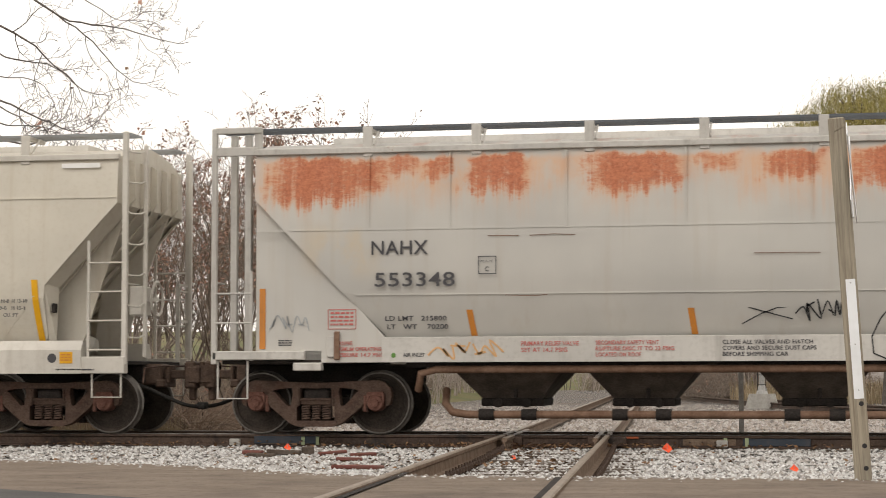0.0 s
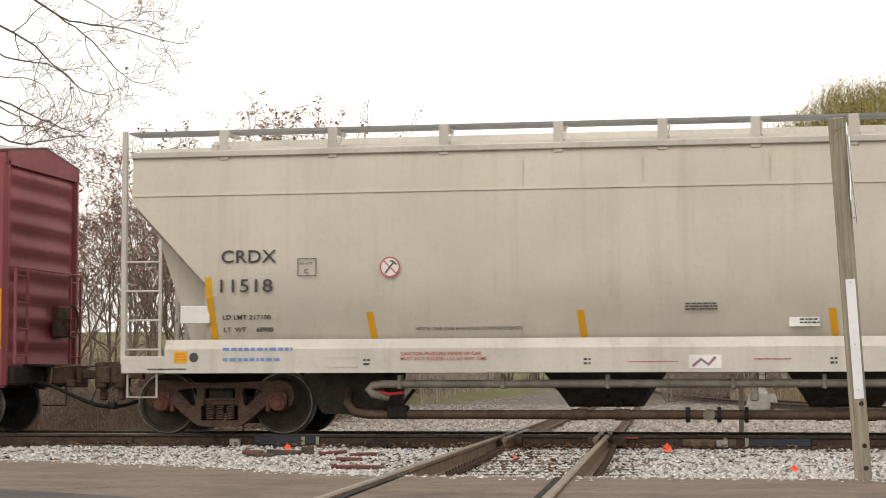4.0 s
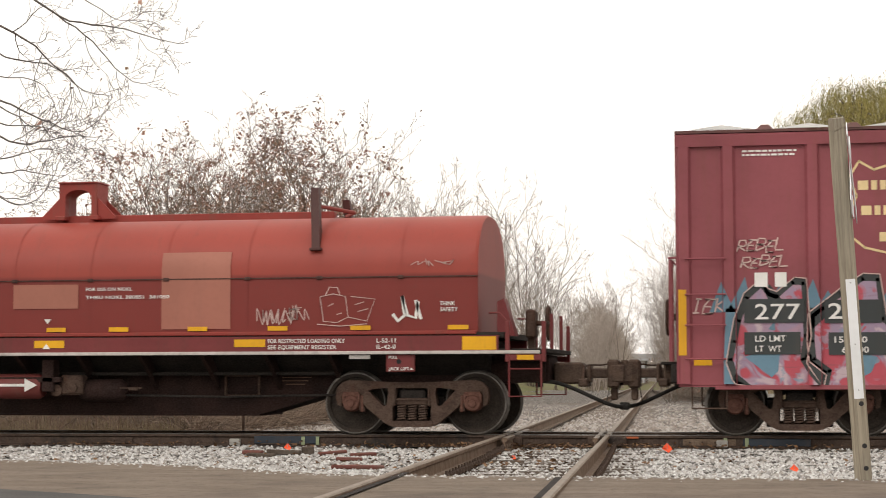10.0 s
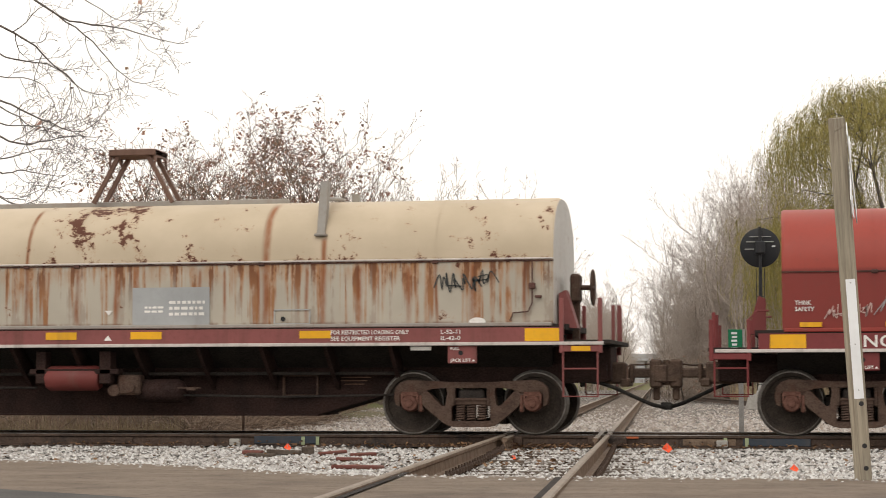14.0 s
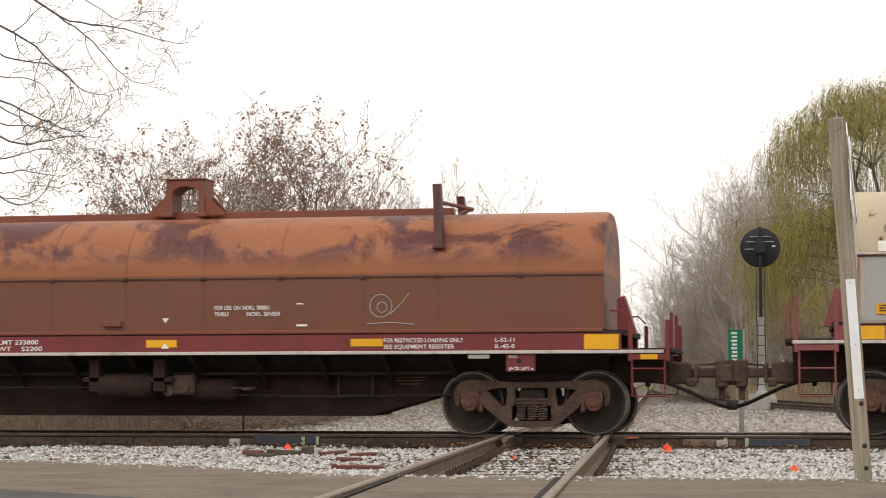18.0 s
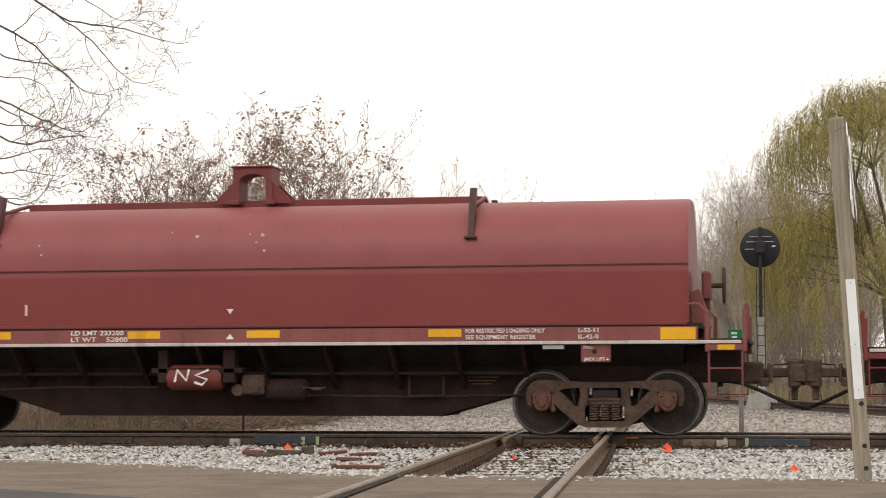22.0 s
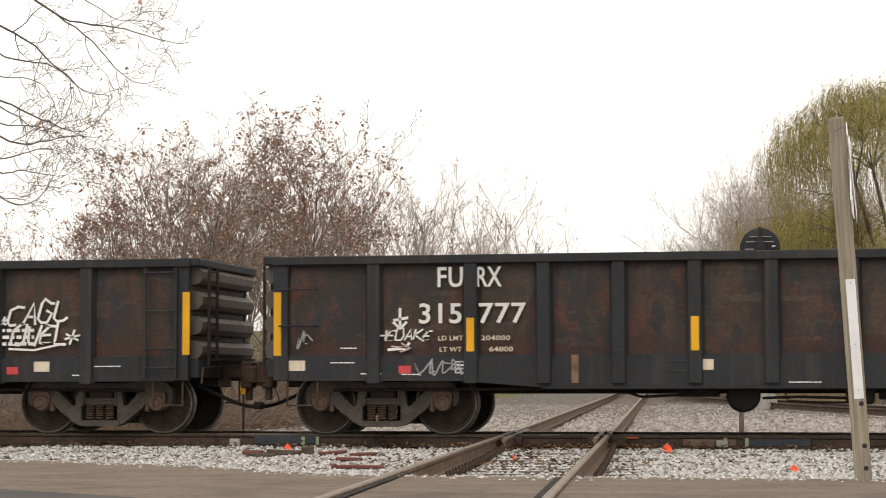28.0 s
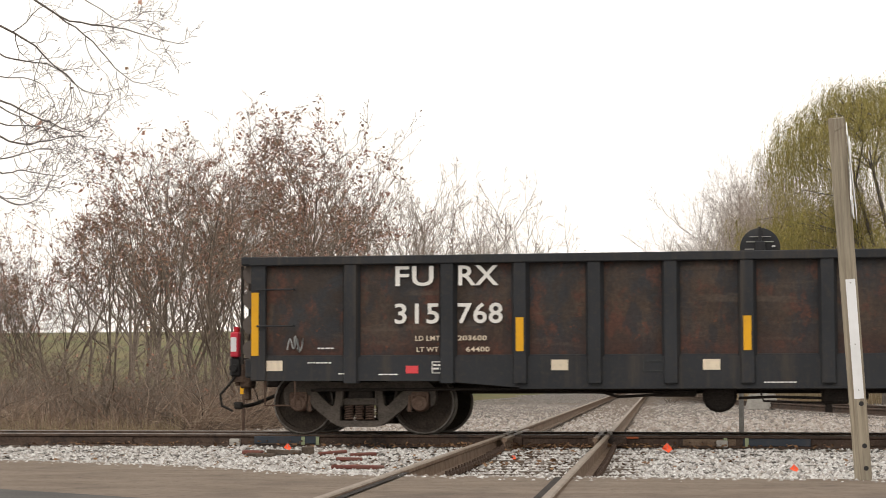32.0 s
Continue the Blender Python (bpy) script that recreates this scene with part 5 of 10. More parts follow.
def scrawl(car, x0, z0, w, h, y, mat, seed, n=7, r=0.012, name="painted_scrawl", label=""):
    """A sprayed tag: one quick jagged and looping line with a few cross strokes, and no letters in it."""
    rnd = random.Random(seed)
    s = Shape()

    def smooth(q):
        out = []
        for i in range(len(q) - 1):
            p0, p1, p2, p3 = q[max(i - 1, 0)], q[i], q[i + 1], q[min(i + 2, len(q) - 1)]
            for k in range(5):
                t = k / 5
                out.append(tuple(0.5 * (2 * p1[j] + (p2[j] - p0[j]) * t + (2 * p0[j] - 5 * p1[j] + 4 * p2[j] - p3[j]) * t * t + (3 * p1[j] - p0[j] - 3 * p2[j] + p3[j]) * t ** 3) for j in (0, 1)))
        return out + [q[-1]]

    line, lines = [], []
    for k in range(2 * n + 1):
        u = k / (2 * n)
        line.append((x0 + w * u + rnd.uniform(-1.0, 0.8) * w / n, z0 + h * (rnd.uniform(0.62, 1.0) if k % 2 else rnd.uniform(0.0, 0.42)) + 0.12 * h * (u - 0.5)))
        if rnd.random() < 0.22 and len(line) > 3:
            lines.append(line)
            line = [(line[-1][0] + 0.3 * w / n, z0 + h * rnd.uniform(0.2, 0.9))]
    if len(line) > 2:
        lines.append(line)
    for k in range(max(1, n // 3)):
        cx = x0 + w * rnd.uniform(0.1, 0.8)
        cz = z0 + h * rnd.uniform(0.2, 0.8)
        lines.append([(cx, cz), (cx + w * rnd.uniform(0.1, 0.25), cz + h * rnd.uniform(-0.2, 0.2))])
    for q in lines:
        flat_stroke(s, [(a, y - 0.002, b) for a, b in smooth(q)], r * rnd.uniform(0.8, 1.15))
    return part(name, s, mat, car, label)


def flat_stroke(s, pts, r, y=None):
    """A painted stroke: a ribbon 2 r wide that lies on a wall facing -y."""
    vs, fs = [], []
    k = len(pts)
    for i, p in enumerate(pts):
        a, b = pts[max(i - 1, 0)], pts[min(i + 1, k - 1)]
        dx, dz = b[0] - a[0], b[2] - a[2]
        l = math.hypot(dx, dz) or 1
        nx, nz = -dz / l * r, dx / l * r
        vs += [(p[0] + nx, p[1] - 0.002, p[2] + nz), (p[0] - nx, p[1] - 0.002, p[2] - nz), (p[0] - nx, p[1] + 0.002, p[2] - nz), (p[0] + nx, p[1] + 0.002, p[2] + nz)]
    for i in range(k - 1):
        for j in range(4):
            fs.append((4 * i + j, 4 * i + (j + 1) % 4, 4 * i + 4 + (j + 1) % 4, 4 * i + 4 + j))
    fs += [(3, 2, 1, 0), tuple(range(4 * k - 4, 4 * k))]
    s.add(vs, fs)


TRAIN = []


def entrain(car, place, axles):
    car.matrix_basis = pose(place + gone(0), 0, 0)
    TRAIN.append((car, place, axles))


# ---- covered hoppers ----
def side_y(z):
    """Half width of the rounded hopper body at a height."""
    return float(np.interp(z, [0.9, 1.35, 1.6, 2.0, 2.5, 3.0, 3.5, 3.9, 4.06, 4.18, 4.30, 4.36], [1.18, 1.25, 1.36, 1.50, 1.535, 1.54, 1.53, 1.50, 1.47, 1.20, 0.70, 0.0]))


def hopper_body(end, z_knee, foot, z_foot):
    """Rounded shell whose bottom rises to the ends along the slope sheets."""
    s = Shape()
    zs = [1.36, 1.5, 1.7, 2.0, 2.4, 2.8, 3.2, 3.5, 3.75, 3.92, 4.06, 4.13, 4.2, 4.27, 4.33, 4.36]
    xs = [-end, -end + 0.02] + list(np.linspace(-end + 0.25, -foot, 9)) + list(np.linspace(-foot, foot, 15)[1:-1])
    xs += [-x for x in reversed(xs[:11])]
    rings = []
    for x in xs:
        a = abs(x)
        zb = 1.36 if a <= foot else z_foot + (z_knee - z_foot) * (a - foot) / (end - foot)
        ring = []
        for z in zs:
            zz = max(z, zb)
            ring.append((x, -side_y(zz), zz))
        ring += [(x, -p[1], p[2]) for p in reversed(ring[:-1])]
        rings.append(ring)
    k = len(rings[0])
    vs = [p for r in rings for p in r]
    fs = []
    for i in range(len(rings) - 1):
        for j in range(k - 1):
            fs.append((i * k + j, (i + 1) * k + j, (i + 1) * k + j + 1, i * k + j + 1))
        fs.append((i * k + k - 1, (i + 1) * k + k - 1, (i + 1) * k, i * k))
    fs.append(tuple(range(k)))
    fs.append(tuple(reversed(range((len(rings) - 1) * k, len(rings) * k))))
    return s.add(vs, fs)


def covered_hopper(place, label, body_mat, trim_mat, half, end, stile, filled, posts, bays, seams):
    car = thing("covered_hopper", label, "covered hopper car", "train cars")
    axles = running_gear(car, half, 1.8, 0.457)
    couplings(car, -8.72, 8.73)
    part("body", hopper_body(end, 3.4, end - 1.95 if filled else end - 1.9, 1.36), body_mat, car, smooth=38)
    # belt rails and weld seams
    for e in (-1, 1):
        y = e * 1.49
        part("top_rail", Shape().box(-end - 0.02, end + 0.02, e * 1.44, e * 1.525, 4.05, 4.14, 0.01), trim_mat, car)
        part("weld_seam", Shape().box(-end + 0.02, end - 0.02, e * 1.525, e * 1.545, 3.475 if not filled else 2.925, 3.49 if not filled else 2.945), body_mat, car)
        if filled:
            part("weld_seam", Shape().box(-end + 1.5, end - 1.5, e * 1.49, e * 1.508, 1.985, 2.003), body_mat, car)
            for x in seams:
                part("weld_seam", Shape().box(x - 0.012, x + 0.012, e * 1.52, e * 1.548, 2.95, 4.03), body_mat, car)
        else:
            for x in seams:
                part("weld_seam", Shape().box(x - 0.006, x + 0.006, e * 1.51, e * 1.532, 3.0, 3.9), body_mat, car)
        # side sill
        if filled:
            part("side_sill", Shape().prism([(e * 1.36, 1.02), (e * 1.52, 1.02), (e * 1.52, 1.37), (e * 1.44, 1.385), (e * 1.36, 1.385)], "x", -end + 1.9, end - 1.9), trim_mat, car)
        else:
            part("side_sill", Shape().prism([(e * 1.36, 0.87), (e * 1.56, 0.87), (e * 1.56, 1.22), (e * 1.47, 1.36), (e * 1.36, 1.36)], "x", -stile + 0.65, stile - 0.65), trim_mat, car)
        for c in (-1, 1):
            # end sill pieces beside the trucks
            if filled:
                part("end_sill", Shape().box(c * (stile + 0.02), c * (end - 0.75), e * 1.40, e * 1.53, 1.06, 1.19, 0.012), trim_mat, car)
                part("bolster_web", Shape().prism([(c * end, 1.19), (c * end, 3.42), (c * (end - 1.93), 1.38), (c * (end - 1.93), 1.02), (c * (end - 0.98), 1.02), (c * (end - 0.98), 1.19)], "y", e * 1.41, e * 1.44), body_mat, car)
                part("jacking_pad", Shape().box(c * (end - 1.0), c * (end - 0.58), e * 1.36, e * 1.54, 0.90, 1.02, 0.015), trim_mat, car)
            else:
                part("end_sill", Shape().box(c * (stile + 0.02), c * (stile - 0.66), e * 1.38, e * 1.55, 0.87, 1.12, 0.012), trim_mat, car)
                edge = end - 1.15
                zs = [1.34, 1.38, 1.45, 1.6, 1.8, 2.0, 2.2]
                inset = [0.10, 0.03, 0.0, 0.0, 0.0, 0.0, -0.02]
                vs = []
                for dy in (0.004, 0.03):
                    for z, k in zip(zs, inset):
                        vs += [(c * (edge - 0.95), e * (side_y(z) - dy), z), (c * (edge - k), e * (side_y(z) - dy), z)]
                m = len(zs)
                fs = [(2 * i, 2 * i + 1, 2 * i + 3, 2 * i + 2) for i in range(m - 1)] + [(2 * m + 2 * i, 2 * m + 2 * i + 2, 2 * m + 2 * i + 3, 2 * m + 2 * i + 1) for i in range(m - 1)] + [(2 * i + 1, 2 * m + 2 * i + 1, 2 * m + 2 * i + 3, 2 * i + 3) for i in range(m - 1)]
                part("side_skirt", Shape().add(vs, fs), body_mat, car)
                rim = [(end, 3.44, 1.5), (edge, 2.22, side_y(2.22)), (edge, 1.36, side_y(1.36))]
                inner = [(end + 0.02, 3.28, 1.2), (edge + 0.13, 2.16, 1.2), (edge + 0.1, 1.36, 1.2)]
                part("slope_lip", Shape().add([(c * x, e * y, z) for x, z, y in rim] + [(c * x, e * y, z) for x, z, y in inner] + [(c * (x - 0.02), e * (y - 0.01), z + 0.02) for x, z, y in rim] + [(c * (x - 0.02), e * (y - 0.01), z + 0.02) for x, z, y in inner], [(0, 1, 4, 3), (1, 2, 5, 4), (6, 9, 10, 7), (7, 10, 11, 8), (3, 4, 10, 9), (4, 5, 11, 10)]), body_mat, car)
                part("slope_plate", Shape().prism([(c * (end - 0.02), 3.42), (c * edge, 2.22), (c * (edge - 0.1), 1.3), (c * (edge + 0.40), 1.3), (c * (edge + 0.66), 2.1), (c * (edge + 0.92), 2.85)], "y", e * 0.9, e * 0.93), body_mat, car)
                if c > 0:
                    part("hose_bracket", Shape().box(c * (edge + 0.08), c * (edge + 0.14), e * 1.28, e * 1.38, 1.78, 1.92, 0.01), BLACK, car)
                    for k in range(7):
                        z = 1.45 + 0.46 * k
                        part("end_step", Shape().tube([(c * stile, e * 1.5, z), (c * (stile + 0.07), e * 1.46, z - 0.05), (c * (stile + 0.16), e * 1.3, z - 0.05), (c * (stile + 0.16), e * 1.1, z)], 0.013, 6), trim_mat, car)
                    part("end_stile", Shape().box(c * (stile + 0.14), c * (stile + 0.2), e * 1.04, e * 1.1, 1.1, 4.3, 0.01), trim_mat, car)
            # ladders at the corners
            a, b = (c * stile, c * (stile - 0.56))
            lo = 1.05 if filled else 1.1
            up = 2.36 if filled else 2.84
            zs = [lo + 0.12 + 0.43 * k for k in range(4 if filled else 5) if lo + 0.12 + 0.43 * k < up + 0.02]
            ladder(car, min(a, b), max(a, b), e * 1.5, lo, up, zs, trim_mat)
            part("corner_post", Shape().box(a - 0.04, a + 0.04, e * 1.45, e * 1.53, 1.0, 4.46, 0.01), trim_mat, car)
            if filled:
                part("end_frame", Shape().box(a, c * (end - 0.02), e * 1.46, e * 1.52, 4.05, 4.18, 0.01).box(a, c * (end - 0.1), e * 1.46, e * 1.52, 4.38, 4.47, 0.01).box(c * (end - 0.1), c * (end + 0.02), e * 1.44, e * 1.5, 4.1, 4.45, 0.01), trim_mat, car)
                for xx in (stile - 0.2, stile - 0.42):
                    part("end_post", Shape().box(c * xx - 0.05, c * xx + 0.05, e * 1.1, e * 1.2, 1.1, 4.4, 0.01), trim_mat, car)
            part("grab_iron", Shape().tube([(a, e * 1.52, 2.2), (a + c * 0.02, e * 0.95, 2.2)], 0.014, 6), trim_mat, car)
            stirrup(car, min(a, b) + 0.05, max(a, b) - 0.06, e * 1.46, 0.5 if filled else 0.52, 1.05, trim_mat)
    # roof walkways on brackets
    for e in (-1, 1):
        for k in range(4):
            y = e * (0.86 + 0.13 * k)
            part("walkway_slat", Shape().box(-stile - 0.02, stile + 0.02, y - 0.02, y + 0.02, 4.44, 4.475), ROOF_WALK if filled else WALK_PALE, car)
        for x in posts:
            part("walkway_bracket", Shape().box(x - 0.07, x + 0.07, e * 1.46, e * 1.50, 4.0, 4.44, 0.008).box(x - 0.03, x + 0.03, e * 0.8, e * 1.48, 4.38, 4.44), trim_mat, car)
            part("walkway_strut", Shape().tube([(x + 0.08, e * 1.44, 4.18), (x + 0.08, e * 1.1, 4.43)], 0.016, 5), trim_mat, car)
    part("hatch_trough", Shape().prism([(-0.42, 4.25), (-0.36, 4.42), (0.36, 4.42), (0.42, 4.25)], "x", -end + 0.9, end - 0.9), trim_mat, car)
    # ends: slope braces and brake gear
    for c in (-1, 1):
        for y in (-1.0, -0.5, 0.0, 0.5, 1.0):
            part("end_rib", Shape().prism([(c * (end + 0.0), 4.1), (c * (end + 0.1), 4.05), (c * (end + 0.1), 3.5), (c * (end - 0.05), 3.3), (c * (end - 1.75), 1.5), (c * (end - 1.7), 1.4), (c * (end + 0.0), 3.35)], "y", y - 0.03, y + 0.03), body_mat, car)
        part("end_platform", Shape().box(c * (end - 1.4), c * (stile - 0.1), -1.4, 1.4, 1.0, 1.06, 0.01), BLACK, car)
        part("centre_sill_end", Shape().box(c * (end - 2.2), c * (stile - 0.12), -0.3, 0.3, 0.72, 1.0, 0.02), BLACK, car)
        part("far_ladder", Shape().box(c * stile - 0.03, c * stile + 0.03, 0.95, 1.0, 1.06, 2.3).box(c * stile - 0.02, c * stile + 0.02, 0.95, 1.5, 2.28, 2.32).box(c * stile - 0.02, c * stile + 0.02, 0.95, 1.5, 1.7, 1.74), trim_mat, car)
        part("brake_cylinder", Shape().lathe([(0, 0), (0.2, 0), (0.22, 0.05), (0.22, 0.5), (0.1, 0.75), (0, 0.75)], (c * (end - 1.1) - 0.3, -0.6, 1.3), "x", 16), trim_mat, car, smooth=40)
        if c > 0:
            part("brake_wheel", Shape().lathe([(0.26, -0.02), (0.29, 0.0), (0.26, 0.02), (0.23, 0.0)], (c * (end + 0.28), -0.5, 2.0), "x", 20, True).box(c * (end + 0.1), c * (end + 0.3), -0.53, -0.47, 1.97, 2.03).box(c * (end + 0.12), c * (end - 0.1), -0.7, -0.3, 1.75, 2.2, 0.02), trim_mat, car)
    # outlet hoppers and pipes beneath
    for x in bays:
        zl, wl = (0.47, 0.42) if filled else (0.37, 0.50)
        part("outlet_hopper", Shape().add([(x - 0.95, -1.3, 1.1), (x + 0.95, -1.3, 1.1), (x + 0.95, 1.3, 1.1), (x - 0.95, 1.3, 1.1), (x - wl, -0.55, zl), (x + wl, -0.55, zl), (x + wl, 0.55, zl), (x - wl, 0.55, zl)],
             [(3, 2, 1, 0), (4, 5, 6, 7), (0, 1, 5, 4), (1, 2, 6, 5), (2, 3, 7, 6), (3, 0, 4, 7)]), OUTLET if filled else OUTLET_DARK, car)
        part("outlet_gate", Shape().box(x - 0.46, x + 0.46, -0.6, 0.6, 0.38, 0.5, 0.02).cyl((x - 0.2, -0.7, 0.43), (x - 0.2, -0.5, 0.43), 0.07, 10).cyl((x + 0.22, -0.7, 0.43), (x + 0.22, -0.5, 0.43), 0.07, 10), BLACK, car)
        part("valve_lever", Shape().box(x + 0.05, x + 0.1, -0.75, -0.7, 0.5, 0.95).box(x - 0.1, x + 0.25, -0.76, -0.7, 0.82, 0.86), BLACK, car)
    part("pipe_frame", Shape().box(-half + 1.4, half - 1.4, -1.3, 1.3, 0.95, 1.04), BLACK, car)
    low = -1.02
    x0, x1 = -half + 2.15, half - 2.15
    part("discharge_pipe", Shape().tube([(x0 - 0.25, low + 0.25, 0.62), (x0 - 0.23, low + 0.05, 0.42), (x0 - 0.12, low, 0.30), (x0 + 0.1, low, 0.265), (x1 - 0.1, low, 0.265), (x1 + 0.12, low, 0.3), (x1 + 0.25, low + 0.2, 0.6)], 0.058 if filled else 0.068, 12), BROWN_PIPE if filled else PIPE_BROWN, car, smooth=40)
    for x in bays:
        for d in (0.31, -0.31):
            part("pipe_collar", Shape().cyl((x + d - 0.11, low, 0.265), (x + d + 0.11, low, 0.265), 0.085, 12), BLACK if filled else PIPE_BROWN, car, smooth=40)
    y = -1.36
    if filled:
        part("air_line", Shape().tube([(x0 - 0.6, y + 0.2, 0.62), (x0 - 0.52, y, 0.86), (x0 - 0.3, y, 0.915), (x1 - 0.3, y, 0.915), (x1 - 0.1, y, 0.8), (x1 - 0.02, y + 0.2, 0.7)], 0.055, 10), BROWN_PIPE, car, smooth=40)
    else:
        part("air_line", Shape().tube([(-4.6, y + 0.12, 0.52), (-4.8, y, 0.56), (-4.86, y, 0.63), (-4.8, y, 0.69), (-4.66, y, 0.71), (4.66, y, 0.71), (4.8, y, 0.69), (4.86, y, 0.63), (4.8, y, 0.56), (4.6, y + 0.12, 0.52)], 0.06, 12), LINE_GREY, car, smooth=50)
        for x in (-4.4, -2.9, -1.4, 0.35, 1.6, 2.9, 4.4):
            part("pipe_clamp", Shape().box(x - 0.03, x + 0.03, y - 0.075, y + 0.075, 0.635, 0.84, 0.01), LINE_GREY, car)
        for c in (-1, 1):
            part("slope_box", Shape().prism([(c * 4.75, 0.88), (c * 6.0, 0.88), (c * 5.9, 0.55), (c * 5.7, 0.27), (c * 4.8, 0.24)], "y", -0.75, 0.75), OUTLET_DARK, car)
            part("tie_strap", Shape().tube([(c * 4.72, y + 0.05, 0.60), (c * 4.55, y - 0.02, 0.56), (c * 4.35, y + 0.02, 0.585)], 0.022, 6), REDSTRAP, car, "red strap on the pipe end")
            part("pipe_valve", Shape().box(c * 4.35, c * 4.65, -1.12, -0.9, 0.2, 0.4, 0.03).tube([(c * 4.45, -1.0, 0.4), (c * 4.25, -1.1, 0.62)], 0.03, 6), BLACK, car)
        for x in (0.14, 0.52, -0.3):
            part("pipe_flange", Shape().cyl((x - 0.03, low, 0.265), (x + 0.03, low, 0.265), 0.11, 14), BLACK, car, smooth=40)
        part("gate_disc", Shape().cyl((0.0, low - 0.10, 0.27), (0.0, low - 0.06, 0.27), 0.085, 16), LINE_GREY, car, smooth=40)
        part("drop_valve", Shape().cyl((0.35, y, 0.50), (0.35, y, 0.66), 0.04, 10).box(0.58, 0.70, y - 0.03, y + 0.05, 0.46, 0.62, 0.02), LINE_GREY, car)
    return car, axles


def hopper_rust():
    """Off-white paint with rust that bleeds down from the roof edge in scoured streaks."""
    n = Nodes("rust_streaked_grey_paint")
    n.gloss = 0.2
    x, y, z = n.xyz()
    run = n.noise(1.0, 5, 0.72, n.scaled(11.0, 1.0, 0.5))
    broad = n.noise(1.0, 4, 0.6, n.scaled(2.4, 0.5, 1.6))
    brush = n.noise(1.0, 7, 0.75, n.scaled(7.0, 2.0, 19.0), 0.8)
    fine = n.noise(24, 6, 0.7)
    warp = n.math("ADD", n.math("MULTIPLY", n.math("SUBTRACT", broad, 0.5), 0.75), n.math("MULTIPLY", n.math("SUBTRACT", run, 0.5), 0.22))
    drip = n.math("ADD", n.math("MULTIPLY", n.math("SUBTRACT", run, 0.5), 0.9), n.math("MULTIPLY", n.math("SUBTRACT", broad, 0.5), 0.45))
    amount = 0.0
    for bx, w, deep, much in ((-7.05, 0.60, 0.92, 1.0), (-6.45, 0.42, 0.72, 0.9), (-5.8, 0.30, 0.42, 0.72), (-5.28, 0.15, 0.50, 0.78), (-4.38, 0.40, 0.80, 0.98), (-2.45, 0.60, 0.75, 0.95), (-1.3, 0.28, 0.5, 0.75), (-0.2, 0.35, 0.6, 0.85), (1.2, 0.55, 0.8, 0.95), (3.0, 0.6, 0.7, 0.9), (5.0, 0.5, 0.7, 0.9), (6.7, 0.7, 0.9, 1.0)):
        across = n.ramp(n.math("ABSOLUTE", n.math("SUBTRACT", n.math("ADD", x, warp), bx)), w * 1.75, w * 0.5, 0.0, much)
        down = n.ramp(n.math("ADD", z, n.math("MULTIPLY", drip, deep * 0.8)), 4.0 - deep, 4.1 - deep * 0.62)
        amount = n.math("MAXIMUM", amount, n.math("MULTIPLY", across, down))
    below = n.ramp(n.math("ADD", z, n.math("MULTIPLY", n.math("SUBTRACT", broad, 0.5), 0.5)), 4.05, 3.90)
    amount = n.math("MULTIPLY", amount, below)
    scour = n.math("ADD", n.math("MULTIPLY", n.math("SUBTRACT", brush, 0.5), 1.5), n.math("MULTIPLY", n.math("SUBTRACT", run, 0.5), 0.9))
    heavy = n.ramp(n.math("ADD", amount, n.math("MULTIPLY", scour, 1.25)), 0.36, 0.95)
    heavy = n.math("MULTIPLY", heavy, n.ramp(amount, 0.02, 0.35))
    light = n.math("MULTIPLY", n.math("MULTIPLY", n.ramp(n.math("ADD", z, n.math("MULTIPLY", drip, 1.1)), 3.0, 3.95), below), n.ramp(broad, 0.3, 0.65, 0.25, 1.0))
    ochre = n.math("MULTIPLY", n.math("MULTIPLY", n.ramp(n.math("ABSOLUTE", n.math("SUBTRACT", z, 2.65)), 0.55, 0.1), n.ramp(n.math("ABSOLUTE", n.math("ADD", x, 6.7)), 0.8, 0.2)), n.ramp(broad, 0.4, 0.65))
    roofs = n.math("MULTIPLY", n.ramp(z, 4.06, 4.09), n.ramp(broad, 0.5, 0.68))
    base = n.mix(n.ramp(n.noise(0.6, 3), 0.3, 0.7), (0.465, 0.445, 0.41), (0.53, 0.505, 0.46))
    base = n.mix(n.math("MULTIPLY", n.ramp(n.noise(1.0, 4, 0.6, n.scaled(5, 5, 0.25)), 0.5, 0.75), 0.22), base, (0.40, 0.33, 0.25))
    base = n.mix(n.math("MULTIPLY", light, 0.8), base, (0.62, 0.36, 0.21))
    base = n.mix(n.math("MULTIPLY", ochre, 0.4), base, (0.58, 0.42, 0.22))
    halo = n.ramp(n.math("ADD", amount, n.math("MULTIPLY", scour, 0.25)), 0.1, 0.75)
    base = n.mix(n.math("MULTIPLY", halo, 0.7), base, (0.60, 0.29, 0.15))
    rust = n.mix(n.ramp(n.math("ADD", n.math("MULTIPLY", fine, 0.6), n.math("MULTIPLY", brush, 0.5)), 0.4, 0.68), (0.31, 0.082, 0.042), (0.53, 0.185, 0.092))
    c = n.mix(n.math("MULTIPLY", heavy, 0.9), base, rust)
    c = n.mix(n.math("MULTIPLY", roofs, 0.35), c, rust)
    return n.end(c, 0.6, 0, n.math("ADD", fine, n.math("MULTIPLY", heavy, 0.6)), 0.15, 0.01)


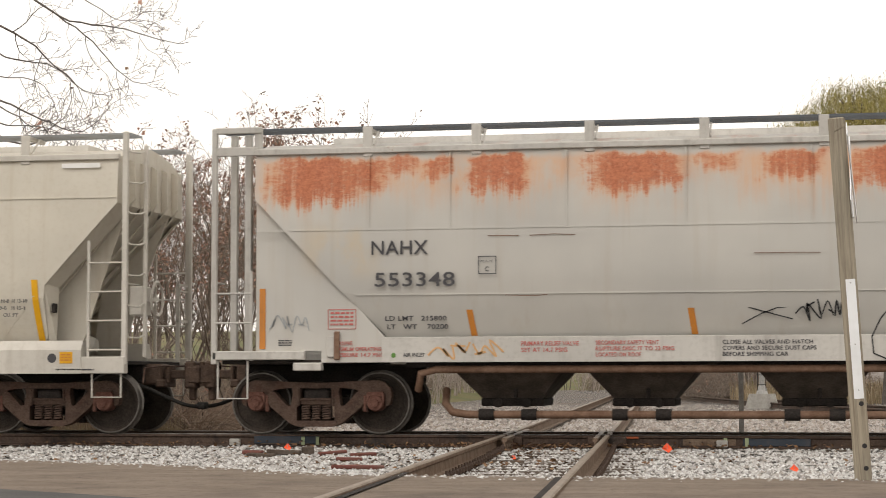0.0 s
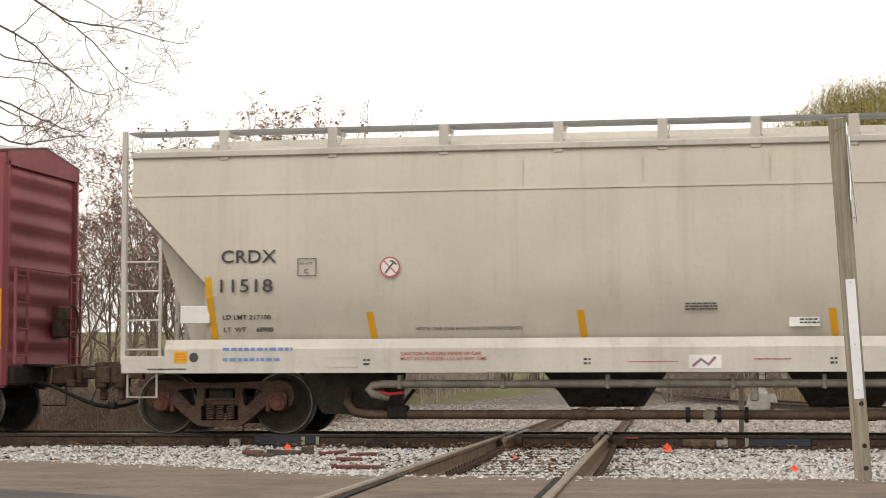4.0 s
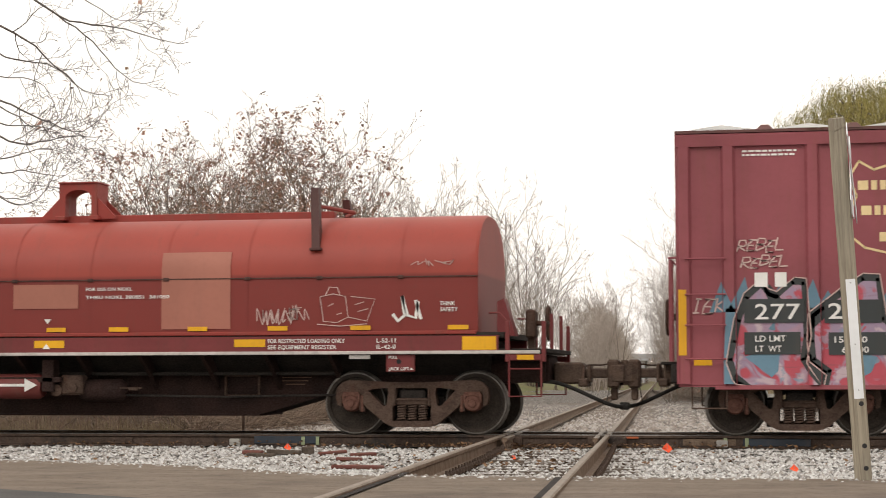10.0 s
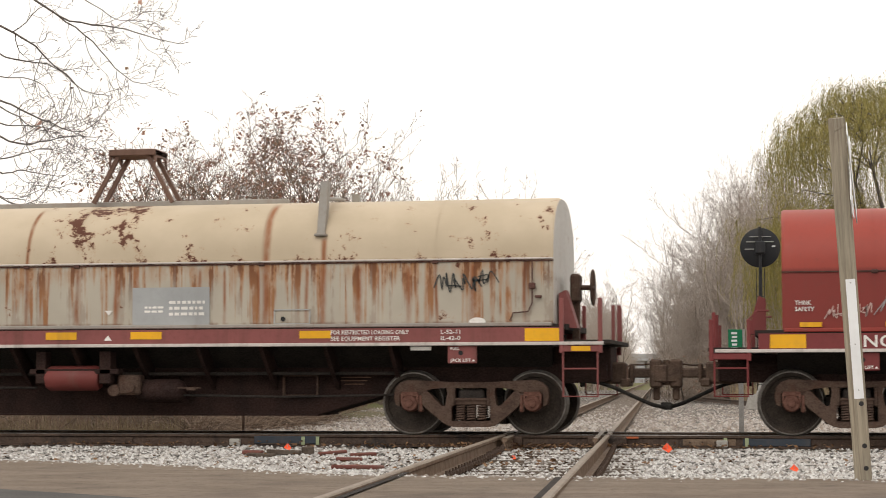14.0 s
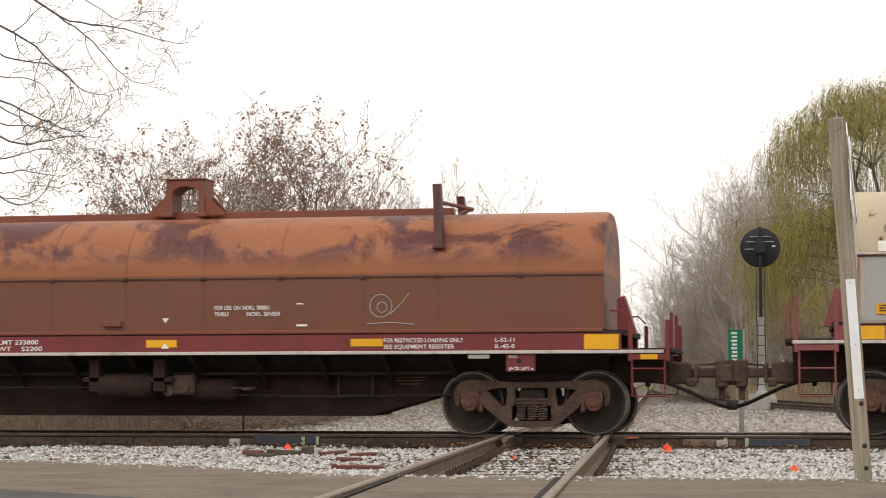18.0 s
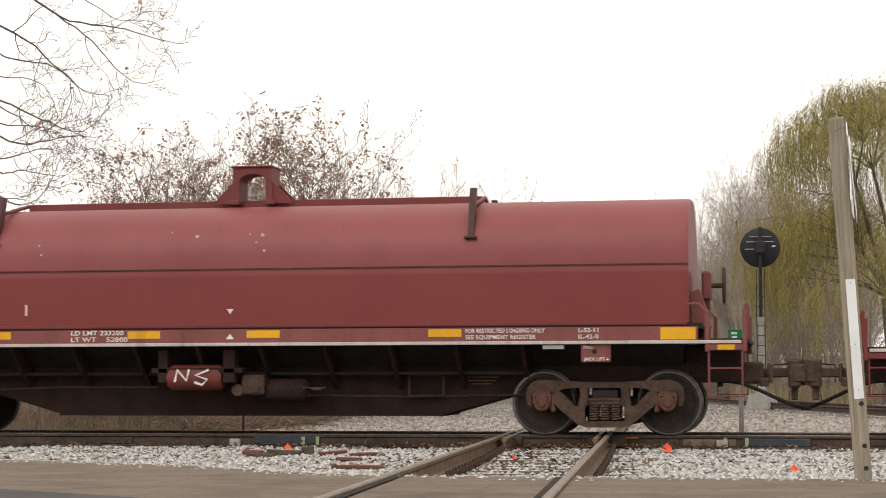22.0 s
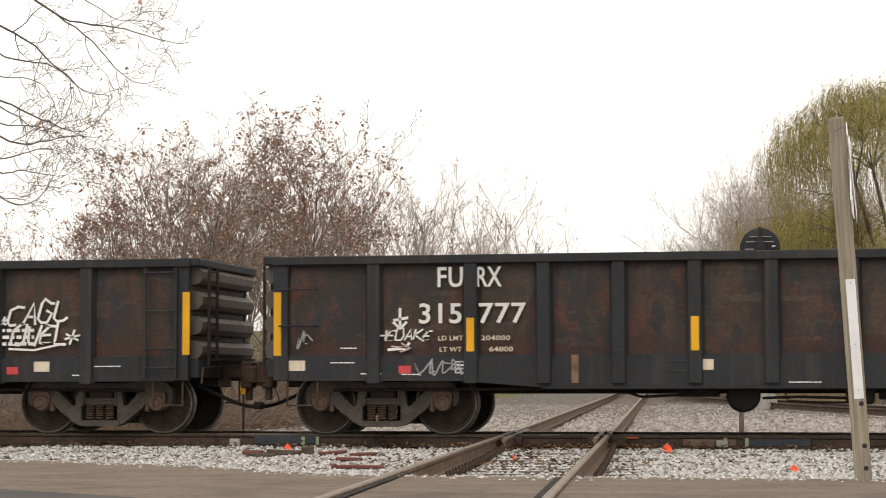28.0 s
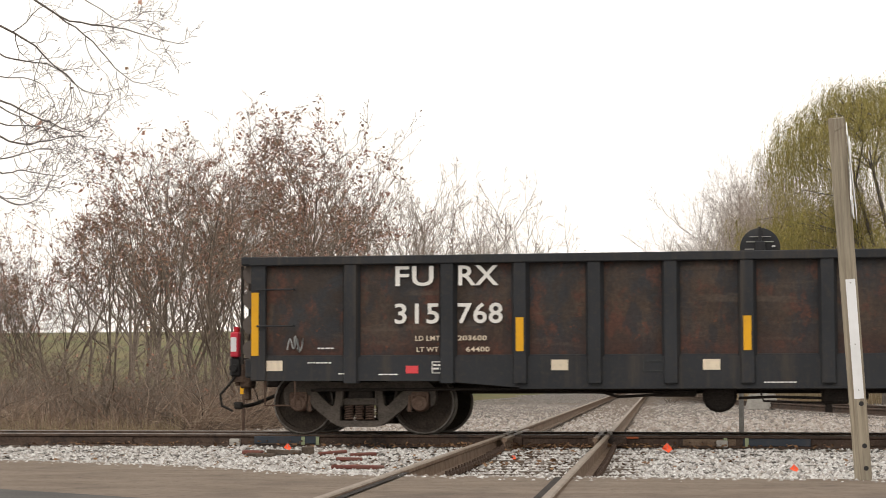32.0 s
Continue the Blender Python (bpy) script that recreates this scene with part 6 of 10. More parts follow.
OUTLET_DARK = grit("dark_outlet_steel", (0.045, 0.038, 0.032), (0.075, 0.063, 0.052), 4, 0.85, 0.3, 0.005)
PIPE_BROWN = grit("brown_discharge_pipe", (0.09, 0.055, 0.036), (0.14, 0.092, 0.062), 4, 0.6, 0.2, 0.003)
OUTLET = grit("dusty_brown_outlet_steel", (0.085, 0.068, 0.056), (0.135, 0.11, 0.09), 4, 0.85, 0.3, 0.005)
WALK_PALE = paint("weathered_grey_roof_grating", (0.26, 0.265, 0.26), dirty=0.4)
ROOF_WALK = paint("dark_roof_grating", (0.10, 0.11, 0.12), dirty=0.4)
LINE_GREY = grit("dusty_grey_pipe", (0.20, 0.175, 0.145), (0.29, 0.255, 0.215), 4, 0.65, 0.2, 0.003)
REDSTRAP = paint("red_webbing", (0.42, 0.03, 0.035), dirty=0.2)
HOP1 = hopper_rust()
HOP1_TRIM = paint("chalky_grey_trim_paint", (0.50, 0.475, 0.435), dirty=0.35, rust=0.25, rusty=(0.36, 0.17, 0.09))
HOP2 = paint("pale_grey_hopper_paint", (0.585, 0.54, 0.455), dirt=(0.42, 0.34, 0.24), dirty=0.4, fade=0.06)
HOP2_TRIM = paint("pale_grey_trim_paint", (0.555, 0.52, 0.46), dirt=(0.25, 0.2, 0.15), dirty=0.3)

U1 = 70.32
hop1, ax1 = covered_hopper(U1, "light grey covered hopper car with heavy rust streaks", HOP1, HOP1_TRIM, 7.19, 8.0, 8.62, True,
                           [-6.32, -4.72, -3.09, -1.47, 0.18, 1.8, 3.4, 5.0, 6.5], [-4.35, -2.42, 0.0, 2.42, 4.35], [-6.29, -5.1, -3.42, -1.73, 0.0, 1.73, 3.4, 5.1])
entrain(hop1, U1, ax1)
U2 = 51.78
hop2, ax2 = covered_hopper(U2, "clean pale grey covered hopper car with open sloping ends", HOP2, HOP2_TRIM, 7.19, 8.42, 8.54, False,
                           [-7.02, -5.38, -3.73, -2.07, -0.59, 0.71, 2.05, 3.67, 5.29, 6.95], [-1.54, 1.90], [-2.58, -0.87, 0.89, 2.54, 4.22])
entrain(hop2, U2, ax2)


# ---- boxcar ----
def boxcar(place):
    car = thing("boxcar", "maroon steel boxcar with corrugated ends, plug door and sprayed murals", "boxcar", "train cars")
    axles = running_gear(car, 6.31, 1.78, 0.42)
    couplings(car, -8.31, 8.59)
    e0, e1 = -7.96, 7.94
    m = MAROON
    yb = 1.43
    s = Shape()
    for e in (-1, 1):
        part("side_wall", Shape().box(e0, -1.75, e * (yb - 0.06), e * yb, 0.66, 4.1), m, car)
        part("side_wall", Shape().box(1.38, e1, e * (yb - 0.06), e * yb, 0.66, 4.1), m, car)
        part("door_lining", Shape().box(-1.75, 1.38, e * (yb - 0.14), e * (yb - 0.08), 0.66, 4.1), m, car)
        part("top_plate", Shape().prism([(e * (yb - 0.1), 4.03), (e * (yb + 0.05), 4.03), (e * (yb + 0.06), 4.2), (e * (yb - 0.1), 4.24)], "x", e0 - 0.01, e1 + 0.01), m, car)
        part("side_sill", Shape().box(e0 + 0.5, e1 - 0.5, e * (yb - 0.08), e * (yb + 0.03), 0.62, 0.68, 0.008), m, car)
        for x in (e0 + 0.09, e0 + 0.71, e0 + 1.87, e0 + 3.04, e0 + 4.21, e0 + 5.38, 2.5, 3.64, 4.82, 6.0, 7.18, e1 - 0.08):
            part("side_post", Shape().prism([(x - 0.1, yb * e), (x - 0.065, e * (yb + 0.075)), (x + 0.065, e * (yb + 0.075)), (x + 0.1, e * yb)], "z", 0.7, 4.03), m, car)
        # plug door with its tracks, panels and lock rods
        d0, d1 = -1.72, 1.33
        yd = yb + 0.02
        door = part("plug_door", Shape().box(d0, d1, e * (yd - 0.08), e * yd, 0.78, 3.92, 0.01), DOOR, car)
        for z in (3.88, 3.27, 2.36, 1.36, 1.04):
            if z == 2.36:
                for zz in (2.8, 2.02, 1.7):
                    part("door_seam", Shape().box(d0 + 0.12, d1 - 0.12, e * yd, e * (yd + 0.015), zz - 0.012, zz + 0.012), DOOR, door)
            part("door_rib", Shape().box(d0 + 0.05, d1 - 0.05, e * yd, e * (yd + 0.06), z - 0.045, z + 0.045, 0.015), DOOR, door)
        for x in (d0 + 0.06, d1 - 0.06):
            part("door_stile", Shape().box(x - 0.06, x + 0.06, e * yd, e * (yd + 0.075), 0.78, 3.92, 0.015), DOOR, door)
        for x in (-1.0, 1.02 - 0.35):
            part("lock_rod", Shape().cyl((x, e * (yd + 0.1), 0.75), (x, e * (yd + 0.1), 4.0), 0.028, 8).box(x - 0.06, x + 0.06, e * yd, e * (yd + 0.12), 3.9, 4.02, 0.01).box(x - 0.05, x + 0.05, e * yd, e * (yd + 0.12), 2.3, 2.42, 0.01).box(x - 0.05, x + 0.05, e * yd, e * (yd + 0.12), 3.2, 3.3, 0.01).box(x - 0.09, x + 0.09, e * yd, e * (yd + 0.12), 0.88, 1.05, 0.01), RODIRON, door)
        part("lock_box", Shape().box(-0.12, 0.36, e * yd, e * (yd + 0.09), 1.62, 2.28, 0.02).box(0.02, 0.24, e * yd, e * (yd + 0.05), 2.42, 3.2, 0.02).box(0.0, 0.22, e * yd, e * (yd + 0.08), 1.18, 1.4, 0.02).cyl((0.1, e * (yd + 0.05), 1.35), (0.1, e * (yd + 0.12), 1.35), 0.05, 10), DOOR, door)
        part("rod_keeper", Shape().box(d0 + 0.1, d0 + 0.2, e * yd, e * (yd + 0.1), 3.55, 3.75, 0.01).box(d1 - 0.16, d1 - 0.1, e * yd, e * (yd + 0.1), 3.5, 3.8, 0.01).box(d1 - 0.16, d1 - 0.1, e * yd, e * (yd + 0.1), 1.8, 2.1, 0.01).box(-0.02, 0.02, e * yd, e * (yd + 0.08), 3.4, 3.75, 0.01), RODIRON, door)
        part("door_handle", Shape().tube([(0.1, e * (yd + 0.12), 1.2), (0.12, e * (yd + 0.14), 1.6), (0.14, e * (yd + 0.12), 2.0)], 0.02, 6), IRON, door)
        part("door_hanger", Shape().box(-1.1, -0.9, e * yd, e * (yd + 0.09), 4.0, 4.1).box(0.55, 0.8, e * yd, e * (yd + 0.09), 4.0, 4.1).box(-0.25, -0.1, e * yd, e * (yd + 0.06), 3.6, 4.05), DOOR, door)
        part("door_track", Shape().box(-1.9, 4.9, e * (yb + 0.02), e * (yb + 0.14), 4.0, 4.06, 0.01), m, car)
        part("door_rail", Shape().box(-1.6, 4.6, e * (yb + 0.0), e * (yb + 0.13), 0.78, 0.86, 0.015).box(-1.6, 4.6, e * (yb + 0.1), e * (yb + 0.13), 0.84, 0.93), m, car)
        for x in (1.5, 2.5, 3.64, 4.5):
            part("rail_bracket", Shape().box(x - 0.12, x + 0.12, e * yb, e * (yb + 0.15), 0.98, 1.14, 0.02), m, car)
        part("door_post", Shape().box(-1.96, -1.78, e * yb, e * (yb + 0.09), 0.7, 4.03, 0.015), m, car)
        part("door_post", Shape().box(1.4, 1.58, e * yb, e * (yb + 0.09), 0.7, 4.03, 0.015), DOOR, car)
        for c, xs in ((-1, (e0 + 0.1, e0 + 0.66)), (1, (e1 - 0.72, e1 - 0.14))):
            for z in (2.45, 1.95, 1.52, 1.05):
                part("grab_iron", Shape().tube([(xs[0], e * (yb + 0.02), z), (xs[0], e * (yb + 0.1), z), (xs[1], e * (yb + 0.1), z), (xs[1], e * (yb + 0.02), z)], 0.013, 6), m, car)
            stirrup(car, xs[0] + 0.08, xs[1], e * (yb - 0.02), 0.36, 0.75, IRON)
            part("corner_sill", Shape().box(xs[0], xs[1], e * (yb - 0.1), e * (yb + 0.01), 0.68, 1.0, 0.01), m, car)
        part("crane_mark", Shape().box(3.9, 4.95, e * yb, e * (yb + 0.04), 3.62, 3.82, 0.01).box(3.75, 3.9, e * yb, e * (yb + 0.05), 3.7, 3.86, 0.01), m, car)
        part("hazard_panel", Shape().box(-3.2, -2.45, e * yb, e * (yb + 0.05), 1.55, 1.85, 0.01), m, car)
        part("routing_board", Shape().box(-2.05 - 0.35, -1.78 - 0.32, e * yb, e * (yb + 0.04), 1.55, 1.72, 0.01), BLACK, car)
    # corrugated ends
    for c, x in ((-1, e0), (1, e1)):
        sh = Shape()
        prof = []
        z = 0.85
        while z < 3.9:
            prof += [(z, 0.0), (z + 0.06, 0.02), (z + 0.13, 0.085), (z + 0.20, 0.085), (z + 0.27, 0.02), (z + 0.33, 0.0)]
            z += 0.36
        prof.append((4.05, 0.0))
        ys = [(-1.38, 0.0), (-1.22, 0.25), (-1.1, 1.0), (1.1, 1.0), (1.22, 0.25), (1.38, 0.0)]
        vs = [(x - c * 0.05 + c * d * k, y, zz) for zz, d in prof for y, k in ys]
        n = len(ys)
        fs = [(i * n + j, i * n + j + 1, (i + 1) * n + j + 1, (i + 1) * n + j) for i in range(len(prof) - 1) for j in range(n - 1)]
        if c < 0:
            fs = [tuple(reversed(f)) for f in fs]
        part("corrugated_end", sh.add(vs, fs), m, car, smooth=50)
        part("end_backing", Shape().box(x - c * 0.12, x - c * 0.06, -1.4, 1.4, 0.7, 4.1), m, car)
        part("end_gable", Shape().prism([(-1.45, 4.03), (1.45, 4.03), (1.45, 4.22), (0.0, 4.42), (-1.45, 4.22)], "x", x - c * 0.1, x + c * 0.03), m, car)
        for e in (-1, 1):
            part("corner_post", Shape().prism([(x - c * 0.12, e * 1.43), (x + c * 0.03, e * 1.43), (x + c * 0.03, e * 1.36), (x - c * 0.12, e * 1.33)], "z", 0.7, 4.1), m, car)
        part("end_sill", Shape().box(x - c * 0.1, x + c * 0.12, -1.35, 1.35, 0.72, 0.98, 0.015), BLACK, car)
        part("end_platform", Shape().box(x, x + c * 0.3, -0.8, 0.8, 0.98, 1.02, 0.008), BLACK, car)
        for e in (-1, 1):
            lad = part("end_ladder", Shape().box(x + c * 0.1, x + c * 0.14, e * 1.3, e * 1.34, 1.02, 2.45).box(x + c * 0.1, x + c * 0.14, e * 0.85, e * 0.89, 1.02, 2.45), m, car)
            for z in (1.15, 1.55, 1.95, 2.35):
                part("rung", Shape().cyl((x + c * 0.13, e * 0.87, z), (x + c * 0.13, e * 1.32, z), 0.013, 6), m, lad)
        part("end_grab", Shape().tube([(x, -1.3, 2.48), (x + c * 0.14, -1.3, 2.48), (x + c * 0.14, 1.3, 2.48), (x, 1.3, 2.48)], 0.014, 6), m, car)
        part("brake_wheel", Shape().lathe([(0.26, -0.02), (0.285, 0.0), (0.26, 0.02), (0.235, 0.0)], (x + c * 0.28, 0.55, 1.7), "x", 20, True).box(x, x + c * 0.27, 0.5, 0.6, 1.65, 1.75).box(x + c * 0.02, x + c * 0.15, 0.35, 0.75, 1.45, 1.95, 0.02), IRON, car)
        part("centre_sill_end", Shape().box(x - c * 2.6, x + c * 0.14, -0.3, 0.3, 0.66, 0.95, 0.02), BLACK, car)
    # ribbed roof
    sh = Shape()
    xs = list(np.linspace(e0, e1, 14))
    part("roof", Shape().prism([(-1.47, 4.220), (0, 4.410), (1.47, 4.220), (1.47, 4.260), (0, 4.450), (-1.47, 4.260)], "x", e0 - 0.03, e1 + 0.03), ROOF_EDGE, car)
    for i, x in enumerate(xs[1:-1]):
        for e in (-1, 1):
            part("roof_rib", Shape().add([(x - 0.12, e * 1.48, 4.250), (x + 0.12, e * 1.48, 4.250), (x + 0.12, 0, 4.440), (x - 0.12, 0, 4.440), (x - 0.05, e * 1.4, 4.330), (x + 0.05, e * 1.4, 4.330), (x + 0.05, 0, 4.510), (x - 0.05, 0, 4.510)],
                 [(0, 1, 5, 4), (1, 2, 6, 5), (3, 0, 4, 7), (4, 5, 6, 7)]), ROOF_EDGE, car)
    for i in range(len(xs) - 1):
        xm = (xs[i] + xs[i + 1]) / 2
        for e in (-1, 1):
            part("roof_panel", Shape().add([(xs[i] + 0.16, e * 1.4, 4.275), (xs[i + 1] - 0.16, e * 1.4, 4.275), (xs[i + 1] - 0.16, e * 0.1, 4.440), (xs[i] + 0.16, e * 0.1, 4.440), (xm, e * 1.0, 4.390), (xm, e * 0.4, 4.460)],
                 [(0, 1, 4), (1, 2, 5, 4), (2, 3, 5), (3, 0, 4, 5)]), ROOF, car)
    part("floor_frame", Shape().box(e0 + 0.2, e1 - 0.2, -1.35, 1.35, 0.66, 0.8), BLACK, car)
    part("centre_sill", Shape().box(-6.5, 6.5, -0.28, 0.28, 0.5, 0.75), BLACK, car)
    part("air_reservoir", Shape().lathe([(0, -0.5), (0.18, -0.46), (0.21, -0.4), (0.21, 0.4), (0.18, 0.46), (0, 0.5)], (1.9, -0.6, 0.52), "x", 16), BLACK, car, smooth=40)
    part("brake_valve", Shape().box(2.9, 3.2, -1.1, -0.8, 0.44, 0.66, 0.03).box(2.6, 2.92, -1.05, -0.85, 0.5, 0.6, 0.02), BLACK, car)
    part("brake_rod", Shape().tube([(-5.2, -0.9, 0.6), (-0.2, -0.95, 0.58), (0.2, -0.95, 0.5), (4.5, -0.9, 0.55)], 0.02, 6).tube([(-0.6, -1.0, 0.62), (-0.4, -1.0, 0.46), (0.4, -1.0, 0.44), (0.7, -1.0, 0.62)], 0.018, 6), BLACK, car)
    return car, axles


def door_paint():
    """Maroon paint that gives way to brown rust towards the foot of the door."""
    n = Nodes("rusting_maroon_door_paint")
    n.gloss = 0.22
    x, y, z = n.xyz()
    big, fine = n.noise(1.4, 6, 0.65, None, 0.6), n.noise(16, 6, 0.68)
    run = n.noise(1.0, 6, 0.66, n.scaled(6.0, 6.0, 0.6))
    spot = n.noise(4.2, 8, 0.74)
    c = n.mix(n.ramp(n.noise(0.7, 4), 0.3, 0.7), (0.235, 0.062, 0.072), (0.30, 0.082, 0.095))
    low = n.ramp(n.math("ADD", z, n.math("MULTIPLY", n.math("SUBTRACT", run, 0.5), 2.2)), 3.0, 1.3)
    rust = n.mix(n.ramp(fine, 0.3, 0.7), (0.17, 0.055, 0.035), (0.25, 0.085, 0.05))
    c = n.mix(n.math("MULTIPLY", n.ramp(n.math("ADD", n.math("MULTIPLY", low, 0.42), big), 0.55, 0.74), 0.9), c, rust)
    c = n.mix(n.ramp(n.math("ADD", spot, n.math("MULTIPLY", low, 0.11)), 0.64, 0.69), c, (0.055, 0.025, 0.018))
    return n.end(c, 0.6, 0, n.math("ADD", fine, spot), 0.2, 0.01)


MAROON = paint("faded_maroon_boxcar_paint", (0.272, 0.073, 0.086), dirt=(0.20, 0.075, 0.055), dirty=0.35, rust=0.12, rusty=(0.12, 0.04, 0.025), fade=0.14)
DOOR = door_paint()
RODIRON = grit("dark_rusty_lock_rod", (0.055, 0.026, 0.022), (0.10, 0.045, 0.035), 6, 0.75, 0.3, 0.004)
ROOF = paint("galvanized_roof_sheet", (0.44, 0.43, 0.41), dirty=0.5, rust=0.2, rough=0.5)
ROOF_EDGE = paint("dark_rusty_roof_paint", (0.13, 0.055, 0.05), dirty=0.5, rust=0.4, rusty=(0.10, 0.04, 0.025))
U3 = 33.4
box_car, ax3 = boxcar(U3)
entrain(box_car, U3, ax3)


# ---- coil cars ----
def arch(n=20, w=1.33, z0=1.5, zs=2.26, zt=3.2, power=2.35):
    """Outline of a coil cover: upright sides below a rounded top."""
    pts = [(-w, z0), (-w, zs)]
    for k in range(1, n):
        a = math.pi * k / n
        c, s = -math.cos(a), math.sin(a)
        pts.append((w * math.copysign(abs(c) ** (2 / power), c), zs + (zt - zs) * s ** (2 / power)))
    return pts + [(w, zs), (w, z0)]


# how far out the coupler heads of each coil car start, on its left and right
REACH = {16.04: (-7.69, 7.97), -0.41: (-7.80, 7.69), -17.08: (-7.78, 7.80), -33.72: (-7.76, 7.78)}


def coil_car(place, label, cover_mat, end_mat, sill_mat, post_mat, z_join, z_top, sill, c0, c1, half, posts, ridge, kind, bands, cap_mat, lean=0.0, tank_mat=None, brake=(7.18, 0.82)):
    car = thing("coil_car", label, "coil car", "train cars")
    axles = running_gear(car, half, 1.8, 0.457, None, cap_mat)
    couplings(car, *REACH[place])
    zb, zt = sill
    L = 7.5
    out = arch(24, 1.33, zt + 0.06, z_join, z_top)
    n = len(out)
    vs, fs = [], []
    stations = [c0, c0 + 0.04, c0 + 0.16] + list(np.linspace(c0 + 0.5, c1 - 0.5, 12)) + [c1 - 0.16, c1 - 0.04, c1]
    for x in stations:
        d = min(x - c0, c1 - x)
        k = max(0.0, 1 - d / 0.6)
        for y, z in out:
            u = max(0.0, (z - z_join) / (z_top - z_join))
            vs.append((x, y * (0.985 if d < 0.02 else 1), z - (0.02 if d < 0.02 and u > 0.2 else 0)))
    for i in range(len(stations) - 1):
        for j in range(n - 1):
            fs.append((i * n + j, (i + 1) * n + j, (i + 1) * n + j + 1, i * n + j + 1))
    hood = part("cover", Shape().add(vs, fs), cover_mat, car, smooth=32)
    for x, flip in ((c0, 0), (c1, 1)):
        i = 0 if not flip else (len(stations) - 1)
        ring = vs[i * n:(i + 1) * n]
        part("cover_end", Shape().add(ring, [tuple(range(n)) if not flip else tuple(reversed(range(n)))]), end_mat, hood)
    # belt with hooks, rim, raised bands
    for e in (-1, 1):
        part("cover_belt", Shape().box(c0, c1, e * 1.33, e * 1.345, z_join - 0.009, z_join + 0.009), BELT, hood)
        if kind == "trestle":
            part("belt_bar", Shape().cyl((c0, e * 1.352, z_join + 0.03), (c1, e * 1.352, z_join + 0.03), 0.014, 6), EDGE, hood, "pale locking bar")
        part("cover_rim", Shape().box(c0 + 0.02, c1 - 0.02, e * 1.31, e * 1.375, zt + 0.02, zt + 0.075, 0.01), post_mat, hood)
    for x in bands:
        ring2 = [(y * 1.005, z + (0.006 if z > z_join else 0)) for y, z in out]
        vs2 = [(x - 0.008, y, z) for y, z in ring2] + [(x + 0.008, y, z) for y, z in ring2]
        part("cover_band", Shape().add(vs2, [(j, j + n, j + n + 1, j + 1) for j in range(n - 1)]), cover_mat, hood, smooth=32)
        for e in (-1, 1):
            part("belt_clip", Shape().box(x - 0.045, x + 0.045, e * 1.33, e * 1.362, z_join - 0.028, z_join + 0.022, 0.008), BELT, hood)
    # ridge beam with lifting frame and the two stacking posts
    r0, r1 = ridge
    zr = z_top + (0.11 if kind != "trestle" else 0.08)
    zp = min(z_top + 0.38, 3.70) if z_join != 2.40 else 3.56
    part("ridge_beam", Shape().box(r0, r1, -0.09, 0.09, zr - 0.16, zr, 0.01).box(r0 - 0.02, r1 + 0.02, -0.16, 0.16, zr - 0.22, zr - 0.15, 0.01), post_mat, hood)
    if kind == "trestle":
        fr = Shape()
        for y in (-0.22, 0.22):
            fr.tube([(-0.62, y, zr - 0.03), (-0.2, y, zr + 0.74)], 0.045, 4).tube([(0.66, y, zr - 0.03), (0.24, y, zr + 0.74)], 0.045, 4)
        fr.box(-0.36, 0.4, -0.3, 0.3, zr + 0.70, zr + 0.80, 0.01)
        part("lifting_frame", fr, RUST_POST, hood)
        for x in (-0.36, 0.37):
            part("gusset", Shape().prism([(-0.28, zr + 0.52), (-0.28, zr + 0.78), (0.28, zr + 0.78), (0.28, zr + 0.52), (0.2, zr + 0.68), (-0.2, zr + 0.68)], "x", x, x + 0.03), RUST_POST, hood)
    else:
        o = 0.03
        hole = [(o + 0.215 * math.cos(math.pi * k / 10), zr + 0.27 + 0.13 * math.sin(math.pi * k / 10)) for k in range(11)]
        part("lifting_frame", Shape().prism([(o - 0.31, zr - 0.06), (o - 0.31, zr + 0.50), (o + 0.31, zr + 0.50), (o + 0.31, zr - 0.06), (o + 0.215, zr - 0.06)] + hole + [(o - 0.215, zr - 0.06)], "y", -0.24, 0.24), post_mat, hood)
        part("frame_lip", Shape().box(o - 0.33, o + 0.33, -0.27, 0.27, zr + 0.495, zr + 0.52, 0.008), post_mat, hood)
        for e in (-1, 1):
            for yy in (-0.2, 0.2):
                part("frame_wing", Shape().prism([(o + e * 0.305, zr + 0.28), (o + e * 0.60, zr - 0.02), (o + e * 0.60, zr - 0.06), (o + e * 0.305, zr - 0.06)], "y", yy - 0.015, yy + 0.015), post_mat, hood)
            part("frame_foot", Shape().box(o + e * 0.20, o + e * 0.36, -0.28, 0.28, zr - 0.08, zr - 0.01, 0.01), post_mat, hood)
    for i, x in enumerate(posts):
        d = -0.14 if lean else 0.0
        if lean and i == 1:
            d = -0.08
        for e in (-1, 1):
            s = Shape()
            p = 0.045 if z_join == 2.40 else 0.06
            s.add([(x - p, e * 1.30, z_join + 0.40), (x + p, e * 1.30, z_join + 0.40), (x + p, e * 1.12, z_join + 0.40), (x - p, e * 1.12, z_join + 0.40),
                   (x + d - p, e * 1.06, zp), (x + d + p, e * 1.06, zp), (x + d + p, e * 0.92, zp), (x + d - p, e * 0.92, zp)],
                  [(3, 2, 1, 0), (4, 5, 6, 7), (0, 1, 5, 4), (1, 2, 6, 5), (2, 3, 7, 6), (3, 0, 4, 7)])
            s.box(x - 0.09, x + 0.09, e * 1.0, e * 1.33, z_join + 0.40, z_join + 0.44, 0.008)
            part("stacking_post", s, DARKPOST if lean or z_join == 2.40 else post_mat, hood)
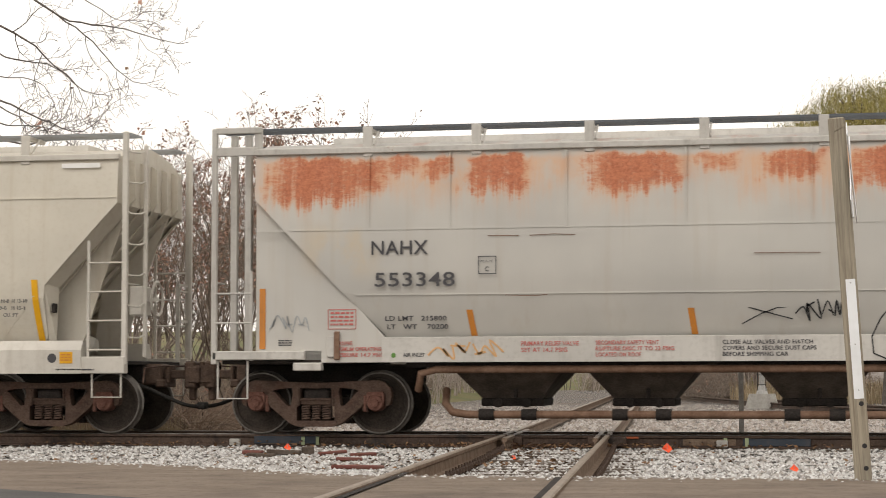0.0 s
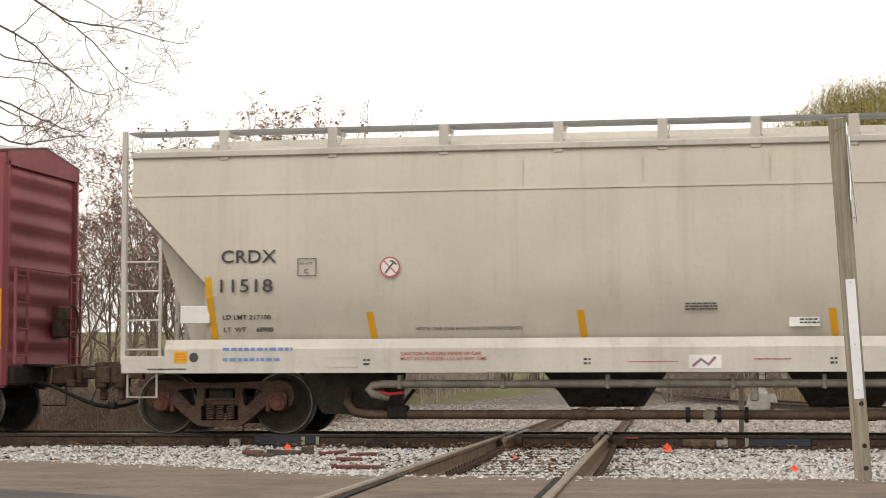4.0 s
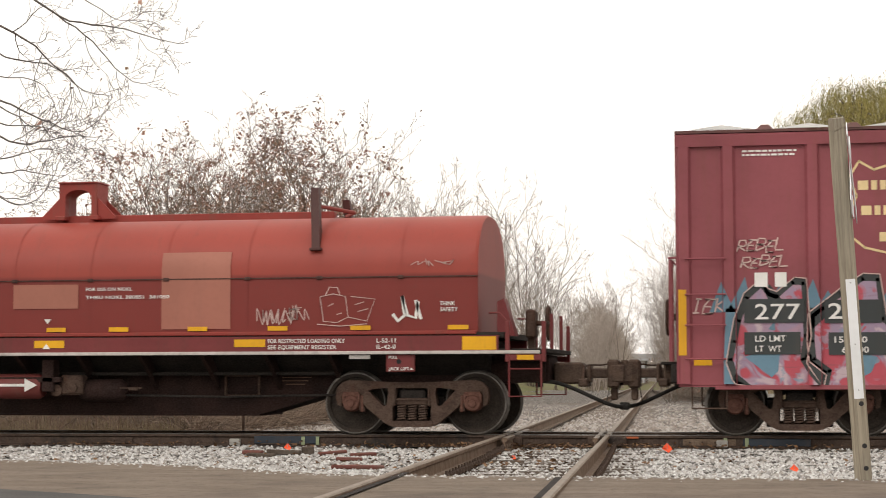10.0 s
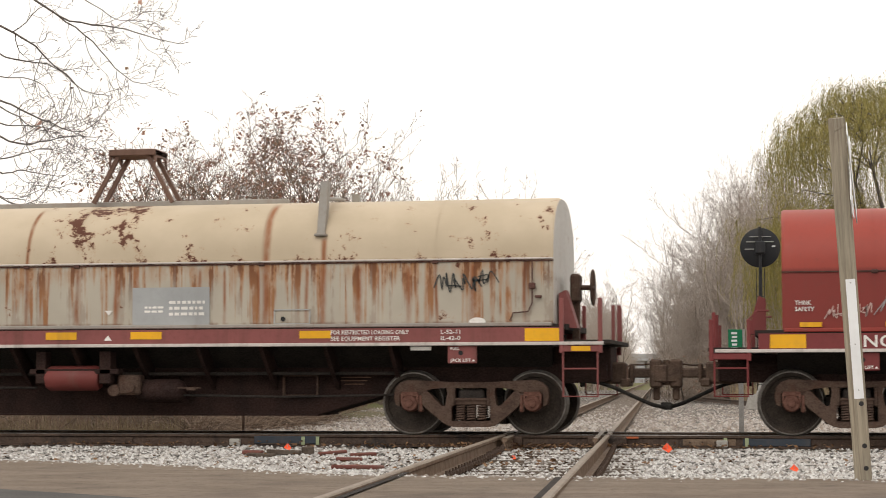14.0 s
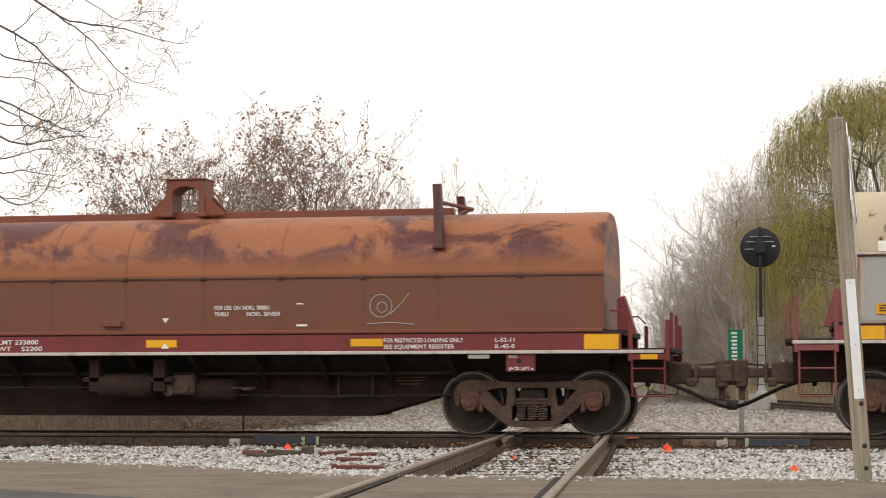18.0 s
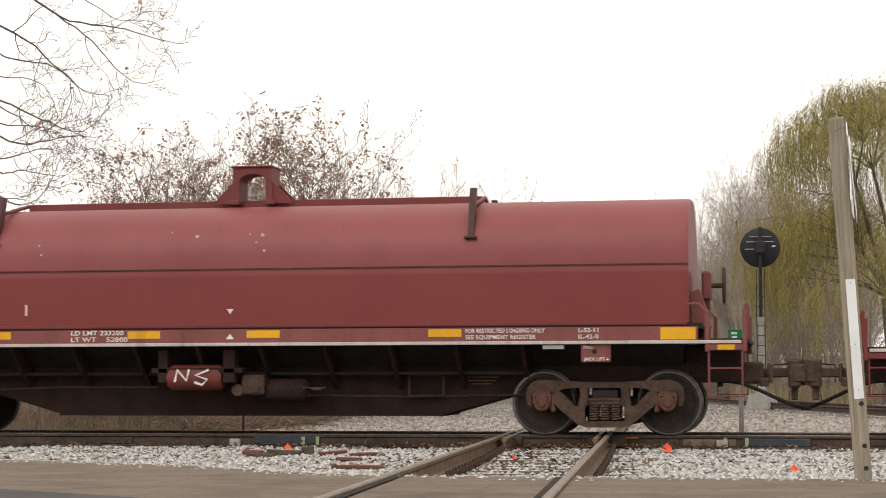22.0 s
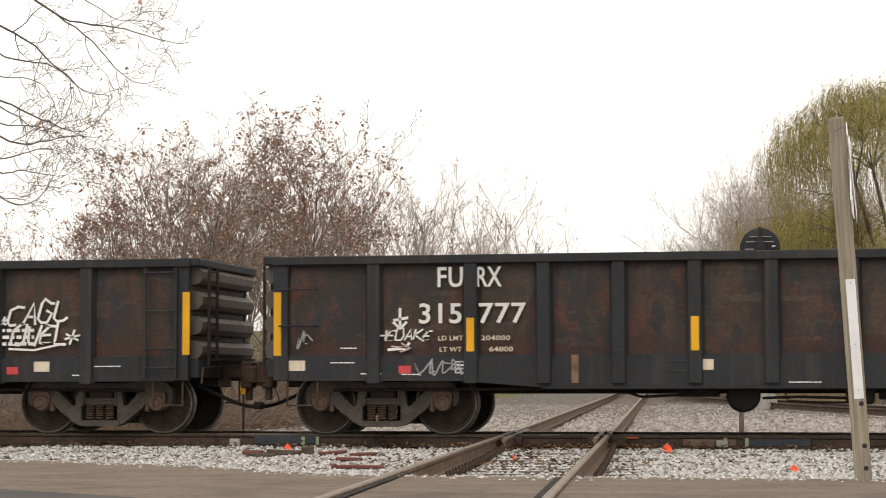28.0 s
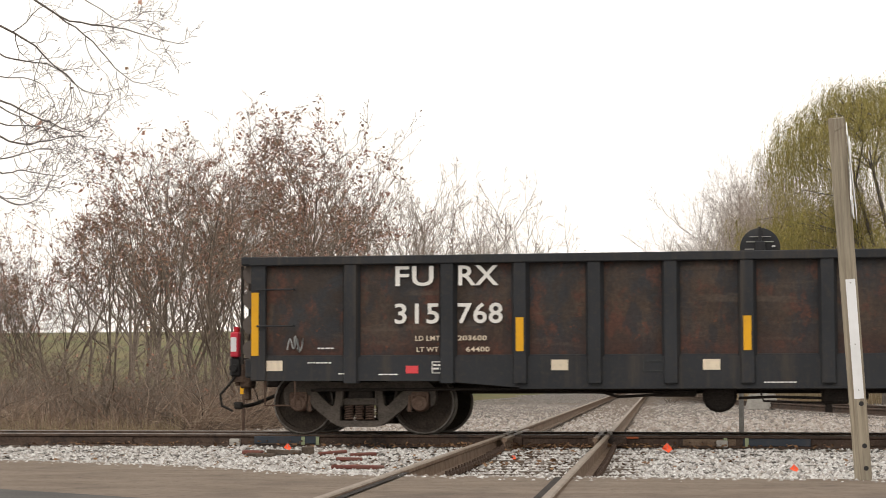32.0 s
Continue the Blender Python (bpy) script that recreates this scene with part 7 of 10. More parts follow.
        part("post_tie", Shape().tube([(x + d, -1.0, zp - 0.26), (x + 0.28 * (1 if i == 0 else -1) * -1 if lean else x, 0.0, zr - 0.02), (x + d, 1.0, zp - 0.26)], 0.03, 6), post_mat, hood)
    # underframe: side sill, deck, fish-belly centre sill and cross bearers
    for e in (-1, 1):
        part("side_sill", Shape().prism([(e * 1.5, zb), (e * 1.5, zt), (e * 1.34, zt), (e * 1.34, zt - 0.03), (e * 1.45, zt - 0.03), (e * 1.45, zb + 0.03), (e * 1.34, zb + 0.03), (e * 1.34, zb)], "x", -6.85, 6.85), sill_mat, car)
        part("sill_edge", Shape().box(-7.45, 7.45, e * 1.49, e * 1.52, zb - 0.045, zb + 0.003, 0.006), EDGE, car)
        for x in (-5.42, 5.42):
            part("jacking_plate", Shape().box(x - 0.21, x + 0.21, e * 1.42, e * 1.47, zb - 0.3, zb - 0.045, 0.01), sill_mat, car, "maroon jacking plate with white stencil")
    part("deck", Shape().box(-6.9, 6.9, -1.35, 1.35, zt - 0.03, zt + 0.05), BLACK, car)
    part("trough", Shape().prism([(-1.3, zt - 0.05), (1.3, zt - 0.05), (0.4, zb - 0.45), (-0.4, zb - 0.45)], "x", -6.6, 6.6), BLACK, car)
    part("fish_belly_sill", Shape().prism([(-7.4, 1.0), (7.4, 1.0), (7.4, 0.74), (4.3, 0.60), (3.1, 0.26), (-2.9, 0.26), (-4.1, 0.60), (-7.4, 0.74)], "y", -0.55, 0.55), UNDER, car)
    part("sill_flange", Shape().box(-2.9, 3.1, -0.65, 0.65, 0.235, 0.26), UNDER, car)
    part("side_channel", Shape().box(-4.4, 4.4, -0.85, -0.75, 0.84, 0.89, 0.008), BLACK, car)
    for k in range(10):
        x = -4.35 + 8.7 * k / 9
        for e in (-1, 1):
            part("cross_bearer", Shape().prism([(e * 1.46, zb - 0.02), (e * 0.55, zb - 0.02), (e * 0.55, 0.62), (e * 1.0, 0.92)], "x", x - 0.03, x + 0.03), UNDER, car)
    tank = part("brake_cylinder", Shape().lathe([(0, -0.42), (0.15, -0.42), (0.19, -0.36), (0.19, 0.36), (0.15, 0.42), (0, 0.42)], (-0.55, -1.15, zb - 0.5), "x", 18), tank_mat or TANK, car, smooth=40)
    part("tank_bracket", Shape().box(-1.1, -0.95, -1.3, -1.05, zb - 0.58, zb - 0.1, 0.01).box(-0.1, 0.08, -1.3, -1.05, zb - 0.58, zb - 0.1, 0.01).box(-1.2, 0.2, -1.3, -1.1, zb - 0.44, zb - 0.36, 0.01), UNDER, tank)
    part("air_reservoir", Shape().lathe([(0, -0.4), (0.12, -0.36), (0.17, -0.28), (0.17, 0.28), (0.12, 0.36), (0, 0.4)], (0.75, -0.95, 0.62), "x", 16), UNDER, car, smooth=40)
    part("control_valve", Shape().box(0.15, 0.5, -1.2, -0.95, 0.55, 0.85, 0.03).cyl((0.1, -1.1, 0.62), (0.1, -1.22, 0.62), 0.09, 12).cyl((0.36, -1.1, 0.66), (0.36, -1.24, 0.66), 0.07, 12), IRON, car)
    part("brake_rod", Shape().tube([(0.9, -1.0, 0.55), (2.6, -0.95, 0.52), (4.6, -0.85, 0.55)], 0.018, 6), BLACK, car)
    part("brake_rod", Shape().tube([(-4.6, -0.9, 0.6), (-2.8, -1.0, 0.66), (-1.2, -1.0, 0.66)], 0.018, 6), BLACK, car)
    part("slack_adjuster", Shape().box(1.05, 1.40, -1.1, -1.04, 0.645, 0.665).box(1.2, 1.34, -1.12, -1.02, 0.62, 0.645), IRON, car)
    part("placard_frame", Shape().box(2.55, 3.1, -0.66, -0.6, 0.52, 0.55).box(2.55, 3.1, -0.66, -0.6, 0.82, 0.85).box(2.55, 2.58, -0.66, -0.6, 0.52, 0.85).box(3.07, 3.1, -0.66, -0.6, 0.52, 0.85), IRON, car)
    # end platforms with posts, steps and brake wheel
    for c in (-1, 1):
        part("end_platform", Shape().box(c * 6.8, c * 7.55, -1.45, 1.45, zb - 0.03, zb + 0.03, 0.008), BLACK, car)
        part("bolster_end", Shape().box(c * 6.6, c * 7.45, -0.5, 0.5, 0.74, zb - 0.05, 0.02), UNDER, car)
        for e in (-1, 1):
            post_in, post_out, post_top = (6.85, 7.40, 0.62) if kind == "trestle" else (6.98, 7.5, 0.42)
            part("platform_sill", Shape().box(c * post_in, c * (post_out + 0.02), e * 1.46, e * 1.5, zb - 0.14, zb - 0.05, 0.008), sill_mat, car)
            for x, top in ((post_in, post_top), (post_out, post_top)):
                part("corner_post", Shape().box(c * x - 0.03, c * x + 0.03, e * 1.44, e * 1.51, zb - 0.16, zb + top, 0.008), sill_mat, car)
            if kind != "trestle":
                part("grab_rail", Shape().tube([(c * 6.7, e * 1.4, zt + 0.32), (c * 6.86, e * 1.46, zt + 0.32), (c * 6.98, e * 1.48, zt + 0.2)], 0.013, 6), sill_mat, car)
            st = part("side_step", Shape().tube([(c * (post_in + 0.02), e * 1.47, zb - 0.1), (c * (post_in + 0.02), e * 1.47, 0.53), (c * (post_out - 0.04), e * 1.47, 0.53), (c * (post_out - 0.04), e * 1.47, zb - 0.1)], 0.017, 6), sill_mat, car)
            part("step_rung", Shape().cyl((c * (post_in + 0.02), e * 1.47, 0.92), (c * (post_out - 0.04), e * 1.47, 0.92), 0.013, 6), sill_mat, st)
        for yy in (-0.6, 0.55):
            part("end_post", Shape().box(c * 7.5 - 0.025, c * 7.5 + 0.025, yy, yy + 0.05, zb, zb + 0.55, 0.006), sill_mat, car)
        part("end_bulkhead", Shape().prism([(c * 6.75, zt), (c * 6.75, zt + 0.5), (c * 6.85, zt + 0.55), (c * 7.02, zt)], "y", -0.95, -0.6), sill_mat, car)
    if brake:
        bx, bz = brake[0], zb + brake[1]
        wheel = part("brake_wheel", Shape().lathe([(0.25, -0.02), (0.28, 0.0), (0.25, 0.02), (0.22, 0.0)], (bx, -0.3, bz), "x", 22, True), IRON, car)
        part("spoke", Shape().box(bx - 0.02, bx + 0.02, -0.32, -0.28, bz - 0.24, bz + 0.24), IRON, wheel)
        part("spoke", Shape().box(bx - 0.02, bx + 0.02, -0.54, -0.06, bz - 0.02, bz + 0.02), IRON, wheel)
        part("brake_shaft", Shape().cyl((bx - 0.23, -0.3, bz), (bx, -0.3, bz), 0.04, 8), IRON, car)
        part("brake_housing", Shape().box(bx - 0.32, bx - 0.18, -0.5, -0.1, bz - 0.22, bz + 0.2, 0.03).box(bx - 0.30, bx - 0.20, -0.38, -0.2, zb, bz - 0.22), sill_mat if brake[1] > 0.6 and kind != "trestle" else IRON, car)
    # yellow film along the sill
    for a, b in ((-6.69, -6.2), (6.33, 6.82)):
        decal("reflective_plate", car, a, b, zb + 0.015, zt - 0.015, -1.503, YELLOW)
    for a, b in ((post_in + 0.14, post_out - 0.14),):
        decal("reflective_strip", car, a, b, zb - 0.13, zb - 0.06, -1.502, YELLOW)
    part("chalk_board", Shape().box(4.66, 4.96, -1.44, -1.4, zb - 0.11, zb - 0.055), WHITE, car)
    return car, axles


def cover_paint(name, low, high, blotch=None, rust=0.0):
    """Hood paint: the arched top in a lighter tone, the sides darker; blotches or rust runs where they show."""
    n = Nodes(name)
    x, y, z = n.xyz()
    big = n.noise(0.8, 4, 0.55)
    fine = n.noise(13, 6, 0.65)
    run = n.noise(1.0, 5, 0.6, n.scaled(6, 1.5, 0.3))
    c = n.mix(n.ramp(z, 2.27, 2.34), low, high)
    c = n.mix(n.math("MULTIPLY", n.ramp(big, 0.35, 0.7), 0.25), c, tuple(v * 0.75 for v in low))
    if blotch:
        bl = n.noise(1.0, 6, 0.62, n.scaled(0.9, 0.7, 1.5, (2, 0, 0)), 0.8)
        c = n.mix(n.math("MULTIPLY", n.ramp(bl, 0.43, 0.56), n.ramp(z, 2.32, 2.7)), c, n.mix(n.ramp(fine, 0.35, 0.7), blotch, tuple(v * 0.6 for v in blotch)))
    c = n.mix(n.math("MULTIPLY", n.ramp(run, 0.55, 0.8), 0.25), c, (0.10, 0.05, 0.035))
    c = n.mix(n.math("MULTIPLY", n.ramp(fine, 0.5, 0.8), 0.2), c, (0.09, 0.05, 0.04))
    if rust:
        spots = n.noise(3.0, 8, 0.7)
        c = n.mix(n.ramp(spots, 0.66, 0.72), c, (0.13, 0.05, 0.03))
    return n.end(c, 0.5, 0, n.math("ADD", fine, big), 0.1, 0.01)


def cream_cover():
    """Cream hood: grey-white sides with rust runs that start at the belt, scattered brown scabs on the arch."""
    n = Nodes("rust_run_cream_hood")
    n.gloss = 0.2
    x, y, z = n.xyz()
    fine = n.noise(18, 6, 0.65)
    big = n.noise(0.9, 4, 0.55)
    wave = n.noise(1.0, 3, 0.6, n.scaled(3.0, 0.3, 0.8, (5, 0, 0)))
    col_a = n.noise(1.0, 3, 0.7, n.scaled(8.0, 0.1, 0.22, (0.3, 0.5, 0.4)))
    col_b = n.noise(1.0, 2, 0.6, n.scaled(19.0, 0.1, 0.3, (7.2, 0.45, 0.4)))
    long_a = n.noise(1.0, 2, 0.6, n.scaled(6.0, 0.1, 0.02, (3.3, 0.55, 0.45)))
    mott = n.noise(1.0, 5, 0.65, n.scaled(5.0, 1.0, 2.2))
    side = n.ramp(z, 2.485, 2.455)
    arch_col = n.mix(n.ramp(big, 0.3, 0.7), (0.45, 0.37, 0.265), (0.53, 0.44, 0.325))
    side_col = n.mix(n.ramp(big, 0.3, 0.7), (0.37, 0.335, 0.275), (0.435, 0.395, 0.325))
    c = n.mix(side, arch_col, side_col)
    grey = n.math("MULTIPLY", n.math("MULTIPLY", n.ramp(x, -3.02, -3.05), n.ramp(x, -6.6, -6.4)), side)
    c = n.mix(n.math("MULTIPLY", grey, 0.9), c, (0.35, 0.36, 0.36))
    keep = n.math("SUBTRACT", 1.0, n.math("MULTIPLY", grey, 0.93))
    low = n.math("MULTIPLY", side, keep)
    # thin runs, each as long as it likes
    end_a = n.math("SUBTRACT", z, n.math("SUBTRACT", 2.52, n.math("MULTIPLY", n.ramp(long_a, 0.36, 0.62), 1.2)))
    body_a = n.math("MULTIPLY", n.ramp(col_a, 0.46, 0.57), n.ramp(end_a, 0.0, 0.35))
    end_b = n.math("SUBTRACT", z, n.math("SUBTRACT", 2.5, n.math("MULTIPLY", n.ramp(col_a, 0.35, 0.6), 0.8)))
    body_b = n.math("MULTIPLY", n.ramp(col_b, 0.48, 0.58), n.ramp(end_b, 0.0, 0.45))
    runs = n.math("MULTIPLY", n.math("MULTIPLY", n.math("MAXIMUM", body_a, body_b), n.ramp(mott, 0.3, 0.6, 0.35, 1.0)), low)
    c = n.mix(n.math("MULTIPLY", runs, 0.9), c, (0.345, 0.148, 0.052))
    c = n.mix(n.math("MULTIPLY", n.math("MULTIPLY", n.ramp(z, 2.05, 2.48), low), n.ramp(mott, 0.36, 0.66, 0.0, 0.6)), c, (0.37, 0.185, 0.075))
    # the heavy runs below hooks, posts and the ridge
    jog = n.math("MULTIPLY", n.math("SUBTRACT", wave, 0.5), 0.10)
    for bx, w, top, foot in ((-3.3, 0.10, 2.85, 2.4), (-3.12, 0.05, 2.9, 2.4), (-2.96, 0.06, 2.47, 1.5), (-2.36, 0.10, 3.5, 1.5), (-2.17, 0.05, 2.47, 1.5), (-1.71, 0.03, 2.47, 1.8), (-1.24, 0.055, 3.4, 1.5), (-0.9, 0.03, 2.47, 2.0), (-0.44, 0.085, 2.5, 1.5), (0.17, 0.06, 2.5, 1.55), (0.49, 0.09, 2.55, 1.5), (1.45, 0.05, 2.47, 2.0), (1.84, 0.04, 2.47, 1.6), (2.36, 0.04, 2.47, 1.75), (2.47, 0.09, 3.45, 1.5), (3.09, 0.05, 2.47, 1.6), (3.34, 0.08, 2.9, 1.5), (3.87, 0.075, 2.47, 1.5), (4.17, 0.03, 2.47, 1.9), (4.62, 0.07, 2.47, 1.5), (5.02, 0.05, 2.55, 1.6), (5.55, 0.085, 2.5, 1.55), (6.3, 0.05, 2.5, 1.6)):
        d = n.math("ABSOLUTE", n.math("SUBTRACT", x, n.math("ADD", bx, jog)))
        m = n.math("MULTIPLY", n.ramp(d, w * 0.95, 0.0), n.ramp(n.math("ADD", z, n.math("MULTIPLY", mott, 0.3)), foot - 0.05, foot + 0.5, 0.25, 1.0))
        m = n.math("MULTIPLY", n.math("MULTIPLY", m, n.ramp(z, top, top - 0.12)), n.ramp(mott, 0.28, 0.55, 0.45, 0.92))
        c = n.mix(m, c, (0.25, 0.086, 0.030))
    core = n.math("MULTIPLY", n.math("MULTIPLY", n.ramp(n.math("ADD", n.math("MULTIPLY", col_a, 0.7), n.math("MULTIPLY", mott, 0.45)), 0.60, 0.66), n.ramp(z, 1.9, 2.45, 0.3, 1.0)), low)
    c = n.mix(n.math("MULTIPLY", core, 0.8), c, (0.12, 0.042, 0.02))
    # scabs
    scab = n.noise(3.4, 9, 0.75)
    scab = n.math("SUBTRACT", scab, n.math("MULTIPLY", side, 0.045))
    scab = n.math("ADD", scab, n.math("MULTIPLY", n.ramp(n.math("ABSOLUTE", n.math("SUBTRACT", z, 2.49)), 0.13, 0.0), 0.085))
    scab = n.math("ADD", scab, n.math("MULTIPLY", n.ramp(n.math("ABSOLUTE", n.math("SUBTRACT", x, 6.62)), 0.16, 0.0), 0.07))
    patch = n.ramp(n.noise(0.8, 2, 0.5, n.scaled(1, 1, 0.6, (0.3, 0, 0))), 0.45, 0.62)
    near = n.math("MULTIPLY", n.ramp(n.math("ABSOLUTE", n.math("SUBTRACT", x, -0.15)), 1.0, 0.25), n.ramp(z, 2.5, 2.9))
    hard = n.ramp(n.math("ADD", n.math("ADD", scab, n.math("MULTIPLY", near, 0.12)), n.math("MULTIPLY", patch, 0.045)), 0.638, 0.655)
    soft = n.ramp(n.math("ADD", n.math("ADD", scab, n.math("MULTIPLY", near, 0.12)), n.math("MULTIPLY", patch, 0.045)), 0.60, 0.65)
    c = n.mix(n.math("MULTIPLY", n.math("MULTIPLY", soft, keep), 0.4), c, (0.36, 0.17, 0.075))
    c = n.mix(n.math("MULTIPLY", hard, keep), c, (0.10, 0.036, 0.02))
    edge = n.math("MULTIPLY", n.math("MULTIPLY", n.ramp(n.math("ABSOLUTE", n.math("SUBTRACT", z, 1.57)), 0.06, 0.0), keep), n.ramp(mott, 0.4, 0.6))
    c = n.mix(n.math("MULTIPLY", edge, 0.8), c, (0.14, 0.055, 0.03))
    return n.end(c, 0.6, 0, n.math("ADD", fine, scab), 0.15, 0.01)


BELT = grit("rusty_belt_strip", (0.06, 0.03, 0.025), (0.11, 0.05, 0.04), 6, 0.7, 0.2, 0.004)
EDGE = paint("pale_sill_edge_paint", (0.52, 0.47, 0.44), dirty=0.5, rust=0.2)
DARKPOST = paint("dark_brown_post_paint", (0.075, 0.028, 0.024), dirty=0.3)
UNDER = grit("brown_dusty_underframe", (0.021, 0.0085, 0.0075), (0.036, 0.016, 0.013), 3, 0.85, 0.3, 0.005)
TANK = paint("dull_red_tank_paint", (0.17, 0.04, 0.035), dirty=0.35)
SILL = paint("maroon_sill_paint", (0.17, 0.033, 0.033), dirt=(0.09, 0.04, 0.03), dirty=0.4, rust=0.1)
SILL_OLD = paint("faded_maroon_sill_paint", (0.22, 0.070, 0.065), dirt=(0.09, 0.04, 0.03), dirty=0.5, rust=0.15)
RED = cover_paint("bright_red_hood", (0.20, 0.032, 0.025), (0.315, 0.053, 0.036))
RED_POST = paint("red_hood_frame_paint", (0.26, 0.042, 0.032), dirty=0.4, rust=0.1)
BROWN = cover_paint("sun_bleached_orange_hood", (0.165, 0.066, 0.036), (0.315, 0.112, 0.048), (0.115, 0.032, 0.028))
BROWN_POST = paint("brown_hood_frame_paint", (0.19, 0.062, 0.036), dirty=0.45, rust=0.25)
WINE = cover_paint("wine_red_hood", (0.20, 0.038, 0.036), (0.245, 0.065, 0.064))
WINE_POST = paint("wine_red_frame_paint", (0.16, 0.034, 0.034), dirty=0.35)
CREAMHOOD = cream_cover()
CREAM_END = paint("pale_grey_hood_end", (0.50, 0.49, 0.46), dirt=(0.3, 0.2, 0.12), dirty=0.35, rust=0.3, rusty=(0.25, 0.10, 0.05))
GREY_POST = paint("weathered_grey_frame_paint", (0.30, 0.28, 0.25), dirt=(0.2, 0.12, 0.08), dirty=0.5, rust=0.3)
RUST_POST = paint("rusted_brown_frame_paint", (0.15, 0.085, 0.06), dirt=(0.08, 0.04, 0.03), dirty=0.6, rust=0.5)

U4, U5, U6, U7 = 16.04, -0.41, -17.08, -33.72
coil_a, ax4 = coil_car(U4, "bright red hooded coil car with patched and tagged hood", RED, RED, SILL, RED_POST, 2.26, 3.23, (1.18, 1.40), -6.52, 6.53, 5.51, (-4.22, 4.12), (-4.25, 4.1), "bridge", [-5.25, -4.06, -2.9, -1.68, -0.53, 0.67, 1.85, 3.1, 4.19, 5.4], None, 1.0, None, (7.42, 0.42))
entrain(coil_a, U4, ax4)
coil_b, ax5 = coil_car(U5, "rusty cream hooded coil car with grey repainted panels", CREAMHOOD, CREAM_END, SILL_OLD, GREY_POST, 2.47, 3.47, (1.30, 1.51), -6.55, 6.72, 5.48, (-3.24, 3.29), (-2.45, 2.46), "trestle", [-4.78, -3.08, -2.26, -1.25, -0.45, 2.41, 5.01], None)
entrain(coil_b, U5, ax5)
coil_c, ax6 = coil_car(U6, "faded orange-brown hooded coil car", BROWN, BROWN, SILL, BROWN_POST, 2.26, 3.25, (1.18, 1.42), -6.5, 6.6, 5.52, (-4.22, 4.21), (-4.25, 4.2), "bridge", [-5.25, -4.06, -2.9, -1.68, -0.53, 0.67, 1.85, 3.1, 4.19, 5.4], None, 1.0, UNDER, None)
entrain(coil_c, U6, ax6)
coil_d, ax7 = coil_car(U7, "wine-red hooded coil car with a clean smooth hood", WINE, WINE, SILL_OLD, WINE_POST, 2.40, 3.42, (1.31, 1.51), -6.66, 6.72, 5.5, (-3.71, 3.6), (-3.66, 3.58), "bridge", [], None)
entrain(coil_d, U7, ax7)


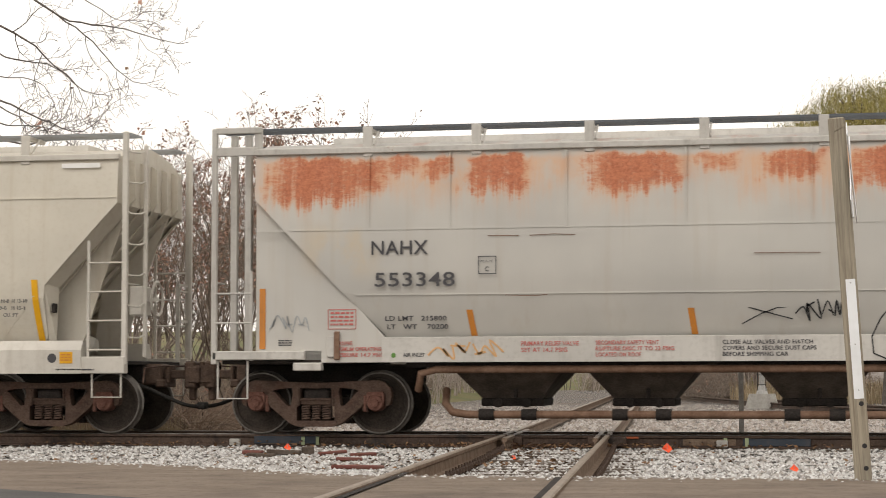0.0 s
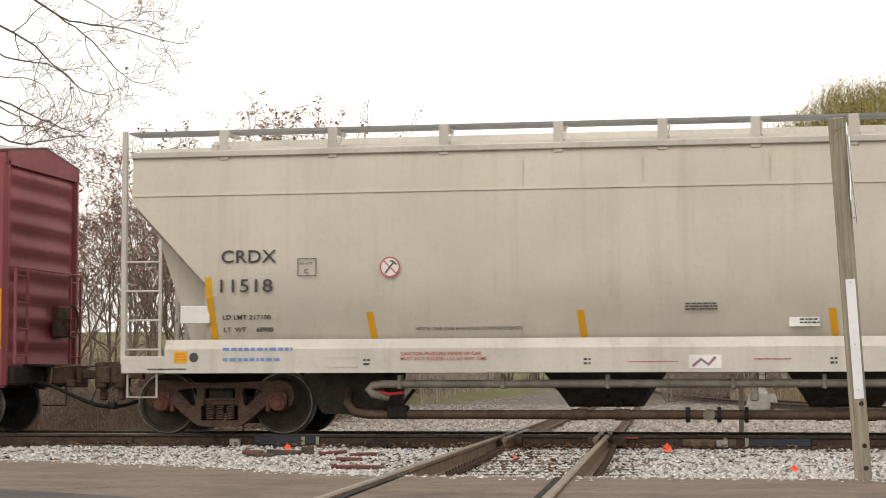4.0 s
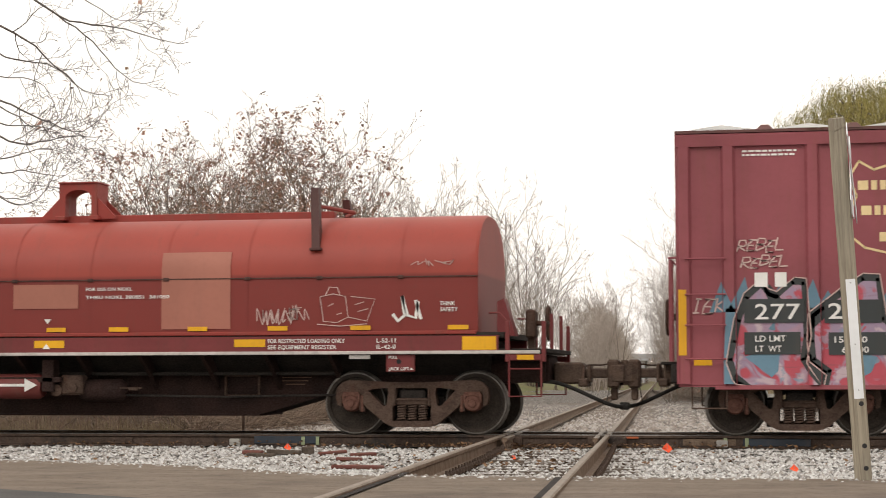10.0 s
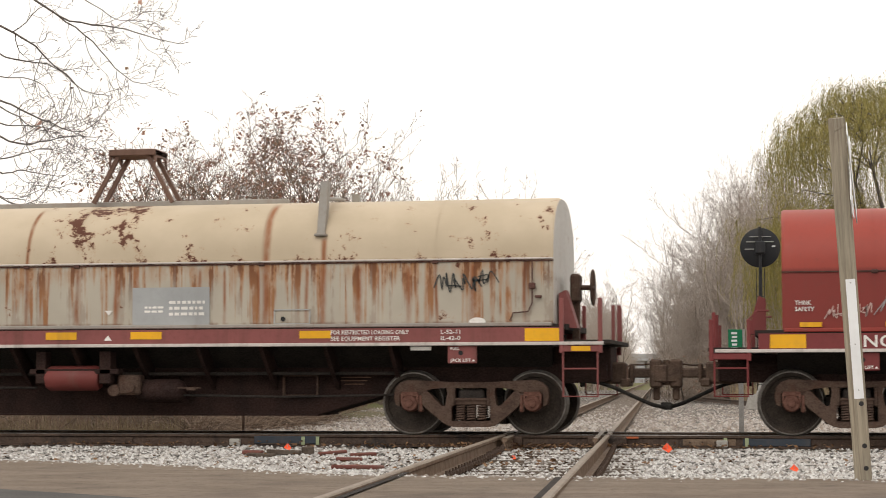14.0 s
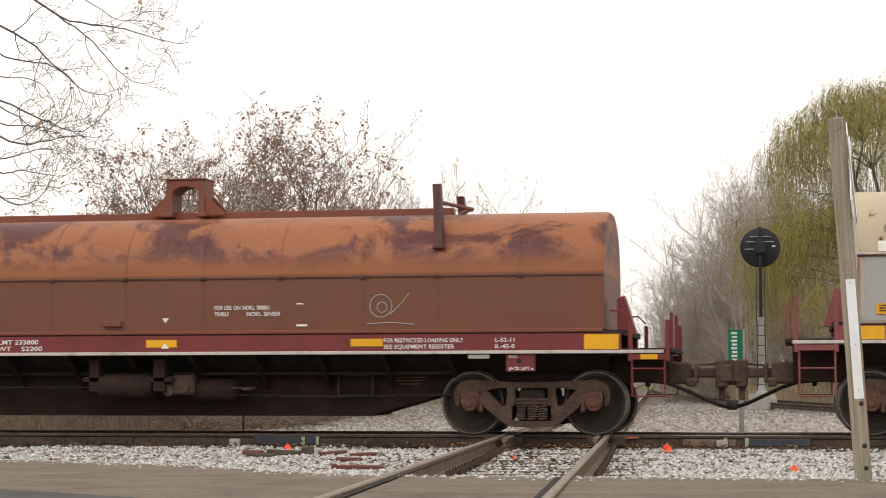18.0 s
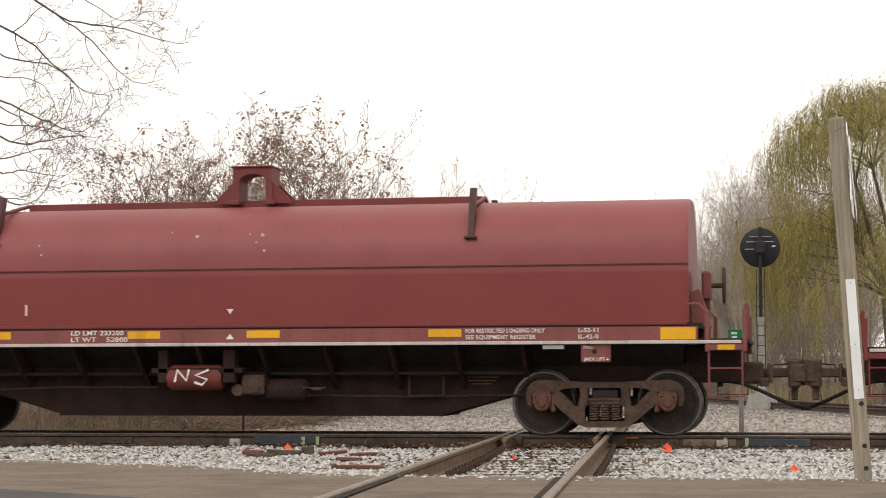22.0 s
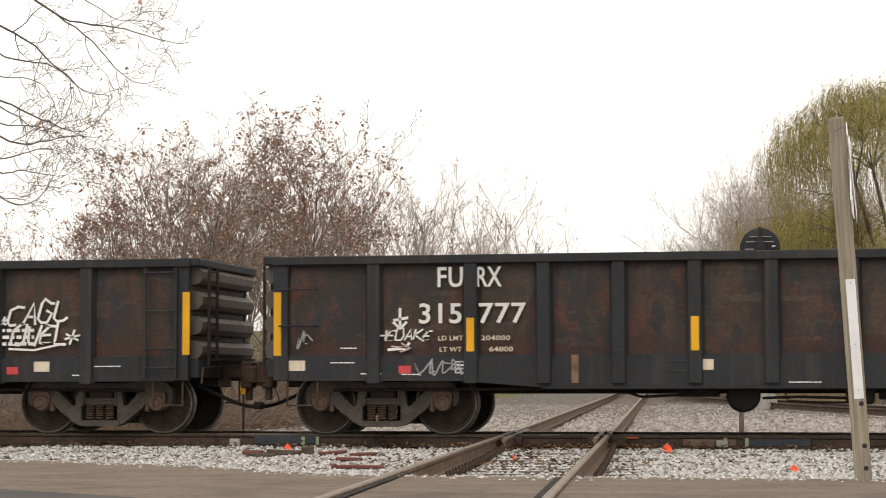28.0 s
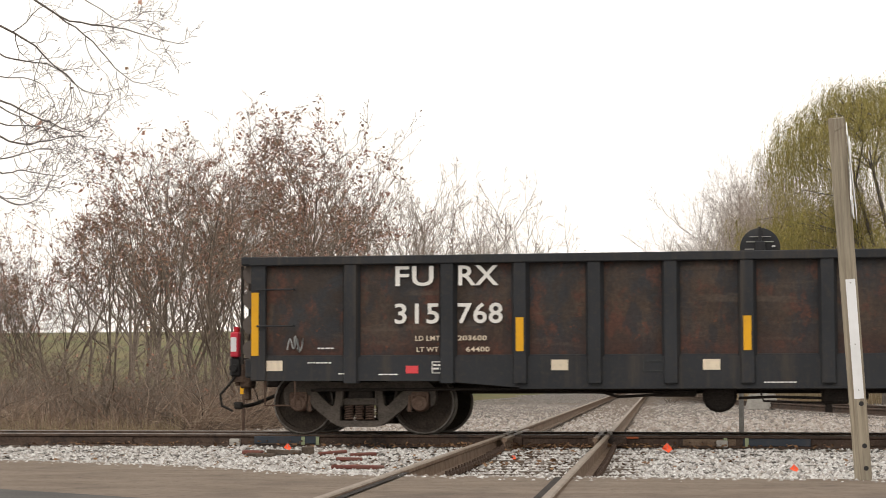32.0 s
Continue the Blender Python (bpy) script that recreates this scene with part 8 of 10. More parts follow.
# ---- gondolas ----
def gondola(place, label):
    car = thing("gondola", label, "gondola car", "train cars")
    axles = running_gear(car, 6.78, 1.82, 0.457, GON_IRON, GON_CAP)
    couplings(car, -8.40, 8.35 if place > -60 else 8.40)
    E = 8.3
    y = 1.5
    for e in (-1, 1):
        # side sheets hang in bays between the posts, with a straight sill band that steps up over the trucks
        part("side_sheet", Shape().box(-E, E, e * (y - 0.1), e * (y - 0.08), 0.76, 2.46), GON, car)
        part("side_sill", Shape().prism([(-E, 0.755), (-5.5, 0.75), (-4.35, 0.655), (4.35, 0.655), (5.5, 0.75), (E, 0.755), (E, 1.10), (-E, 1.10)], "y", e * (y - 0.07), e * (y - 0.02)), GON_LOW, car)
        part("sill_lip", Shape().box(-4.35, 4.35, e * (y - 0.07), e * (y + 0.01), 0.64, 0.665), GON_LOW, car)
        part("top_chord", Shape().box(-E - 0.02, E + 0.02, e * (y - 0.12), e * (y + 0.06), 2.43, 2.555, 0.012), GON_LOW, car)
        for x in (-6.81, -5.39, -4.34, -3.28, -2.21, -1.15, -0.05, 1.06, 2.12, 3.18, 4.24, 5.28, 6.72):
            part("side_post", Shape().prism([(x - 0.13, e * (y - 0.08)), (x - 0.085, e * (y + 0.04)), (x + 0.085, e * (y + 0.04)), (x + 0.13, e * (y - 0.08))], "z", 0.72, 2.43), GON_LOW, car)
        posts = [-E, -6.81, -5.39, -4.34, -3.28, -2.21, -1.15, -0.05, 1.06, 2.12, 3.18, 4.24, 5.28, 6.72, E]
        for a, b in zip(posts[:-1], posts[1:]):
            a2, b2 = a + 0.13, b - 0.13
            rnd = random.Random(round(a * 100) + (7 if place < -60 else 3))
            nx, nz = 6, 6
            vs, fs = [], []
            for i in range(nx + 1):
                for j in range(nz + 1):
                    u, v = i / nx, j / nz
                    edge = min(u, 1 - u, v, 1 - v)
                    d = (rnd.uniform(-0.02, 0.055) if edge > 0 else 0) + 0.02 * math.sin(math.pi * u)
                    vs.append((a2 + (b2 - a2) * u, e * (y - 0.075 + d * 0.8), 1.10 + 1.33 * v))
            for i in range(nx):
                for j in range(nz):
                    q = (i * (nz + 1) + j, (i + 1) * (nz + 1) + j, (i + 1) * (nz + 1) + j + 1, i * (nz + 1) + j + 1)
                    fs.append(q if e < 0 else tuple(reversed(q)))
            part("bay_sheet", Shape().add(vs, fs), GON, car, smooth=80)
            part("bay_ledge", Shape().box(a2, b2, e * (y - 0.08), e * (y - 0.045), 1.09, 1.125, 0.006), GON_LOW, car)
        for c in (-1, 1):
            part("corner_post", Shape().box(c * (E - 0.22), c * E, e * (y - 0.06), e * (y + 0.02), 0.76, 2.46, 0.01), GON_LOW, car)
            x0, x1 = c * (E - 0.1), c * (E - 0.65)
            if c > 0:
                ladder(car, min(x0, x1), max(x0, x1) - 0.08, e * (y + 0.06), 0.8, 2.42, [2.35, 1.78, 1.23, 0.95], GON_LOW)
            else:
                for z in (2.08, 1.55):
                    part("grab_iron", Shape().tube([(x0, e * y, z), (x0, e * (y + 0.07), z), (x1, e * (y + 0.07), z), (x1, e * y, z)], 0.013, 6), GON_LOW, car)
            stirrup(car, min(x0, x1) + 0.1, max(x0, x1), e * (y - 0.05), 0.4, 0.78, IRON)
    # ends with four fat horizontal ribs
    for c in (-1, 1):
        part("end_sheet", Shape().box(c * (E - 0.06), c * (E - 0.02), -1.42, 1.42, 0.8, 2.46), GON, car)
        part("end_top_chord", Shape().box(c * (E - 0.1), c * (E + 0.16), -1.5, 1.5, 2.44, 2.565, 0.02), GON_LOW, car)
        for z in (2.32, 1.95, 1.58, 1.22):
            s = Shape()
            s.prism([(c * (E - 0.02), z - 0.15), (c * (E + 0.1), z - 0.13), (c * (E + 0.16), z - 0.06), (c * (E + 0.17), z + 0.05), (c * (E + 0.1), z + 0.12), (c * (E - 0.02), z + 0.14)], "y", -1.36, 1.36)
            part("end_rib", s, GON_RIB, car)
        part("end_sill", Shape().box(c * (E - 0.3), c * (E + 0.12), -1.4, 1.4, 0.8, 1.08, 0.02), GON_LOW, car)
        part("end_step", Shape().box(c * E, c * (E + 0.3), -1.0, 1.0, 1.06, 1.1), BLACK, car)
        part("centre_sill_end", Shape().box(c * (E - 2.8), c * (E + 0.1), -0.32, 0.32, 0.66, 0.98, 0.02), BLACK, car)
        lad = part("end_ladder", Shape().box(c * (E + 0.2), c * (E + 0.24), -1.22, -1.18, 1.0, 2.45).box(c * (E + 0.2), c * (E + 0.24), -0.82, -0.78, 1.0, 2.45), BLACK, car)
        for z in (1.2, 1.6, 2.0, 2.38):
            part("rung", Shape().cyl((c * (E + 0.22), -1.2, z), (c * (E + 0.22), -0.8, z), 0.013, 6), BLACK, lad)
    part("floor", Shape().box(-E + 0.1, E - 0.1, -1.38, 1.38, 0.86, 0.94), BLACK, car)
    part("centre_sill", Shape().box(-6.7, 6.7, -0.3, 0.3, 0.56, 0.9), BLACK, car)
    part("brake_pipe", Shape().tube([(-7.5, -1.1, 0.62), (-4.0, -1.15, 0.64), (4.0, -1.15, 0.64), (7.5, -1.1, 0.62)], 0.022, 6), BLACK, car)
    part("brake_cylinder", Shape().lathe([(0, -0.26), (0.2, -0.25), (0.24, -0.2), (0.24, 0.2), (0.18, 0.26), (0, 0.26)], (-1.57, -0.75, 0.535), "y", 18), BLACK, car, smooth=40)
    part("control_valve", Shape().box(-0.15, 0.25, -1.1, -0.8, 0.42, 0.68, 0.04).box(0.3, 0.5, -1.0, -0.8, 0.48, 0.6, 0.02).box(-0.1, 0.0, -1.05, -0.95, 0.3, 0.45, 0.01), BLACK, car)
    part("brake_rigging", Shape().tube([(-1.3, -0.9, 0.5), (-0.8, -1.0, 0.52), (-0.1, -1.0, 0.5)], 0.02, 6).tube([(-1.0, -1.0, 0.62), (-0.95, -1.0, 0.46), (-0.5, -1.0, 0.44), (0.0, -1.0, 0.44)], 0.018, 6).tube([(-4.2, -1.0, 0.62), (-3.2, -1.0, 0.58), (-3.0, -1.0, 0.52), (-2.2, -1.0, 0.56)], 0.02, 6).box(-2.5, -1.9, -1.0, -0.8, 0.52, 0.62, 0.02), BLACK, car)
    # film and panels on the near side
    ys = -(y + 0.043)
    for x, z0, z1 in ((-8.235, 1.12, 2.04), (8.27, 1.14, 2.06)):
        decal("reflective_strip", car, x - 0.055, x + 0.055, z0, z1, -(y + 0.022), YELLOW)
    for x in (-5.39 + 0.0 if place > -60 else -4.34, -1.15 if place < -60 else -2.21, 2.12 if place < -60 else 1.06, 5.28 if place < -60 else 4.24):
        decal("reflective_strip", car, x - 0.055, x + 0.055, 1.17, 1.65, ys, YELLOW)
    last = place < -60
    for x in (-8.07, -3.9, -1.77, 1.3, 5.9) if last else (-8.07, 3.62, 5.5, 7.85, -2.2):
        decal("placard", car, x, x + 0.24, 0.9, 1.05, -(y - 0.016), PLACARD)
    for x in ((-6.0, 5.47) if last else (-6.44, 6.21)):
        decal("red_placard", car, x, x + 0.18, 0.86, 0.97, -(y - 0.016), PINK)
    if last:
        decal("placard", car, 3.5, 3.66, 0.89, 1.0, -(y - 0.016), PLACARD, "torn cream placard", 0.02)
        for x in (2.1, 3.42):
            part("bay_pocket", Shape().box(x, x + 0.82, -(y - 0.03), -(y - 0.07), 1.0, 1.22, 0.015).box(x - 0.03, x + 0.85, -(y - 0.012), -(y - 0.07), 1.20, 1.235, 0.006), GON_IRON, car, "dark pocket with a scuffed ledge")
    else:
        decal("grey_label", car, 5.9, 6.2, 0.9, 0.965, -(y - 0.016), GREYLABEL)
        decal("rust_run", car, 7.68, 7.73, 0.8, 1.35, -(y - 0.010), SCRAPED)
    return car, axles


def gondola_sheet():
    """Worn black paint over rust: slate patches, brown stains and orange scuffs."""
    n = Nodes("brown_black_gondola_sheet")
    n.gloss = 0.2
    a, b, f = n.noise(1.5, 7, 0.68, None, 0.7), n.noise(2.7, 8, 0.7, n.scaled(1, 1, 0.7, (4, 0, 2))), n.noise(20, 6, 0.7)
    d = n.noise(1.0, 5, 0.6, n.scaled(0.8, 0.8, 5.0))
    x, y, z = n.xyz()
    g = n.noise(1.0, 6, 0.65, n.scaled(1.3, 1.3, 0.45, (9, 0, 0)), 0.5)
    k = n.noise(5.5, 7, 0.72)
    c = n.mix(n.ramp(a, 0.40, 0.58), (0.036, 0.038, 0.042), (0.050, 0.037, 0.030))
    mid = n.math("MULTIPLY", n.ramp(z, 1.1, 1.45), n.ramp(z, 2.45, 2.0, 0.35, 1.0))
    c = n.mix(n.math("MULTIPLY", n.math("MULTIPLY", n.ramp(g, 0.46, 0.62), mid), 0.85), c, (0.090, 0.060, 0.043))
    c = n.mix(n.math("MULTIPLY", n.ramp(b, 0.5, 0.62), 0.85), c, (0.108, 0.047, 0.033))
    c = n.mix(n.math("MULTIPLY", n.ramp(d, 0.55, 0.68), 0.6), c, (0.105, 0.078, 0.062))
    c = n.mix(n.math("MULTIPLY", n.ramp(k, 0.60, 0.66), n.ramp(z, 2.0, 1.25, 0.3, 1.0)), c, (0.17, 0.064, 0.036))
    c = n.mix(n.math("MULTIPLY", n.ramp(z, 1.55, 1.12), n.ramp(a, 0.35, 0.6, 0.25, 0.75)), c, (0.078, 0.037, 0.029))
    c = n.mix(n.ramp(n.noise(1.0, 4, 0.6, n.scaled(2.2, 2.2, 1.0, (1, 5, 2))), 0.60, 0.66, 0.0, 0.7), c, (0.030, 0.033, 0.038))
    c = n.mix(n.math("MULTIPLY", n.ramp(f, 0.35, 0.65), 0.4), c, (0.02, 0.018, 0.016))
    return n.end(c, 0.55, 0, n.math("ADD", n.math("MULTIPLY", a, 1.6), n.math("MULTIPLY", f, 0.4)), 0.45, 0.03)


GON = gondola_sheet()
GON_LOW = paint("charcoal_gondola_paint", (0.034, 0.036, 0.040), dirt=(0.078, 0.064, 0.052), dirty=0.75, rust=0.16, rusty=(0.10, 0.045, 0.03), rough=0.65, gloss=0.12)
GON_RIB = paint("dusty_end_rib_paint", (0.10, 0.082, 0.072), dirt=(0.06, 0.04, 0.03), dirty=0.5, rust=0.3)
GON_IRON = grit("dusty_dark_cast_iron", (0.07, 0.06, 0.052), (0.11, 0.092, 0.078), 5, 0.85, 0.4, 0.006)
GON_CAP = grit("dusty_brown_bearing", (0.12, 0.075, 0.055), (0.16, 0.105, 0.08), 6, 0.8, 0.3, 0.004)
SCRAPED = paint("scraped_rust_brown", (0.16, 0.062, 0.032), dirty=0.5, rust=0.3)
GREYLABEL = paint("grey_label_sheet", (0.36, 0.37, 0.37), dirty=0.3)
PLACARD = paint("cream_placard_paint", (0.70, 0.60, 0.46), dirty=0.35)
PINK = paint("red_placard_paint", (0.62, 0.06, 0.07), dirty=0.3)
U8, U9 = -50.91, -68.8
gon_a, ax8 = gondola(U8, "dark charcoal gondola car with dented rusty bay sheets")
entrain(gon_a, U8, ax8)
gon_b, ax9 = gondola(U9, "dark charcoal gondola car with sprayed tags, last of the train")
entrain(gon_b, U9, ax9)

# ---- lettering, film and sprayed paint on the cars ----
SILVER = paint("silver_spray_paint", (0.56, 0.56, 0.56), dirty=0.15, fade=0.08)
INK = paint("black_spray_paint", (0.012, 0.012, 0.013), dirty=0.1)
GREENS = paint("green_spray_paint", (0.10, 0.22, 0.045), dirty=0.25)
MAUVE = paint("mauve_spray_paint", (0.27, 0.15, 0.22), dirty=0.25, fade=0.2)
SKYBLUE = paint("dull_blue_spray_paint", (0.13, 0.23, 0.30), dirty=0.3, fade=0.2)
CYANS = paint("turquoise_spray_paint", (0.07, 0.36, 0.34), dirty=0.15)
GREYPATCH = paint("grey_overpaint", (0.36, 0.37, 0.37), dirty=0.15)
SLATE = paint("dark_grey_stencil_ground", (0.045, 0.05, 0.05), dirty=0.25)
FADEPINK = paint("faded_pinkish_overpaint", (0.36, 0.14, 0.10), dirty=0.15, fade=0.08)
CHALK = paint("pale_pink_chalk_line", (0.58, 0.42, 0.38), dirty=0.1)


def small(car, lines, x, z, y, h, w, mat, gap=1.45):
    """Short lines of readable small print, top line first."""
    for i, t in enumerate(lines):
        if t:
            lettering(car, t, x, z - i * h * gap, y, h, mat, w * len(t) / max(len(q) for q in lines), 0.02)


def square_frame(car, x0, x1, z0, z1, y, t, mat, name="plate_mark"):
    s = Shape().box(x0, x1, y - 0.004, y, z1 - t, z1).box(x0, x1, y - 0.004, y, z0, z0 + t).box(x0, x0 + t, y - 0.004, y, z0, z1).box(x1 - t, x1, y - 0.004, y, z0, z1)
    return part(name, s, mat, car)


def ring(car, x, z, y, r, t, mat, name="ring_mark", n=28):
    return part(name, Shape().lathe([(r - t, 0), (r, 0), (r, 0.004), (r - t, 0.004)], (x, y - 0.004, z), "y", n, True), mat, car)


def disc(car, x, z, y, r, mat, name="round_mark"):
    return part(name, Shape().cyl((x, y - 0.003, z), (x, y, z), r, 24), mat, car)


def triangle(car, x, z, y, s, up, mat):
    k = 1 if up else -1
    return part("loading_mark", Shape().prism([(x - s, z - k * s * 0.6), (x + s, z - k * s * 0.6), (x, z + k * s * 0.7)], "y", y - 0.004, y), mat, car)


def strokes(car, lines, y, r, mat, name="painted_scrawl", label=""):
    s = Shape()
    for pts in lines:
        flat_stroke(s, [(x, y, z) for x, z in pts], r)
    return part(name, s, mat, car, label)


# hopper with rust
y = -1.552
lettering(hop1, "NAHX", -6.25, 2.57, y, 0.205, DARKTXT, 0.83, 0.012)
lettering(hop1, "553348", -6.2, 2.11, y, 0.205, DARKTXT, 1.17, 0.012)
lettering(hop1, "LD LMT   215800", -6.08, 1.62, -side_y(1.62) - 0.02, 0.07, DARKTXT, 0.90, 0.02)
lettering(hop1, "LT   WT    70200", -6.06, 1.50, -side_y(1.53) - 0.02, 0.07, DARKTXT, 0.90, 0.02)
square_frame(hop1, -4.69, -4.43, 2.27, 2.53, y, 0.012, DARKTXT)
lettering(hop1, "C", -4.59, 2.31, y, 0.07, DARKTXT, 0.055, 0.03)
lettering(hop1, "PLATE", -4.65, 2.44, y, 0.035, DARKTXT, 0.17)
for x, z0, z1, yy in ((-7.9, 1.22, 2.1, -1.448), (-4.79, 1.40, 1.77, -1.50), (-1.64, 1.40, 1.77, -1.50), (1.5, 1.40, 1.77, -1.50), (4.6, 1.40, 1.77, -1.50)):
    if z1 > 2:
        decal("reflective_strip", hop1, x - 0.045, x + 0.045, z0, z1, yy, ORANGE)
    else:
        body_strip("reflective_strip", hop1, x, 0.045, z0, z1, ORANGE, -0.05)
small(hop1, ["WARNING", "MAXIMUM OPERATING", "PRESSURE 14.7 PSIG"], -6.86, 1.27, -1.448, 0.058, 0.78, REDTXT)
lettering(hop1, "AIR INLET", -5.79, 1.10, -1.523, 0.055, DARKTXT, 0.32, 0.02)
small(hop1, ["PRIMARY RELIEF VALVE", "SET AT 14.7 PSIG"], -4.08, 1.25, -1.523, 0.062, 0.82, REDTXT)
small(hop1, ["SECONDARY SAFETY VENT", "RUPTURE DISC IT TO 22 PSIG", "LOCATED ON ROOF"], -3.02, 1.26, -1.523, 0.058, 1.1, REDTXT)
small(hop1, ["CLOSE ALL VALVES AND HATCH", "COVERS AND SECURE DUST CAPS", "BEFORE SHIPPING CAR"], -1.25, 1.26, -1.523, 0.058, 1.28, DARKTXT)
disc(hop1, -5.93, 1.12, -1.523, 0.035, GREENS, "green_dot")
square_frame(hop1, -6.92, -6.5, 1.5, 1.79, -1.444, 0.01, REDTXT, "notice_frame")
bars(hop1, -6.88, 1.53, -1.444, 0.34, 0.22, REDTXT, 4, "notice_print")
bars(hop1, -7.66, 1.25, -1.444, 0.2, 0.1, DARKTXT, 3)
scrawl(hop1, -7.75, 1.46, 0.5, 0.26, -1.446, GREYPATCH, 3, 6, 0.008, "painted_scrawl", "thin grey sprayed scrawl")
strokes(hop1, [[(-1.10, 1.83), (-0.75, 1.73), (-0.28, 1.60)], [(-0.98, 1.54), (-0.72, 1.68), (-0.5, 1.76), (-0.28, 1.78)]], -side_y(1.75) - 0.004, 0.008, INK, label="thin black sprayed cross")
scrawl(hop1, -0.2, 1.55, 0.58, 0.36, -side_y(1.85) - 0.004, INK, 8, 7, 0.011, "painted_scrawl", "black sprayed scrawl")
strokes(hop1, [[(1.12, 1.86), (0.9, 1.6), (0.78, 1.35), (0.8, 1.12), (0.98, 1.04)]], -1.53, 0.01, INK)
scrawl(hop1, -5.33, 1.06, 0.95, 0.26, -1.524, paint("pale_orange_spray_paint", (0.62, 0.36, 0.16), dirty=0.2), 21, 7, 0.014, "painted_scrawl", "pale orange sprayed loops")
part("route_card", Shape().box(-6.93, -6.82, -1.475, -1.444, 1.1, 1.4, 0.006), HOP1_TRIM, hop1)
part("route_card_holder", Shape().box(-6.82, -6.74, -1.49, -1.444, 1.06, 1.47, 0.006), BROWN_PIPE, hop1)
strokes(hop1, [[(-4.55, 2.82), (-4.1, 2.815)], [(-3.95, 2.815), (-3.6, 2.83), (-3.3, 2.815)], [(-0.8, 2.52), (-0.2, 2.52), (0.1, 2.515)], [(-4.3, 1.97), (-3.9, 1.955), (-3.7, 1.97)]], -1.552, 0.005, BROWN_PIPE, "scratch")

# pale hopper
lettering(hop2, "CRDX", -7.03, 2.48, y, 0.19, DARKTXT, 0.83, 0.012)
lettering(hop2, "11518", -7.05, 2.05, -1.54, 0.195, DARKTXT, 0.79, 0.012)
lettering(hop2, "LD LMT 217100", -7.05, 1.655, -side_y(1.66) - 0.02, 0.068, DARKTXT, 0.73, 0.02)
lettering(hop2, "LT  WT     68900", -7.05, 1.475, -side_y(1.5) - 0.02, 0.068, DARKTXT, 0.75, 0.02)
square_frame(hop2, -5.88, -5.6, 2.27, 2.53, y, 0.012, DARKTXT)
lettering(hop2, "C", -5.78, 2.31, y, 0.07, DARKTXT, 0.055, 0.03)
lettering(hop2, "PLATE", -5.84, 2.44, y, 0.035, DARKTXT, 0.18)
for cx, cz in ((-4.51, 2.39), (4.36, 2.38)):
    disc(hop2, cx, cz, y, 0.145, WHITE, "no_hammer_disc")
    ring(hop2, cx, cz, y - 0.002, 0.15, 0.022, REDTXT)
    strokes(hop2, [[(cx - 0.09, cz + 0.09), (cx, cz), (cx + 0.09, cz - 0.09)]], y - 0.004, 0.009, REDTXT, "no_hammer_bar")
    strokes(hop2, [[(cx - 0.07, cz - 0.09), (cx, cz), (cx + 0.06, cz + 0.07)], [(cx + 0.0, cz + 0.09), (cx + 0.05, cz + 0.08), (cx + 0.1, cz + 0.03)]], y - 0.006, 0.011, DARKTXT, "hammer_mark")
for x, z0, z1, yy in ((-7.2, 1.35, 2.27, -1.52), (7.17, 1.35, 2.27, -1.52), (-4.8, 1.37, 1.75, -1.50), (-1.74, 1.37, 1.75, -1.50), (1.76, 1.37, 1.75, -1.50), (4.69, 1.37, 1.75, -1.50)):
    body_strip("reflective_strip", hop2, x, 0.05, z0, z1, YELLOW, -0.04)
bars(hop2, -7.0, 1.15, -1.563, 1.05, 0.09, BLUETXT, 1, "blue_name_bars")
bars(hop2, -7.0, 1.0, -1.563, 0.86, 0.09, BLUETXT, 1, "blue_name_bars")
small(hop2, ["CAUTION PRESSURE INSIDE OF CAR", "MUST NOT EXCEED 14.5 AT ANY TIME"], -4.35, 1.12, -1.563, 0.05, 1.25, REDTXT)
lettering(hop2, "NOTE: THIS CAR HAS FOUR COMPARTMENTS", -4.17, 1.48, -side_y(1.5) - 0.015, 0.05, DARKTXT, 1.55)
bars(hop2, 2.6, 1.69, -side_y(1.9), 1.5, 0.27, REDFADE, 4)
for x in (-7.74, 7.56):
    decal("yellow_plate", hop2, x, x + 0.2, 1.02, 1.19, -1.562, YELLOW)
    bars(hop2, x + 0.02, 1.04, -1.566, 0.16, 0.12, ORANGE, 3)
    part("hand_brake_label", Shape().cyl((x + 0.3 if x < 0 else x - 0.12, -1.564, 1.1), (x + 0.3 if x < 0 else x - 0.12, -1.56, 1.1), 0.07, 16), DARKTXT, hop2)
decal("black_placard", hop2, 5.41, 5.85, 1.5, 1.78, -side_y(1.7) - 0.01, SLATE)
square_frame(hop2, 5.43, 5.62, 1.58, 1.76, -side_y(1.7) - 0.016, 0.008, WHITE)
square_frame(hop2, 5.64, 5.83, 1.58, 1.76, -side_y(1.7) - 0.016, 0.008, WHITE)
bars(hop2, 5.46, 1.62, -side_y(1.7) - 0.016, 0.12, 0.09, WHITE, 2)
bars(hop2, 5.67, 1.62, -side_y(1.7) - 0.016, 0.12, 0.09, WHITE, 2)
bars(hop2, 5.5, 1.52, -side_y(1.7) - 0.016, 0.26, 0.035, WHITE, 1)
small(hop2, ["EXW 10-8  H 13-10", "EW  9-0   H 15-1", "5000   CU. FT"], 6.42, 1.93, -1.515, 0.055, 0.6, DARKTXT, 1.9)
ring(hop2, 4.42, 1.6, -side_y(1.65) - 0.005, 0.075, 0.012, GREENS)
bars(hop2, 4.37, 1.46, -side_y(1.5) - 0.01, 0.2, 0.06, DARKTXT, 2)
bars(hop2, -0.3, 1.72, -side_y(1.84), 0.45, 0.12, DARKTXT, 3)
